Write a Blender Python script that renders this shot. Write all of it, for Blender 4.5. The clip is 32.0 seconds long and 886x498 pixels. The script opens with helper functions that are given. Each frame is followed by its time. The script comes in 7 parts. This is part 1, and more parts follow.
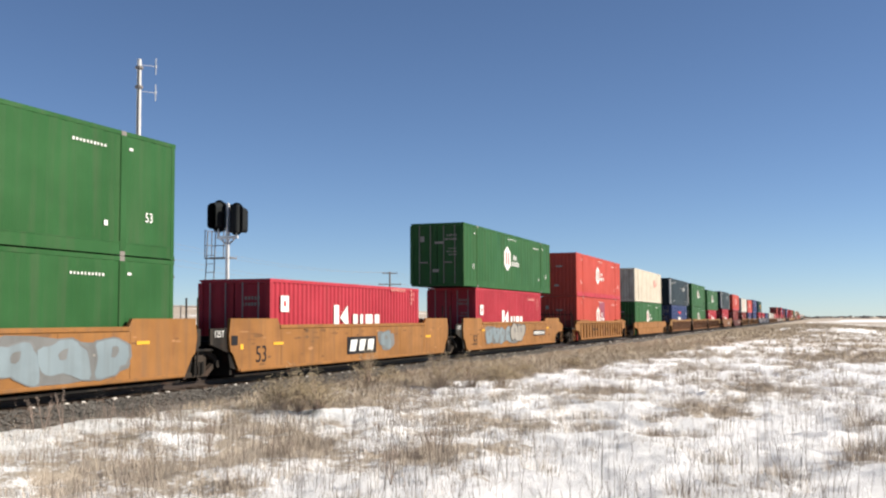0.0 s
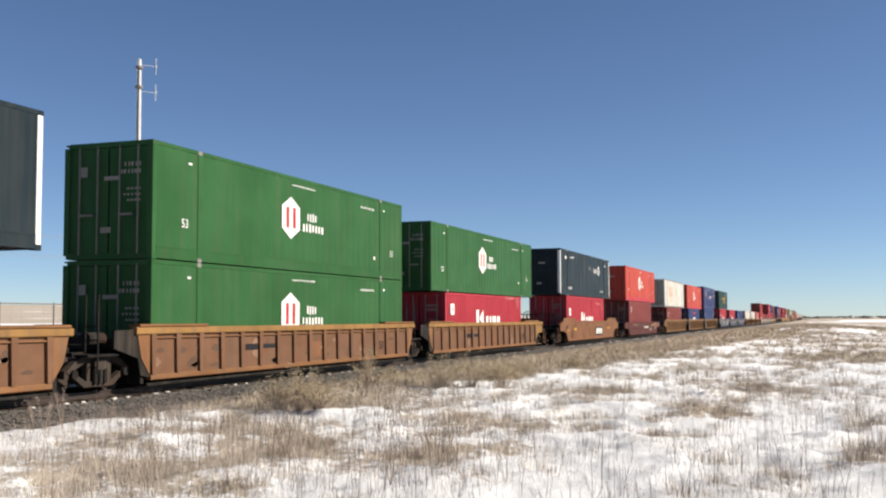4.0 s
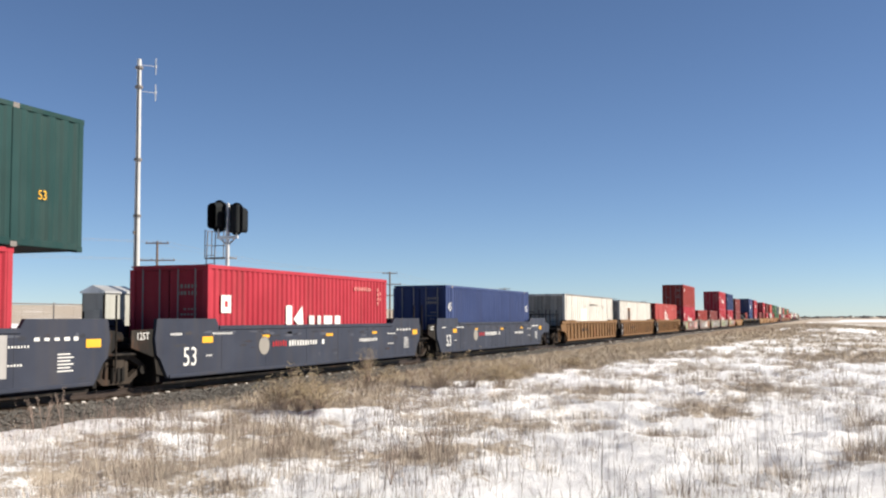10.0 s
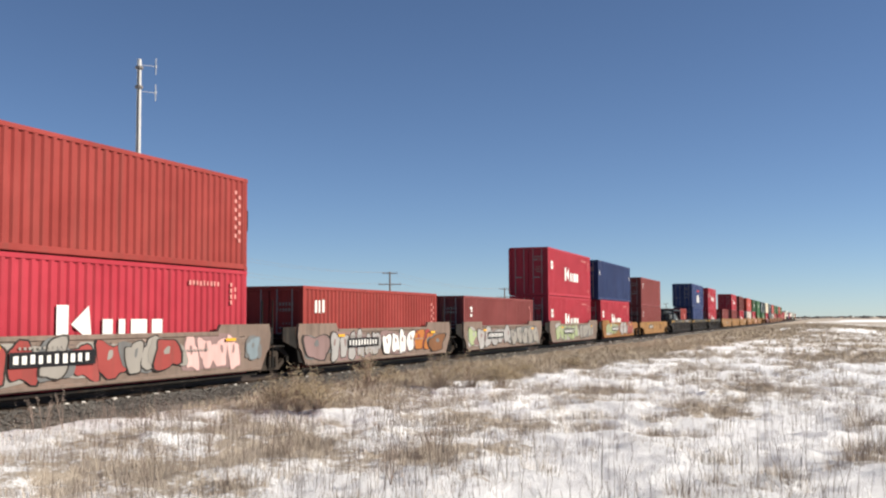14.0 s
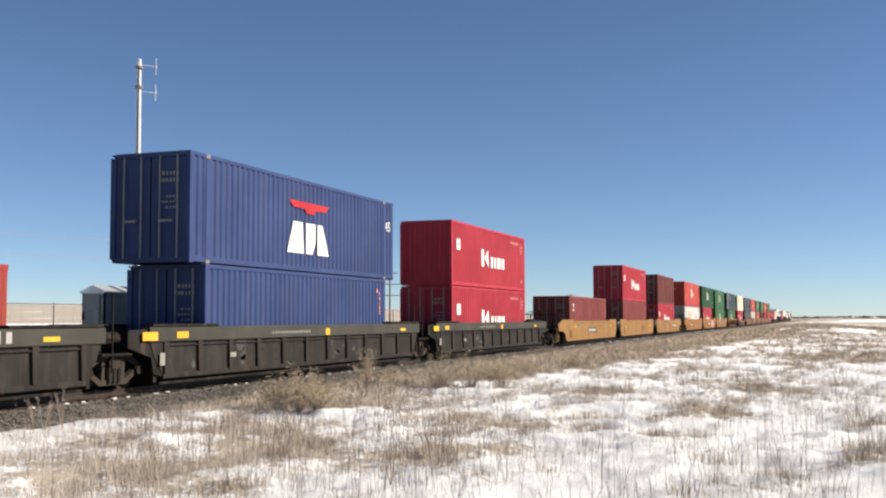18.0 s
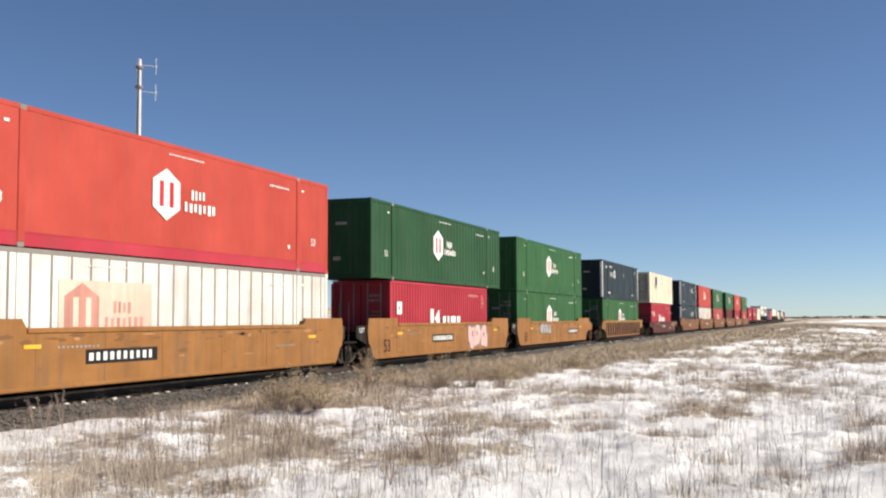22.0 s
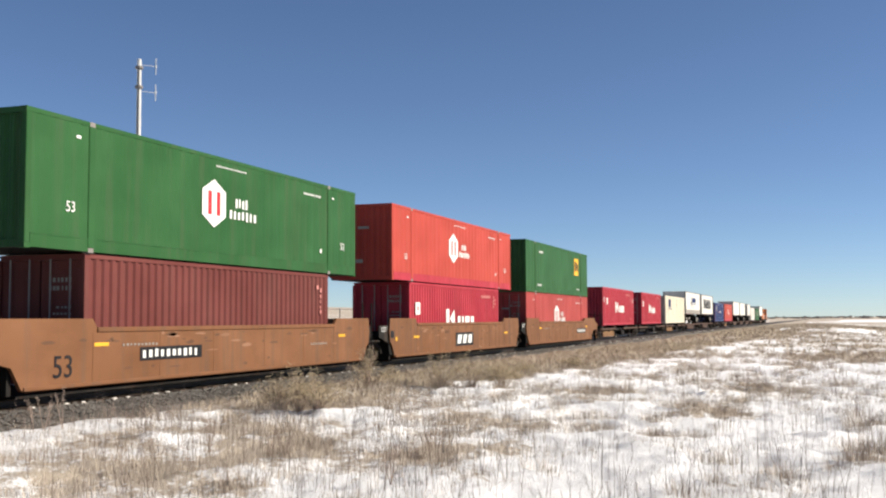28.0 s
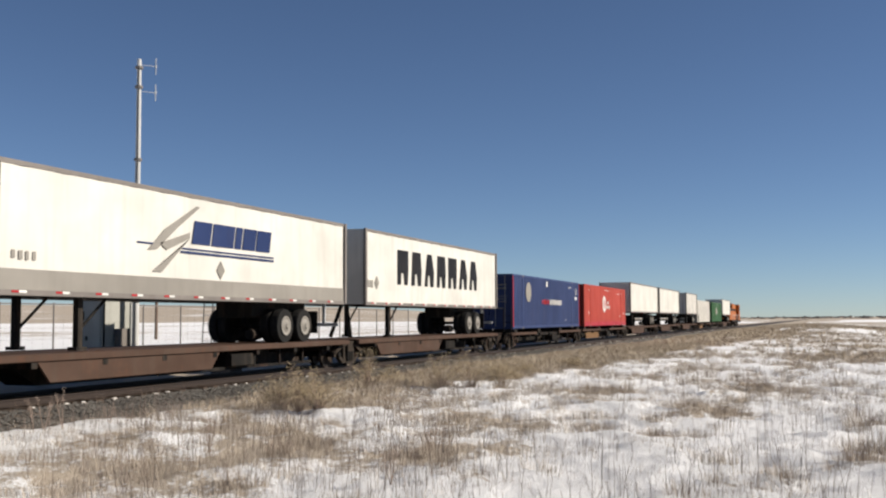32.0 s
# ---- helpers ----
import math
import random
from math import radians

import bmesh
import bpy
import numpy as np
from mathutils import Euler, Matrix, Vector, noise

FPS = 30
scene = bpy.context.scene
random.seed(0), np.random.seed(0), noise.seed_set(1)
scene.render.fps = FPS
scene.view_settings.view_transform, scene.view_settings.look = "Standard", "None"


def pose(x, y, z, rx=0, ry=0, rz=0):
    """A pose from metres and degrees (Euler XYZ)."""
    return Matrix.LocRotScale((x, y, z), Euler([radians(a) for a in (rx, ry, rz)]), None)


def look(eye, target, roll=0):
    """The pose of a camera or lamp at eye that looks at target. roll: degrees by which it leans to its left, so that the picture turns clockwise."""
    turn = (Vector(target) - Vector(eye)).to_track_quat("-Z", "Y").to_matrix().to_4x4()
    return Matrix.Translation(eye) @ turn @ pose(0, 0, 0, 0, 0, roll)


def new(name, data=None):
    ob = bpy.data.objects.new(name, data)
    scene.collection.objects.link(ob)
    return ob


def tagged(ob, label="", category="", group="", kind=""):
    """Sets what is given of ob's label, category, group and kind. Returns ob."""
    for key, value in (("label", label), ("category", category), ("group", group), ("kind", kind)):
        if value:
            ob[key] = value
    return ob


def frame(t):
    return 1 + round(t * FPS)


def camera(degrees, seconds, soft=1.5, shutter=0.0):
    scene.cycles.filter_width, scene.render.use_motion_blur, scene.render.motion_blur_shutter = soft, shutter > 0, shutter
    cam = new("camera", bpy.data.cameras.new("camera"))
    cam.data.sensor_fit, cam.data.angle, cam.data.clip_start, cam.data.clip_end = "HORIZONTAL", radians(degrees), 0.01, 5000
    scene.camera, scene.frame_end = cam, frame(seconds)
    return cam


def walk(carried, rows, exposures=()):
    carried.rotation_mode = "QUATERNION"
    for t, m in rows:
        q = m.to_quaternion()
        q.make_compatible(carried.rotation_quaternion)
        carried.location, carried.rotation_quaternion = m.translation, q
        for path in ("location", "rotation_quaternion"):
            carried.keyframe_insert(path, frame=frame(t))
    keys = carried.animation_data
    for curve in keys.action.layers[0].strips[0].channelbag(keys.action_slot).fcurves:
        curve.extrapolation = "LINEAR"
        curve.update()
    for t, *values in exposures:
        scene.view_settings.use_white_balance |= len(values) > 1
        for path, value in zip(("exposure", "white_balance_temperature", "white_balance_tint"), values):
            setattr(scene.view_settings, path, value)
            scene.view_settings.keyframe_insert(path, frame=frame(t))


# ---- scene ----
cam = camera(45.333, 32.0, soft=2.2)
EYE = Vector((0.0, 0.0, 1.772))
YAW, PITCH = 0.34054, 0.066196
AIM = EYE + Vector((math.cos(PITCH) * math.cos(YAW), math.cos(PITCH) * math.sin(YAW), math.sin(PITCH)))
STAND = look(EYE, AIM, -0.25)
STOPS = [(0, 0.5), (2, 0.5), (3, 0.4), (4.5, 0.48), (6, 0.5), (7, 0.38), (8, 0.35), (9, 0.5), (10, 0.5), (11, 0.45), (12, 0.27), (13, 0.25), (14, 0.34), (17, 0.45), (18, 0.5), (21, 0.5),
         (22, 0.4), (23, 0.44), (24, 0.5), (25, 0.35), (26.5, 0.45), (28, 0.5), (30, 0.5), (31, 0.26), (32, 0.05)]
walk(cam, [(0.0, STAND), (32.0, STAND)], [(t, e + 0.38, 6750.0, 11.0) for t, e in STOPS])

# ---------------------------------------------------------------- light
SUN_EL, SUN_DIR = radians(30.5), Vector((0.30, -0.95, 0.0)).normalized()
world = bpy.data.worlds.new("winter_sky")
scene.world = world
world.use_nodes = True
wn = world.node_tree
sky = wn.nodes.new("ShaderNodeTexSky")
sky.sky_type, sky.sun_disc = "NISHITA", False
sky.sun_elevation, sky.sun_rotation = SUN_EL, math.atan2(SUN_DIR.x, SUN_DIR.y)
sky.altitude = 1900.0
sky.air_density, sky.dust_density, sky.ozone_density = 0.75, 0.25, 4.4
back = wn.nodes["Background"]
back.inputs["Strength"].default_value = 0.066
tint = wn.nodes.new("ShaderNodeMix")
tint.data_type, tint.blend_type = "RGBA", "MULTIPLY"
tint.inputs[0].default_value = 1.0
tint.inputs[7].default_value = (0.985, 0.975, 0.972, 1.0)
wn.links.new(sky.outputs[0], tint.inputs[6])
wn.links.new(tint.outputs[2], back.inputs["Color"])
sun_data = bpy.data.lights.new("sun", "SUN")
sun_data.energy, sun_data.angle, sun_data.color = 5.0, radians(0.55), (1.0, 0.93, 0.82)
sun = new("sun", sun_data)
toward = Vector((SUN_DIR.x * math.cos(SUN_EL), SUN_DIR.y * math.cos(SUN_EL), math.sin(SUN_EL)))
sun.matrix_world = look(toward * 200, (0, 0, 0))

TRACK_Y = 16.34
RAIL = 0.18
SPEED, SLOW = 28.3078, -0.0066584


# ---------------------------------------------------------------- materials
def nodes_of(name):
    m = bpy.data.materials.new(name)
    m.use_nodes = True
    nt = m.node_tree
    return m, nt, nt.nodes["Principled BSDF"]


def noise_node(nt, scale, detail=4.0, stretch=None, rough=0.55):
    tc = nt.nodes.new("ShaderNodeTexCoord")
    mp = nt.nodes.new("ShaderNodeMapping")
    if stretch:
        mp.inputs["Scale"].default_value = stretch
    n = nt.nodes.new("ShaderNodeTexNoise")
    n.inputs["Scale"].default_value, n.inputs["Detail"].default_value, n.inputs["Roughness"].default_value = scale, detail, rough
    oi = nt.nodes.new("ShaderNodeObjectInfo")
    far = nt.nodes.new("ShaderNodeMath")
    far.operation = "MULTIPLY"
    far.inputs[1].default_value = 90.0
    nt.links.new(oi.outputs["Random"], far.inputs[0])
    off = nt.nodes.new("ShaderNodeVectorMath")
    off.operation = "ADD"
    nt.links.new(tc.outputs["Object"], off.inputs[0])
    nt.links.new(far.outputs[0], off.inputs[1])
    nt.links.new(off.outputs[0], mp.inputs[0])
    nt.links.new(mp.outputs[0], n.inputs["Vector"])
    return n


def ramp(nt, src, a, b, ca=(0, 0, 0, 1), cb=(1, 1, 1, 1)):
    r = nt.nodes.new("ShaderNodeValToRGB")
    r.color_ramp.elements[0].position, r.color_ramp.elements[1].position = a, b
    r.color_ramp.elements[0].color, r.color_ramp.elements[1].color = ca, cb
    nt.links.new(src, r.inputs[0])
    return r


def mix(nt, fac, a, b, kind="MIX"):
    m = nt.nodes.new("ShaderNodeMix")
    m.data_type, m.blend_type = "RGBA", kind
    for sock, val in ((m.inputs[0], fac), (m.inputs[6], a), (m.inputs[7], b)):
        if isinstance(val, (int, float)):
            sock.default_value = val
        elif isinstance(val, tuple):
            sock.default_value = (*val, 1) if len(val) == 3 else val
        else:
            nt.links.new(val, sock)
    return m.outputs[2]


def bump(nt, bsdf, height, strength, dist=0.01):
    b = nt.nodes.new("ShaderNodeBump")
    b.inputs["Strength"].default_value, b.inputs["Distance"].default_value = strength, dist
    nt.links.new(height, b.inputs["Height"])
    nt.links.new(b.outputs[0], bsdf.inputs["Normal"])


PAINTS, COLOURS = {}, {}


def paint(name, rgb, rough=0.5, dirt=0.35, rust=0.0, grime=(0.08, 0.066, 0.054)):
    """Weathered vehicle paint: faded patches, vertical streaks, grain, and rust spots."""
    if name in PAINTS:
        return PAINTS[name]
    COLOURS[name] = rgb
    m, nt, bs = nodes_of(name)
    fade = noise_node(nt, 0.55, 3.0)
    faded = tuple(min(1.0, c * 1.10 + 0.004) for c in rgb)
    deep = tuple(c * 0.92 for c in rgb)
    col = mix(nt, ramp(nt, fade.outputs[0], 0.35, 0.68).outputs[0], deep, faded)
    streak = noise_node(nt, 2.2, 5.0, (1.6, 1.6, 0.12))
    col = mix(nt, ramp(nt, streak.outputs[0], 0.49, 0.72, (0, 0, 0, 1), (dirt, dirt, dirt, 1)).outputs[0], col, grime)
    grain = noise_node(nt, 26.0, 3.0)
    col = mix(nt, ramp(nt, grain.outputs[0], 0.62, 0.8, (0, 0, 0, 1), (dirt * 0.5,) * 3 + (1,)).outputs[0], col, grime)
    blotch = noise_node(nt, 1.1, 6.0, (0.6, 1.0, 1.2), 0.62)
    col = mix(nt, ramp(nt, blotch.outputs[0], 0.43, 0.66, (0, 0, 0, 1), (dirt * 0.8,) * 3 + (1,)).outputs[0], col, tuple(c * 0.55 for c in rgb))
    if rust > 0:
        spots = noise_node(nt, 1.7, 7.0, (1.0, 1.0, 0.45), 0.7)
        col = mix(nt, ramp(nt, spots.outputs[0], 0.54, 0.66, (0, 0, 0, 1), (rust,) * 3 + (1,)).outputs[0], col, (0.13, 0.055, 0.03))
    nt.links.new(col, bs.inputs["Base Color"])
    rr = ramp(nt, streak.outputs[0], 0.3, 0.8, (rough - 0.1,) * 3 + (1,), (min(1, rough + 0.2),) * 3 + (1,))
    nt.links.new(rr.outputs[0], bs.inputs["Roughness"])
    bs.inputs["Specular IOR Level"].default_value = 0.08
    bump(nt, bs, grain.outputs[0], 0.12, 0.004)
    PAINTS[name] = m
    return m


KRED = paint("line_red_paint", (0.305, 0.029, 0.043), 0.5, 0.18)
ORANGE = paint("faded_orange_red_paint", (0.308, 0.045, 0.032), 0.55, 0.15)
GREEN = paint("box_green_paint", (0.019, 0.073, 0.022), 0.5, 0.2)
GREEN_DK = paint("dark_green_paint", (0.015, 0.053, 0.022), 0.5, 0.2)
CREAM = paint("cream_paint", (0.510, 0.470, 0.375), 0.55, 0.17, 0.15)
WHITE = paint("dirty_white_paint", (0.500, 0.485, 0.450), 0.5, 0.4, 0.1)
WHITE_CLEAN = paint("clean_white_paint", (0.545, 0.535, 0.495), 0.4, 0.12)
SLATE = paint("slate_blue_paint", (0.0105, 0.0180, 0.0220), 0.45, 0.12)
TEAL = paint("dark_teal_paint", (0.013, 0.039, 0.038), 0.5, 0.15)
BLUE = paint("line_blue_paint", (0.032, 0.049, 0.124), 0.5, 0.2)
BLUE_DK = paint("navy_blue_paint", (0.019, 0.032, 0.090), 0.5, 0.2)
BROWN = paint("oxide_brown_paint", (0.112, 0.032, 0.028), 0.55, 0.2)
ROSE = paint("faded_rose_red_paint", (0.165, 0.042, 0.040), 0.55, 0.2)
CAI = paint("lease_red_paint", (0.223, 0.037, 0.032), 0.55, 0.2)
BOXRED = paint("brick_red_paint", (0.265, 0.044, 0.040), 0.55, 0.2)
TAN = paint("tan_yellow_well_paint", (0.219, 0.102, 0.034), 0.55, 0.45, 0.25)
TANB = paint("brown_tan_well_paint", (0.165, 0.092, 0.043), 0.6, 0.5, 0.3)
YELLOW = paint("fresh_yellow_well_paint", (0.225, 0.120, 0.043), 0.5, 0.4, 0.12)
RUSTY = paint("rusty_orange_well_paint", (0.170, 0.082, 0.037), 0.6, 0.5, 0.45)
RUSTB = paint("brown_orange_well_paint", (0.148, 0.068, 0.033), 0.6, 0.45, 0.3)
MAROON = paint("maroon_well_paint", (0.066, 0.021, 0.018), 0.6, 0.35, 0.1)
BLUEGREY = paint("blue_grey_well_paint", (0.032, 0.037, 0.053), 0.5, 0.25)
GRAFWALL = paint("grey_brown_well_paint", (0.167, 0.125, 0.103), 0.6, 0.5, 0.2)
CHARCOAL = paint("charcoal_well_paint", (0.022, 0.020, 0.019), 0.6, 0.4, 0.1)
OLIVEGREY = paint("olive_grey_well_paint", (0.046, 0.045, 0.039), 0.6, 0.4, 0.1)
GRIMY = paint("grimy_black_steel", (0.012, 0.011, 0.010), 0.7, 0.5, 0.2)
TRUCK = paint("brake_dust_brown_steel", (0.034, 0.027, 0.022), 0.75, 0.5, 0.2)
SPINE = paint("grimy_brown_deck_paint", (0.070, 0.043, 0.032), 0.65, 0.5, 0.25)
GREYTRIM = paint("grey_trim_paint", (0.172, 0.157, 0.146), 0.5, 0.2)
LOCO = paint("orange_locomotive_paint", (0.377, 0.115, 0.026), 0.45, 0.3)
RUBBER = paint("tyre_rubber", (0.015, 0.015, 0.015), 0.85, 0.4)
MARK_WHITE = paint("white_marking", (0.585, 0.585, 0.564), 0.55, 0.08)
MARK_RED = paint("red_marking", (0.325, 0.026, 0.032), 0.55, 0.08)
MARK_BLUE = paint("blue_marking", (0.018, 0.032, 0.094), 0.55, 0.08)
MARK_BLACK = paint("black_marking", (0.013, 0.013, 0.015), 0.55, 0.08)
MARK_GREY = paint("grey_marking", (0.224, 0.211, 0.190), 0.55, 0.08)
MARK_YELLOW = paint("amber_marking", (0.578, 0.313, 0.034), 0.55, 0.08)
MARK_PINK = paint("pink_marking", (0.490, 0.204, 0.184), 0.55, 0.1)
SPRAY_SILVER = paint("silver_spray_paint", (0.286, 0.279, 0.272), 0.5, 0.2)
SPRAY_TEAL = paint("dull_blue_spray_paint", (0.156, 0.197, 0.218), 0.6, 0.3)
SPRAY_GREEN = paint("pale_green_spray_paint", (0.258, 0.306, 0.170), 0.6, 0.3)
GHOST = paint("faded_badge_red", (0.44, 0.21, 0.17), 0.6, 0.5)
CREAM_DULL = paint("chalky_cream_paint", (0.43, 0.395, 0.33), 0.6, 0.2, 0.2)
SPRAY_PINK = paint("pale_pink_spray_paint", (0.50, 0.33, 0.31), 0.6, 0.25)
MAST = paint("dull_galvanised_pole", (0.50, 0.505, 0.50), 0.55, 0.3)
# white container ends: shade painted in as a darker white, plus sooty dirt
WHITE_END = paint("shaded_sooty_white_paint", (0.30, 0.288, 0.255), 0.6, 0.6, 0.3)
FADED_PATCH = paint("faded_cream_patch", (0.46, 0.385, 0.315), 0.6, 0.2)
SPRAY_DULL = paint("faded_grey_blue_spray_paint", (0.125, 0.128, 0.128), 0.65, 0.3)
SPRAY_MAUVE = paint("faded_mauve_spray_paint", (0.20, 0.135, 0.13), 0.65, 0.3)
SPRAY_ORANGE = paint("orange_spray_paint", (0.34, 0.125, 0.035), 0.6, 0.25)
SPRAY_RED = paint("red_spray_paint", (0.251, 0.052, 0.047), 0.6, 0.3)
BAR_STEEL = paint("dull_zinc_bar_paint", (0.22, 0.215, 0.21), 0.5, 0.2)
GALV = paint("galvanised_steel", (0.55, 0.56, 0.56), 0.45, 0.2)
SHEDGREY = paint("grey_cabinet_paint", (0.33, 0.335, 0.31), 0.5, 0.2)
SIGNAL_BLACK = paint("matt_black_signal_paint", (0.009, 0.011, 0.012), 0.6, 0.05)
POLE_WOOD = paint("weathered_pole_timber", (0.15, 0.11, 0.085), 0.85, 0.5)
STONE = paint("grey_ballast_stone", (0.125, 0.118, 0.108), 0.9, 0.5)
TIE_WOOD = paint("tarred_brown_timber", (0.075, 0.055, 0.043), 0.85, 0.4)
SNOW_CAP = paint("old_snow", (0.55, 0.52, 0.48), 0.85, 0.1)
RUST_PANEL = paint("rust_worn_well_panel", (0.128, 0.066, 0.038), 0.65, 0.5, 0.5)
CHORD_YELLOW = paint("worn_yellow_chord_paint", (0.215, 0.118, 0.042), 0.6, 0.45, 0.35)
# cream container ends: darker base colour carries their shade, streaks are dirt
CREAM_END = paint("shaded_streaked_cream_end_paint", (0.37, 0.35, 0.30), 0.6, 0.6, 0.25)
for mm in (GALV,):
    mm.node_tree.nodes["Principled BSDF"].inputs["Metallic"].default_value = 0.6


def rail_steel():
    m, nt, bs = nodes_of("worn_rail_steel")
    n = noise_node(nt, 14.0, 4.0)
    nt.links.new(mix(nt, n.outputs[0], (0.030, 0.020, 0.016), (0.060, 0.045, 0.037)), bs.inputs["Base Color"])
    bs.inputs["Roughness"].default_value, bs.inputs["Metallic"].default_value = 0.5, 0.4
    return m


def ballast_mat():
    m, nt, bs = nodes_of("grey_ballast")
    v = nt.nodes.new("ShaderNodeTexVoronoi")
    v.inputs["Scale"].default_value = 13.0
    tc = nt.nodes.new("ShaderNodeTexCoord")
    nt.links.new(tc.outputs["Object"], v.inputs["Vector"])
    c = ramp(nt, v.outputs["Color"], 0.1, 0.9, (0.020, 0.019, 0.017, 1), (0.145, 0.137, 0.124, 1))
    n = noise_node(nt, 0.9, 5.0)
    col = mix(nt, ramp(nt, n.outputs[0], 0.45, 0.7).outputs[0], c.outputs[0], (0.075, 0.058, 0.045))
    where = nt.nodes.new("ShaderNodeSeparateXYZ")
    nt.links.new(tc.outputs["Object"], where.inputs[0])
    off = nt.nodes.new("ShaderNodeMath")
    off.operation = "SUBTRACT"
    off.inputs[1].default_value = TRACK_Y
    nt.links.new(where.outputs["Y"], off.inputs[0])
    wide = nt.nodes.new("ShaderNodeMath")
    wide.operation = "ABSOLUTE"
    nt.links.new(off.outputs[0], wide.inputs[0])
    dust = nt.nodes.new("ShaderNodeMapRange")
    dust.inputs[1].default_value, dust.inputs[2].default_value = 1.75, 1.25
    nt.links.new(wide.outputs[0], dust.inputs[0])
    col = mix(nt, dust.outputs[0], col, mix(nt, n.outputs[0], (0.045, 0.030, 0.021), (0.10, 0.070, 0.05)))
    nt.links.new(col, bs.inputs["Base Color"])
    bs.inputs["Roughness"].default_value = 0.95
    bump(nt, bs, v.outputs["Distance"], 1.0, 0.05)
    return m


def ground_mat():
    m, nt, bs = nodes_of("snow_over_dry_grass")
    at = nt.nodes.new("ShaderNodeAttribute")
    at.attribute_name = "snow"
    fine = noise_node(nt, 3.4, 9.0, None, 0.75)
    tiny = noise_node(nt, 22.0, 6.0, None, 0.72)
    add = nt.nodes.new("ShaderNodeMath")
    add.operation = "MULTIPLY_ADD"
    nt.links.new(fine.outputs[0], add.inputs[0])
    add.inputs[1].default_value = 1.3
    nt.links.new(at.outputs["Fac"], add.inputs[2])
    add2 = nt.nodes.new("ShaderNodeMath")
    add2.operation = "MULTIPLY_ADD"
    nt.links.new(tiny.outputs[0], add2.inputs[0])
    add2.inputs[1].default_value = 0.7
    nt.links.new(add.outputs[0], add2.inputs[2])
    mask = ramp(nt, add2.outputs[0], 1.10, 1.24)
    mask.color_ramp.elements[0].position, mask.color_ramp.elements[1].position = 0.0, 1.0
    rng = nt.nodes.new("ShaderNodeMapRange")
    rng.inputs[1].default_value, rng.inputs[2].default_value = 1.35, 1.48
    nt.links.new(add2.outputs[0], rng.inputs[0])
    straw = mix(nt, tiny.outputs[0], (0.50, 0.435, 0.355), (0.27, 0.23, 0.19))
    hue = noise_node(nt, 0.35, 4.0)
    straw = mix(nt, ramp(nt, hue.outputs[0], 0.4, 0.65).outputs[0], straw, (0.47, 0.40, 0.32))
    snow = mix(nt, fine.outputs[0], (0.82, 0.83, 0.85), (0.88, 0.877, 0.87))
    nt.links.new(mix(nt, rng.outputs[0], straw, snow), bs.inputs["Base Color"])
    bs.inputs["Roughness"].default_value = 0.85
    bs.inputs["Specular IOR Level"].default_value = 0.2
    bump(nt, bs, add2.outputs[0], 0.9, 0.07)
    return m


def straw_mat(name, a, b, c):
    m, nt, bs = nodes_of(name)
    g = nt.nodes.new("ShaderNodeNewGeometry")
    r = nt.nodes.new("ShaderNodeValToRGB")
    r.color_ramp.elements[0].color, r.color_ramp.elements[1].color = (*a, 1), (*c, 1)
    e = r.color_ramp.elements.new(0.5)
    e.color = (*b, 1)
    nt.links.new(g.outputs["Random Per Island"], r.inputs[0])
    n = noise_node(nt, 30.0, 2.0)
    nt.links.new(mix(nt, 0.3, r.outputs[0], mix(nt, n.outputs[0], a, c)), bs.inputs["Base Color"])
    bs.inputs["Roughness"].default_value = 0.8
    bs.inputs["Specular IOR Level"].default_value = 0.15
    return m


RAILSTEEL, BALLAST, GROUND = rail_steel(), ballast_mat(), ground_mat()
STRAW = straw_mat("dry_straw", (0.52, 0.455, 0.385), (0.42, 0.365, 0.305), (0.30, 0.255, 0.21))
STALK = straw_mat("brown_dry_stalks", (0.40, 0.315, 0.26), (0.29, 0.225, 0.185), (0.18, 0.14, 0.115))
PALE_STRAW = straw_mat("bleached_straw", (0.50, 0.43, 0.335), (0.45, 0.38, 0.29), (0.37, 0.31, 0.24))
TUFT = straw_mat("pale_grey_tussock", (0.54, 0.47, 0.385), (0.43, 0.365, 0.295), (0.28, 0.235, 0.19))
SAGE = straw_mat("olive_brown_sage", (0.42, 0.345, 0.225), (0.35, 0.285, 0.18), (0.26, 0.205, 0.13))


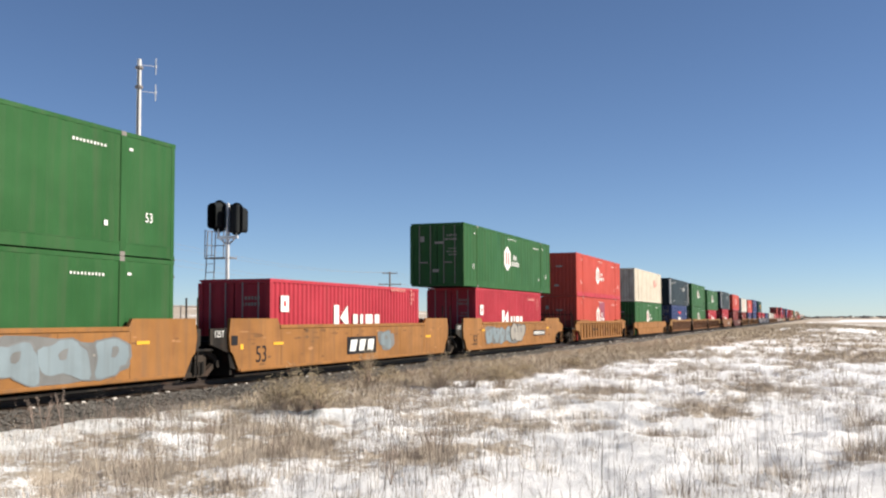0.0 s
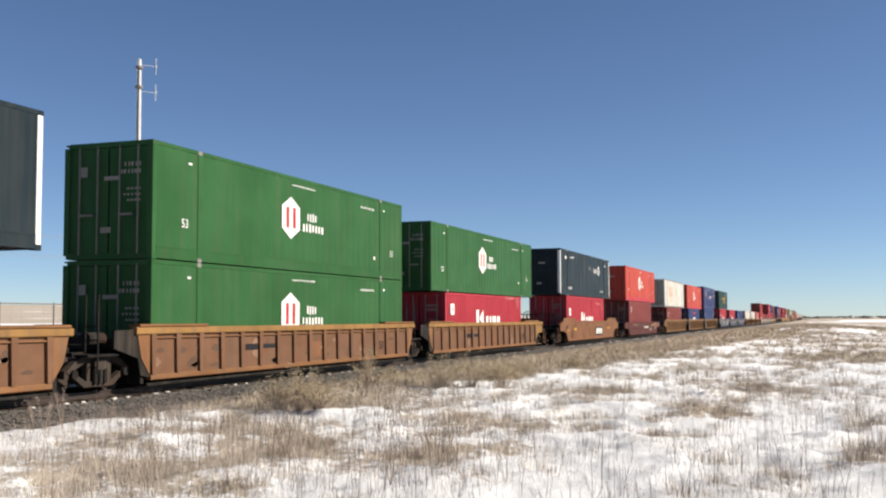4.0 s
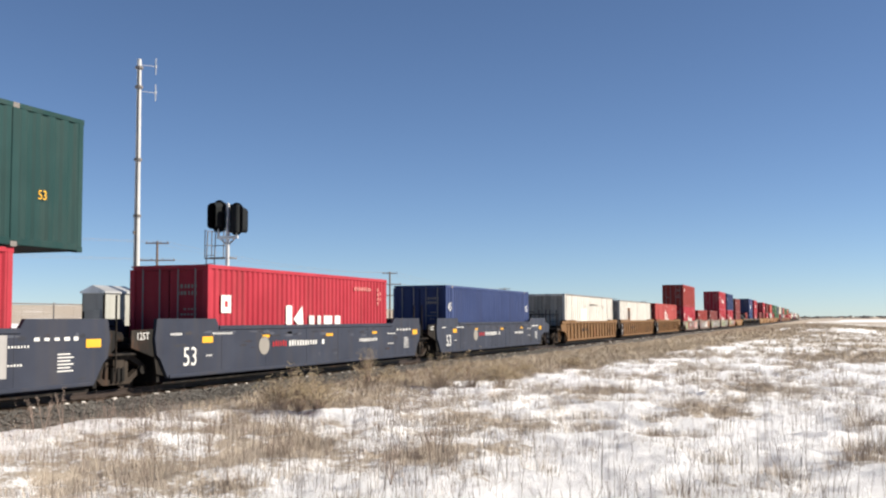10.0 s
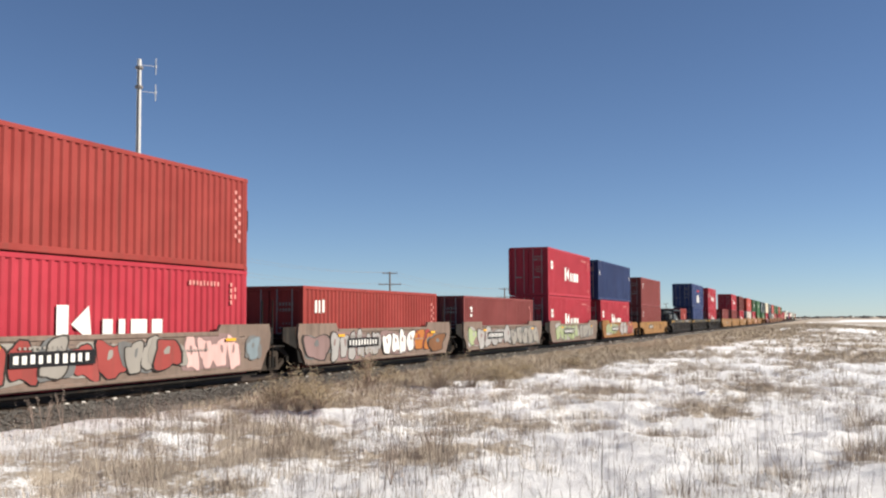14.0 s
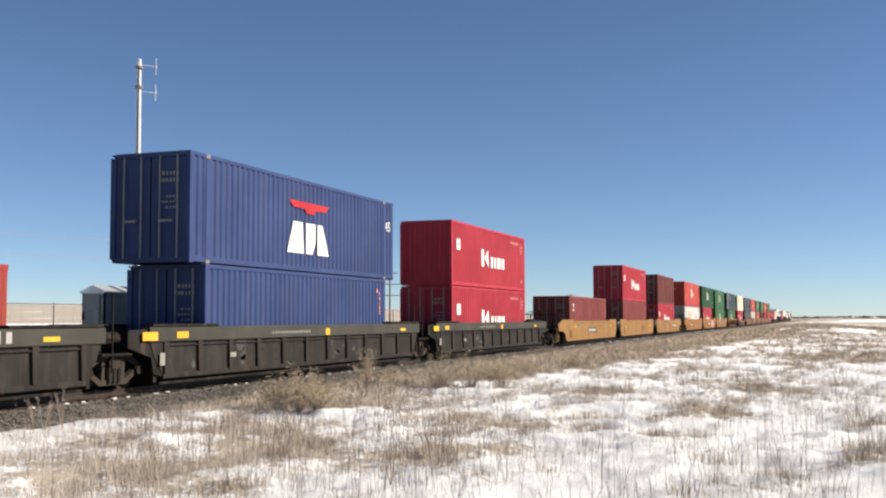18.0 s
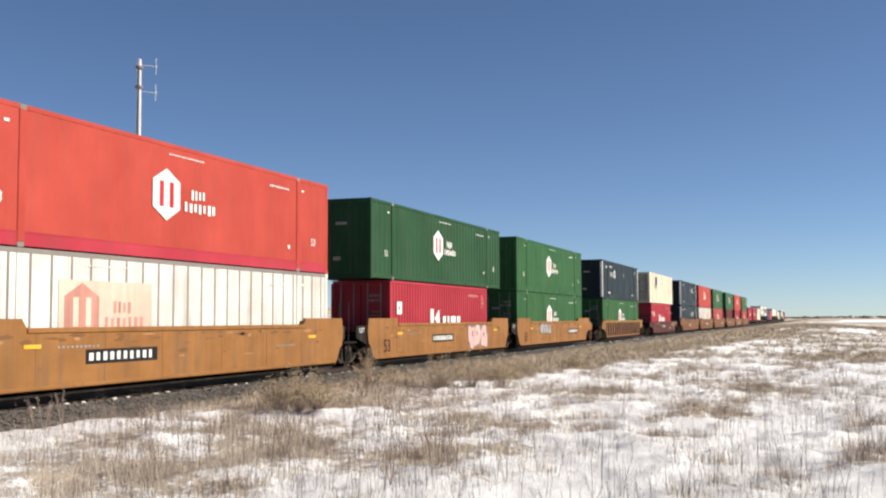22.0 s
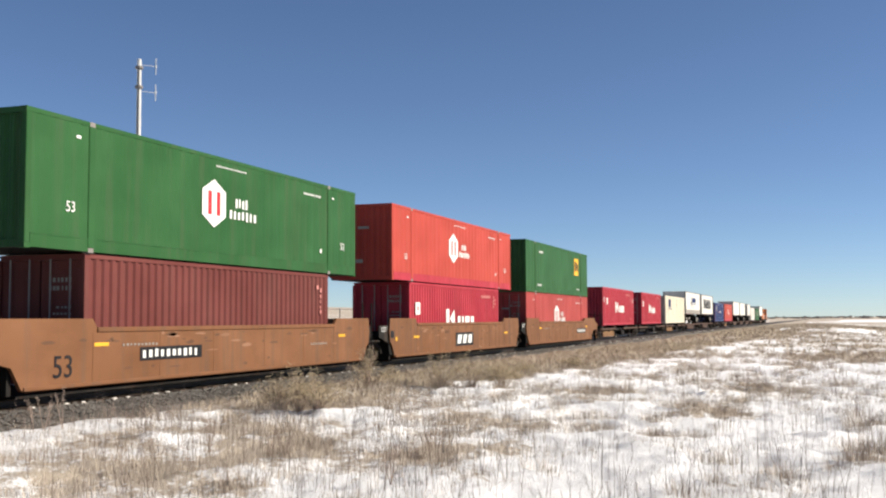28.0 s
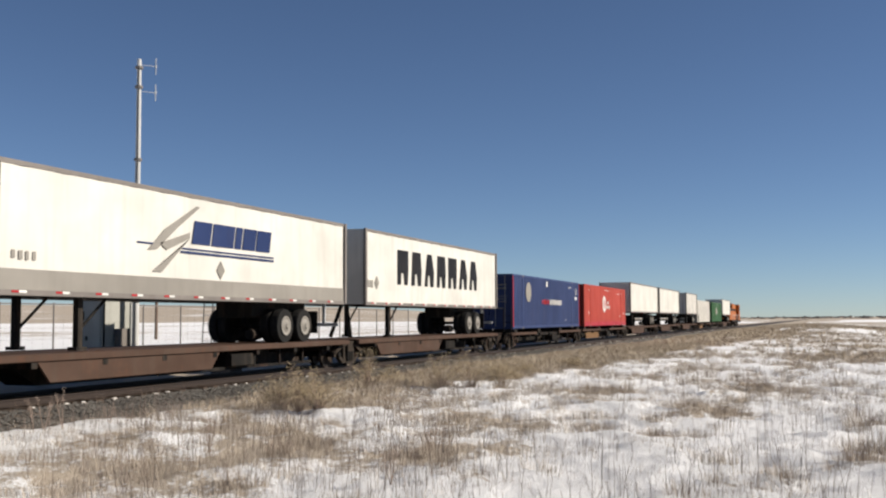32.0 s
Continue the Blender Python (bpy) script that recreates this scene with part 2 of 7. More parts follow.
# ---------------------------------------------------------------- mesh helpers
class Shape:
    """Collects verts and faces for one mesh."""

    def __init__(self):
        self.v, self.f = [], []

    def add(self, verts, faces):
        o = len(self.v)
        self.v += [tuple(p) for p in verts]
        self.f += [tuple(i + o for i in f) for f in faces]
        return self

    def box(self, x0, x1, y0, y1, z0, z1, c=0.0):
        """A box; c chamfers its four long edges."""
        if c <= 0:
            v = [(x, y, z) for x in (x0, x1) for y in (y0, y1) for z in (z0, z1)]
            return self.add(v, [(0, 1, 3, 2), (4, 6, 7, 5), (0, 4, 5, 1), (2, 3, 7, 6), (0, 2, 6, 4), (1, 5, 7, 3)])
        if x1 - x0 >= y1 - y0 and x1 - x0 >= z1 - z0:
            ring = [(y0 + c, z0), (y1 - c, z0), (y1, z0 + c), (y1, z1 - c), (y1 - c, z1), (y0 + c, z1), (y0, z1 - c), (y0, z0 + c)]
            return self.prism([(0, a, b) for a, b in ring], (x0, 0, 0), (x1, 0, 0))
        if z1 - z0 >= y1 - y0:
            ring = [(x0 + c, y0), (x1 - c, y0), (x1, y0 + c), (x1, y1 - c), (x1 - c, y1), (x0 + c, y1), (x0, y1 - c), (x0, y0 + c)]
            return self.prism([(a, b, 0) for a, b in ring], (0, 0, z0), (0, 0, z1))
        ring = [(x0 + c, z0), (x0, z0 + c), (x0, z1 - c), (x0 + c, z1), (x1 - c, z1), (x1, z1 - c), (x1, z0 + c), (x1 - c, z0)]
        return self.prism([(a, 0, b) for a, b in ring], (0, y0, 0), (0, y1, 0))

    def prism(self, ring, a, b):
        n = len(ring)
        v = [tuple(p[i] + a[i] for i in range(3)) for p in ring] + [tuple(p[i] + b[i] for i in range(3)) for p in ring]
        f = [(i, (i + 1) % n, n + (i + 1) % n, n + i) for i in range(n)]
        f += [tuple(reversed(range(n))), tuple(range(n, 2 * n))]
        return self.add(v, f)

    def plate(self, outline, y0, y1):
        """An outline in x and z, given thickness in y."""
        return self.prism([(x, 0, z) for x, z in outline], (0, y0, 0), (0, y1, 0))

    def rod(self, a, b, r, n=8, r2=None):
        a, b = Vector(a), Vector(b)
        r2 = r if r2 is None else r2
        d = (b - a).normalized()
        u = d.orthogonal().normalized()
        w = d.cross(u)
        ring = [(math.cos(2 * math.pi * i / n), math.sin(2 * math.pi * i / n)) for i in range(n)]
        v = [a + (u * c + w * s) * r for c, s in ring] + [b + (u * c + w * s) * r2 for c, s in ring]
        f = [(i, (i + 1) % n, n + (i + 1) % n, n + i) for i in range(n)] + [tuple(reversed(range(n))), tuple(range(n, 2 * n))]
        return self.add(v, f)

    def tube(self, pts, r, n=4):
        """One bent wire through points."""
        v = []
        for x, y, z in pts:
            v += [(x, y + r * math.cos(2 * math.pi * k / n), z + r * math.sin(2 * math.pi * k / n)) for k in range(n)]
        f = [(i * n + k, i * n + (k + 1) % n, (i + 1) * n + (k + 1) % n, (i + 1) * n + k) for i in range(len(pts) - 1) for k in range(n)]
        return self.add(v, f + [tuple(reversed(range(n))), tuple(range(len(v) - n, len(v)))])

    def lathe(self, profile, centre, n=20):
        """A profile of (radius, y) turned about the y axis."""
        v, f = [], []
        for r, y in profile:
            v += [(centre[0] + r * math.cos(2 * math.pi * i / n), centre[1] + y, centre[2] + r * math.sin(2 * math.pi * i / n)) for i in range(n)]
        for k in range(len(profile) - 1):
            f += [(k * n + i, k * n + (i + 1) % n, (k + 1) * n + (i + 1) % n, (k + 1) * n + i) for i in range(n)]
        f += [tuple(range(n)), tuple(reversed(range((len(profile) - 1) * n, len(profile) * n)))]
        return self.add(v, f)

    def mesh(self, name, material, recalc=True):
        me = bpy.data.meshes.new(name)
        me.from_pydata(self.v, [], self.f)
        if recalc:
            bm = bmesh.new()
            bm.from_mesh(me)
            bmesh.ops.recalc_face_normals(bm, faces=bm.faces)
            bm.to_mesh(me)
            bm.free()
        me.materials.append(material)
        return me


CACHE = {}


def part(name, shape, material, parent, label="", at=None, key=None, recalc=True):
    """Links a shape as one mesh object under a thing or a part; alike pieces share their mesh by key."""
    if key is not None and (name, key, material.name) in CACHE:
        me = CACHE[(name, key, material.name)]
    else:
        s = shape() if callable(shape) else shape
        me = s.mesh(name, material, recalc)
        if key is not None:
            CACHE[(name, key, material.name)] = me
    ob = new(name, me)
    ob.parent = parent
    if at is not None:
        ob.location = at
    if label:
        tagged(ob, label)
    if name in ("stencil_line", "number_line", "end_stencil", "slogan_line"):
        tagged(ob, kind="stuff")
    return ob


def bars(name, items, y, material, parent, label=""):
    """Each bar a part of its own."""
    for r in items:
        part(name, lambda: rects([r], y), material, parent, label, key=(r, round(y, 3)))


def plates(name, items, y, material, parent, label=""):
    """Each outline a part of its own."""
    for o in items:
        part(name, lambda: polys([o], y), material, parent, label, key=(tuple(o), round(y, 3)))


def lettering(name, text, size, material, parent, at, label=""):
    """Numbers in the built-in font, standing on the near side of a thing."""
    key = (text, size, material.name)
    if key not in CACHE:
        cu = bpy.data.curves.new(name, "FONT")
        cu.body, cu.size, cu.extrude = text, size, 0.002
        cu.align_x, cu.align_y = "CENTER", "CENTER"
        tmp = bpy.data.objects.new(name, cu)
        me = bpy.data.meshes.new_from_object(tmp)
        bpy.data.objects.remove(tmp)
        me.materials.clear()
        me.materials.append(material)
        CACHE[key] = me
    ob = new(name, CACHE[key])
    ob.parent = parent
    ob.matrix_basis = pose(*at, 90, 0, 0)
    return tagged(ob, label) if label else ob


def rects(items, y, t=0.004):
    s = Shape()
    for x0, z0, x1, z1 in items:
        s.box(min(x0, x1), max(x0, x1), y - t, y, min(z0, z1), max(z0, z1))
    return s


def polys(items, y, t=0.004):
    s = Shape()
    for o in items:
        s.plate(o, y - t, y)
    return s


def word(x0, z0, x1, z1, n, rng):
    """Plain bars in place of a word: n upright strokes."""
    w = (x1 - x0) / n
    return [(x0 + i * w, z0 + rng.uniform(0, 0.15) * (z1 - z0), x0 + (i + rng.uniform(0.42, 0.6)) * w, z1 - rng.uniform(0, 0.15) * (z1 - z0)) for i in range(n)]


# ---------------------------------------------------------------- containers
THINGS = []   # (thing, place along the train at 16 s, y, z)


def profile_side(length, pitch, depth, flat):
    """Upright corrugations along x: list of (x, depth)."""
    n = max(2, round(length / pitch))
    p = length / n
    pts = [(-length / 2, 0.0)]
    for i in range(n):
        a = -length / 2 + i * p
        s = p * (1 - flat) / 4
        f = p * flat
        pts += [(a + s, 0.0), (a + 2 * s, depth), (a + 2 * s + f, depth), (a + 3 * s + f, 0.0)]
    pts.append((length / 2, 0.0))
    return pts


def side_sheet(pts, z0, z1, y, sign):
    s = Shape()
    v = [(x, y + sign * d, z) for z in (z0, z1) for x, d in pts]
    n = len(pts)
    s.add(v, [(i, i + 1, n + i + 1, n + i) for i in range(n - 1)])
    return s


def end_sheet(w, z0, z1, x, sign, depth=0.03, pitch=0.25):
    s = Shape()
    pts = profile_side(w, pitch, depth, 0.3)
    n = len(pts)
    v = [(x + sign * d, y, z) for z in (z0, z1) for y, d in pts]
    s.add(v, [(i, i + 1, n + i + 1, n + i) for i in range(n - 1)])
    return s


RNG = random.Random(7)


def kline_marks(box, L, W, H, up):
    y = -W / 2 - 0.006
    part("emblem", rects([(-5.45, 1.62, -4.95, 2.1)], y), MARK_WHITE, box, "white flag emblem")
    part("emblem_dot", rects([(-5.27, 1.78, -5.13, 1.94)], y - 0.005), MARK_RED, box, "red spot on the emblem")
    s = polys([[(-1.77, 1.03), (-1.39, 1.03), (-1.39, 1.86), (-1.77, 1.86)], [(-1.3, 1.45), (-0.72, 1.86), (-0.6, 1.03)]], y)
    part("brand_mark", s, MARK_WHITE, box, "large white brand shape", key="kmark%g" % W)
    bars("brand_bar", [(-0.24, 1.02, 0.12, 1.56), (0.34, 1.02, 0.58, 1.56), (0.8, 1.02, 1.42, 1.56), (1.62, 1.02, 2.05, 1.56)], y, MARK_WHITE, box, "white bar of the brand line")
    part("stencil_line", rects(word(3.2, 2.42, 4.7, 2.56, 9, RNG) + [(5.2, 1.95 + i * 0.16, 5.3, 2.06 + i * 0.16) for i in range(4)] + [(5.42, 2.1 + i * 0.2, 5.5, 2.22 + i * 0.2) for i in range(2)], y), MARK_PINK, box)
    part("hazard_square", rects([(5.22, 0.42, 5.42, 0.6)], y), MARK_PINK if up else MARK_YELLOW, box)


def hub_marks(box, L, W, H, body, hexcol=None, inner=None, xoff=0.0, lift=0.0):
    y = -W / 2 - 0.006 - lift
    o = xoff
    hexa = [(-1.57 + o, 1.28), (-1.57 + o, 1.95), (-1.0 + o, 2.25), (-0.42 + o, 1.95), (-0.42 + o, 1.28), (-1.0 + o, 0.97)]
    part("brand_badge", polys([hexa], y), hexcol or MARK_WHITE, box, "pale six-sided brand badge")
    part("badge_inlay", rects([(-1.3 + o, 1.3, -1.12 + o, 1.93), (-0.88 + o, 1.3, -0.7 + o, 1.93)], y - 0.006), inner or MARK_RED, box)
    tagged(part("brand_line", rects(word(0.1 + o, 1.58, 0.8 + o, 1.86, 4, RNG) + word(-0.2 + o, 1.25, 1.3 + o, 1.52, 7, RNG), y), hexcol or MARK_WHITE, box, "pale bars of the brand line"), kind="stuff")
    part("stencil_line", rects(word(-0.9 + o, 2.6, 0.7 + o, 2.65, 14, RNG) + word(4.2, 2.42, 5.4, 2.49, 10, RNG) + [(5.32, 0.66, 5.44, 0.78), (-6.55, 2.47, -6.4, 2.53), (6.2, 2.47, 6.34, 2.53)], y), MARK_WHITE, box)
    for x in (-6.95, 6.75):
        lettering("size_number", "53", 0.32, MARK_WHITE, box, (x + 0.25, y - 0.003, 0.95))


def umax_marks(box, L, W, H, alt=False):
    y = -W / 2 - 0.006
    o = 0.0 if alt else 7.1
    bars("brand_bar", [(-4.95 + o, 1.72, -4.85 + o, 2.08), (-4.62 + o, 1.72, -4.52 + o, 2.08), (-4.4 + o, 1.72, -4.32 + o, 2.06),
                              (-4.18 + o, 1.8, -4.1 + o, 2.06), (-4.0 + o, 1.72, -3.92 + o, 2.06)], y, MARK_WHITE, box, "white bars of the brand line")
    c = (-3.2 + o, 1.95)
    ring = [(0.34, 0.0, 0.17, 0.25), (0.0, 0.37, 0.25, 0.17), (-0.34, 0.0, -0.17, -0.25), (0.0, -0.37, -0.25, -0.17)]
    part("brand_badge", polys([[(c[0] - 0.38, c[1]), (c[0] - 0.08, c[1] + 0.35), (c[0] + 0.02, c[1] + 0.22), (c[0] - 0.2, c[1])],
                               [(c[0] - 0.38, c[1] - 0.02), (c[0] - 0.2, c[1] - 0.02), (c[0] + 0.02, c[1] - 0.24), (c[0] - 0.08, c[1] - 0.37)],
                               [(c[0] + 0.38, c[1]), (c[0] + 0.2, c[1]), (c[0] - 0.02, c[1] + 0.24), (c[0] + 0.08, c[1] + 0.37)],
                               [(c[0] + 0.38, c[1] - 0.02), (c[0] + 0.08, c[1] - 0.37), (c[0] - 0.02, c[1] - 0.24), (c[0] + 0.2, c[1] - 0.02)]], y), MARK_WHITE, box, "white ring-shaped brand badge")
    part("stencil_line", rects(word(-5.3, 2.42, -4.2, 2.54, 8, RNG) + word(-5.85, 0.4, -4.8, 0.56, 8, RNG) + word(4.5, 0.42, 5.5, 0.54, 8, RNG)
                              + [(-6.7, 2.3, -6.4, 2.5), (6.25, 2.3, 6.4, 2.5)], y), MARK_WHITE, box)
    part("diamond", polys([[(0.7, 2.0), (0.86, 2.2), (1.02, 2.0), (0.86, 1.8)]], y), MARK_GREY, box)


def apl_marks(box, L, W, H):
    y = -W / 2 - 0.006
    part("emblem", polys([[(-1.5, 2.2), (1.3, 2.2), (1.05, 2.0), (0.35, 1.98), (0.2, 1.85), (-0.3, 1.85), (-0.45, 1.98), (-1.2, 2.0)]], y), MARK_RED, box, "red wing emblem")
    plates("brand_bar", [[(-1.6, 0.58), (-1.2, 1.55), (-0.6, 1.55), (-0.5, 0.58)], [(-0.35, 0.58), (-0.35, 1.55), (0.3, 1.55), (0.3, 0.95), (0.1, 0.58)], [(0.45, 0.58), (0.45, 1.55), (0.8, 1.55), (1.28, 0.58)]], y, MARK_WHITE, box, "heavy white brand blocks")


def size45(box, W, xs=(-6.4, 6.3), col=None):
    for x in xs:
        lettering("size_number", "45", 0.5, col or MARK_WHITE, box, (x, -W / 2 - 0.012, 1.95))


def stack_marks(box, L, W, H):
    y = -W / 2 - 0.006
    tagged(part("brand_line", rects(word(0.0, 1.35, 3.05, 1.68, 10, RNG), y), MARK_WHITE, box, "white bars of the brand line"), kind="stuff")
    tagged(part("brand_line", rects(word(-1.9, 1.35, -0.1, 1.68, 5, RNG), y), MARK_RED, box, "red bars of the brand line"), kind="stuff")
    part("brand_badge", polys([[(-4.9 + 0.55 * math.cos(a), 2.0 + 0.55 * math.sin(a)) for a in [i * math.pi / 8 for i in range(16)]]], y), MARK_GREY, box, "round striped badge")
    part("stencil_line", rects(word(5.0, 2.45, 5.7, 2.56, 7, RNG) + [(-0.9, 2.4, -0.6, 2.7), (6.75, 1.75, 7.25, 1.95), (4.0, 0.4, 4.12, 0.5)], y), MARK_WHITE, box)
    lettering("size_number", "53", 0.5, MARK_WHITE, box, (7.05, y - 0.003, 2.25))
    part("end_stripe", rects([(-8.07, 0.1, -7.95, 2.8), (7.95, 0.1, 8.07, 2.8)], y), MARK_RED, box, "red corner stripe")


def csx_gold(box, L, W, H):
    y = -W / 2 - 0.006
    tagged(part("brand_line", rects(word(0.9, 1.25, 3.1, 2.05, 3, RNG), y), MARK_YELLOW, box, "heavy amber brand shapes"), kind="stuff")
    part("slogan_line", rects(word(-4.0, 1.58, -0.2, 1.72, 20, RNG) + word(1.0, 1.0, 3.0, 1.12, 10, RNG), y), MARK_YELLOW, box)
    part("frame_mark", rects([(0.2, 1.0, 0.28, 2.3), (3.6, 0.7, 3.68, 2.1), (0.2, 2.22, 0.55, 2.3), (3.3, 2.02, 3.68, 2.1), (0.5, 0.7, 0.75, 0.9), (3.0, 0.6, 3.3, 0.8)], y), MARK_YELLOW, box)
    part("stencil_line", rects(word(4.3, 2.3, 5.4, 2.42, 8, RNG), y), MARK_WHITE, box)
    for x in (-6.9, 6.8):
        lettering("size_number", "53", 0.28, MARK_YELLOW, box, (x, y - 0.003, 1.1))


def csx_blue(box, L, W, H, o=0.0, full=True):
    y = -W / 2 - 0.006
    bars("brand_bar", [(x + 0.04, 1.75, x + 0.56, 2.56) for x in ((-5.75 + o, -5.1 + o, -4.45 + o) if full else (-4.45, -3.8))] + [(-5.7 + o if full else -4.9, 1.7, -3.8 + o, 1.745)], y, MARK_BLUE, box, "heavy dark blue brand shapes")
    part("slogan_line", rects(word(-5.5 + o if full else -4.9, 1.45, -3.35 + o, 1.62, 9, RNG), y), MARK_BLUE, box)
    part("stencil_line", rects(word(0.0, 2.5, 1.4, 2.58, 9, RNG) + word(4.2, 2.35, 5.2, 2.47, 6, RNG) + [(0.4, 1.9, 0.8, 2.15), (5.2, 2.55, 5.3, 2.75)], y), MARK_GREY, box)


def emp_marks(box, L, W, H, x=4.6, z=1.9, col=None):
    y = -W / 2 - 0.006
    part("emblem", rects([(x - 0.6, z - 0.55, x + 0.6, z + 0.55)], y), col or MARK_YELLOW, box, "square emblem with dark shapes")
    part("emblem_inlay", rects([(x - 0.45, z - 0.3, x - 0.15, z + 0.35), (x - 0.05, z - 0.2, x + 0.15, z + 0.3), (x + 0.22, z - 0.3, x + 0.45, z + 0.2)], y - 0.006), MARK_BLACK, box)
    part("stencil_line", rects(word(-5.2, 2.3, -4.2, 2.42, 6, RNG) + word(-5.6, 0.4, -4.6, 0.52, 8, RNG) + word(4.6, 0.4, 5.4, 0.5, 6, RNG), y), MARK_WHITE, box)


def plain_marks(box, L, W, H, big=False):
    y = -W / 2 - 0.006
    x = -L / 2 + 0.9
    if big:
        part("owner_stencil", rects([(x, H - 0.62, x + 0.28, H - 0.5), (x + 0.16, H - 0.75, x + 0.28, H - 0.624), (x, H - 0.95, x + 0.28, H - 0.84)], y), MARK_WHITE, box, "white owner marks set upright")
    part("stencil_line", rects([(L / 2 - 0.6, H - 0.6 - 0.17 * i, L / 2 - 0.6 + RNG.uniform(0.04, 0.1), H - 0.47 - 0.17 * i + RNG.uniform(-0.05, 0.02)) for i in range(5)] + [(L / 2 - 0.85, H - 0.5, L / 2 - 0.72, H - 0.38)], y), MARK_PINK, box)


def cai_marks(box, L, W, H):
    y = -W / 2 - 0.006
    tagged(part("brand_line", rects(word(-5.3, H - 0.85, -4.5, H - 0.4, 3, RNG), y), MARK_WHITE, box, "white owner shapes"), kind="stuff")
    part("stencil_line", rects([(L / 2 - 0.7 + 0.2 * (i % 2), H - 0.5 - 0.12 * i, L / 2 - 0.58 + 0.2 * (i % 2), H - 0.4 - 0.12 * i) for i in range(12)], y), MARK_PINK, box)


def ghost_hub(box, L, W, H, o=0.0):
    """A badge that has faded to a pale red ghost."""
    part("faded_patch", rects([(-1.75 + o, 0.5, 1.55 + o, 2.3)], -W / 2 - 0.002, 0.003), FADED_PATCH, box, "faded cream patch behind the badge")
    hub_marks(box, L, W, H, None, GHOST, FADED_PATCH, o)


def container(kind, L, H, colour, label, end="door", marks=None, W=None, group="shipping containers on the train", end_marks=None):
    """A shipping container standing on its base, its long side along x."""
    W = W or (2.59 if L > 14.5 else 2.44)
    box = new("shipping_container")
    tagged(box, label, "container", group)
    hl, hw = L / 2, W / 2
    b, t, pw = 0.16, H - 0.1, 0.16
    long = L - 2 * pw
    if kind == "corrugated":
        pts = profile_side(long, 0.29, 0.045, 0.28)
    elif kind == "panel":
        pts = profile_side(long, 0.46, 0.007, 0.16)
    elif kind == "ribbed":
        pts = profile_side(long, 0.42, 0.032, 0.3)
    else:
        pts = [(-long / 2, 0.0), (long / 2, 0.0)]
    for sgn in (-1, 1):
        part("side_panel", lambda: side_sheet(pts, b, t, sgn * (hw - 0.008), -sgn), colour, box, key=(kind, L, H, sgn), recalc=False)
    if kind == "slatted":
        n = max(2, round(long / 0.64))
        p = long / n
        def joints():
            s = Shape()
            for i in range(n):
                x = -long / 2 + (i + 0.5) * p
                s.box(x - 0.031, x + 0.031, -hw + 0.001, -hw + 0.03, b, t)
            return s
        part("panel_joint", joints, GREYTRIM, box, "dark grey upright panel joints", key=(L, H))
    part("roof", lambda: Shape().box(-hl + 0.03, hl - 0.03, -hw + 0.02, hw - 0.02, H - 0.05, H - 0.012), colour, box, key=(L, W, H))
    part("base_frame", lambda: Shape().box(-hl + 0.03, hl - 0.03, -hw + 0.06, hw - 0.06, 0.04, 0.14), GRIMY, box, key=(L, W))
    for sgn in (-1, 1):
        y0, y1 = sorted((sgn * hw, sgn * (hw - 0.07)))
        trim = GREYTRIM if kind == "slatted" else colour
        low_trim = KRED if colour is ORANGE else trim
        part("top_rail", lambda: Shape().box(-hl + pw, hl - pw, y0, y1, H - 0.11, H, 0.012), trim, box, key=(L, H, W, sgn))
        if kind == "panel":
            part("bottom_rail", lambda: Shape().plate([(-hl + pw, 0.03), (hl - pw, 0.03), (hl - pw, 0.30), (-hl + pw, 0.30)], y0, y1).box(-hl + pw, hl - pw, *sorted((sgn * (hw + 0.008), sgn * (hw - 0.02))), 0.30, 0.325), low_trim, box, "crimson bottom rail" if low_trim is not trim else "", key=("p", L, W, sgn))
        else:
            part("bottom_rail", lambda: Shape().box(-hl + pw, hl - pw, y0, y1, 0.03, 0.18, 0.015), trim, box, key=(L, W, sgn))
    posts = [hl - pw / 2] + ([6.095 - 0.09] if L > 13 else [])
    for x in posts:
        for sx in (-1, 1):
            for sy in (-1, 1):
                main = x == posts[0]
                if sy > 0 and not main:
                    continue
                w = pw / 2 if main else 0.11
                d = 0.08 if main else 0.03
                yc = sy * (hw - d)
                post_col = MARK_WHITE if (colour is SLATE and main) else colour
                part("corner_post" if main else "support_post", lambda: Shape().box(-w, w, -d, d + 0.004, 0.12, H - 0.11, 0.012), post_col, box,
                     "white corner post" if post_col is MARK_WHITE else "", at=(sx * x, yc + (0.0 if main else sy * 0.014), 0), key=(round(w, 3), d, H))
                for z in (0.0, H - 0.118):
                    if sy > 0:
                        continue
                    part("corner_casting", lambda: Shape().box(-0.089, 0.089, -0.081, 0.081, 0, 0.118, 0.012), GREYTRIM if (L > 13 and not main) else colour, box,
                         at=(sx * x, sy * (hw - 0.078), z), key="c")
    bar_col = BAR_STEEL if kind == "corrugated" else GREYTRIM
    # white and cream ends take the paints with shade in their colour
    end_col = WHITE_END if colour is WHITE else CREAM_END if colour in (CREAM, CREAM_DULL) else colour
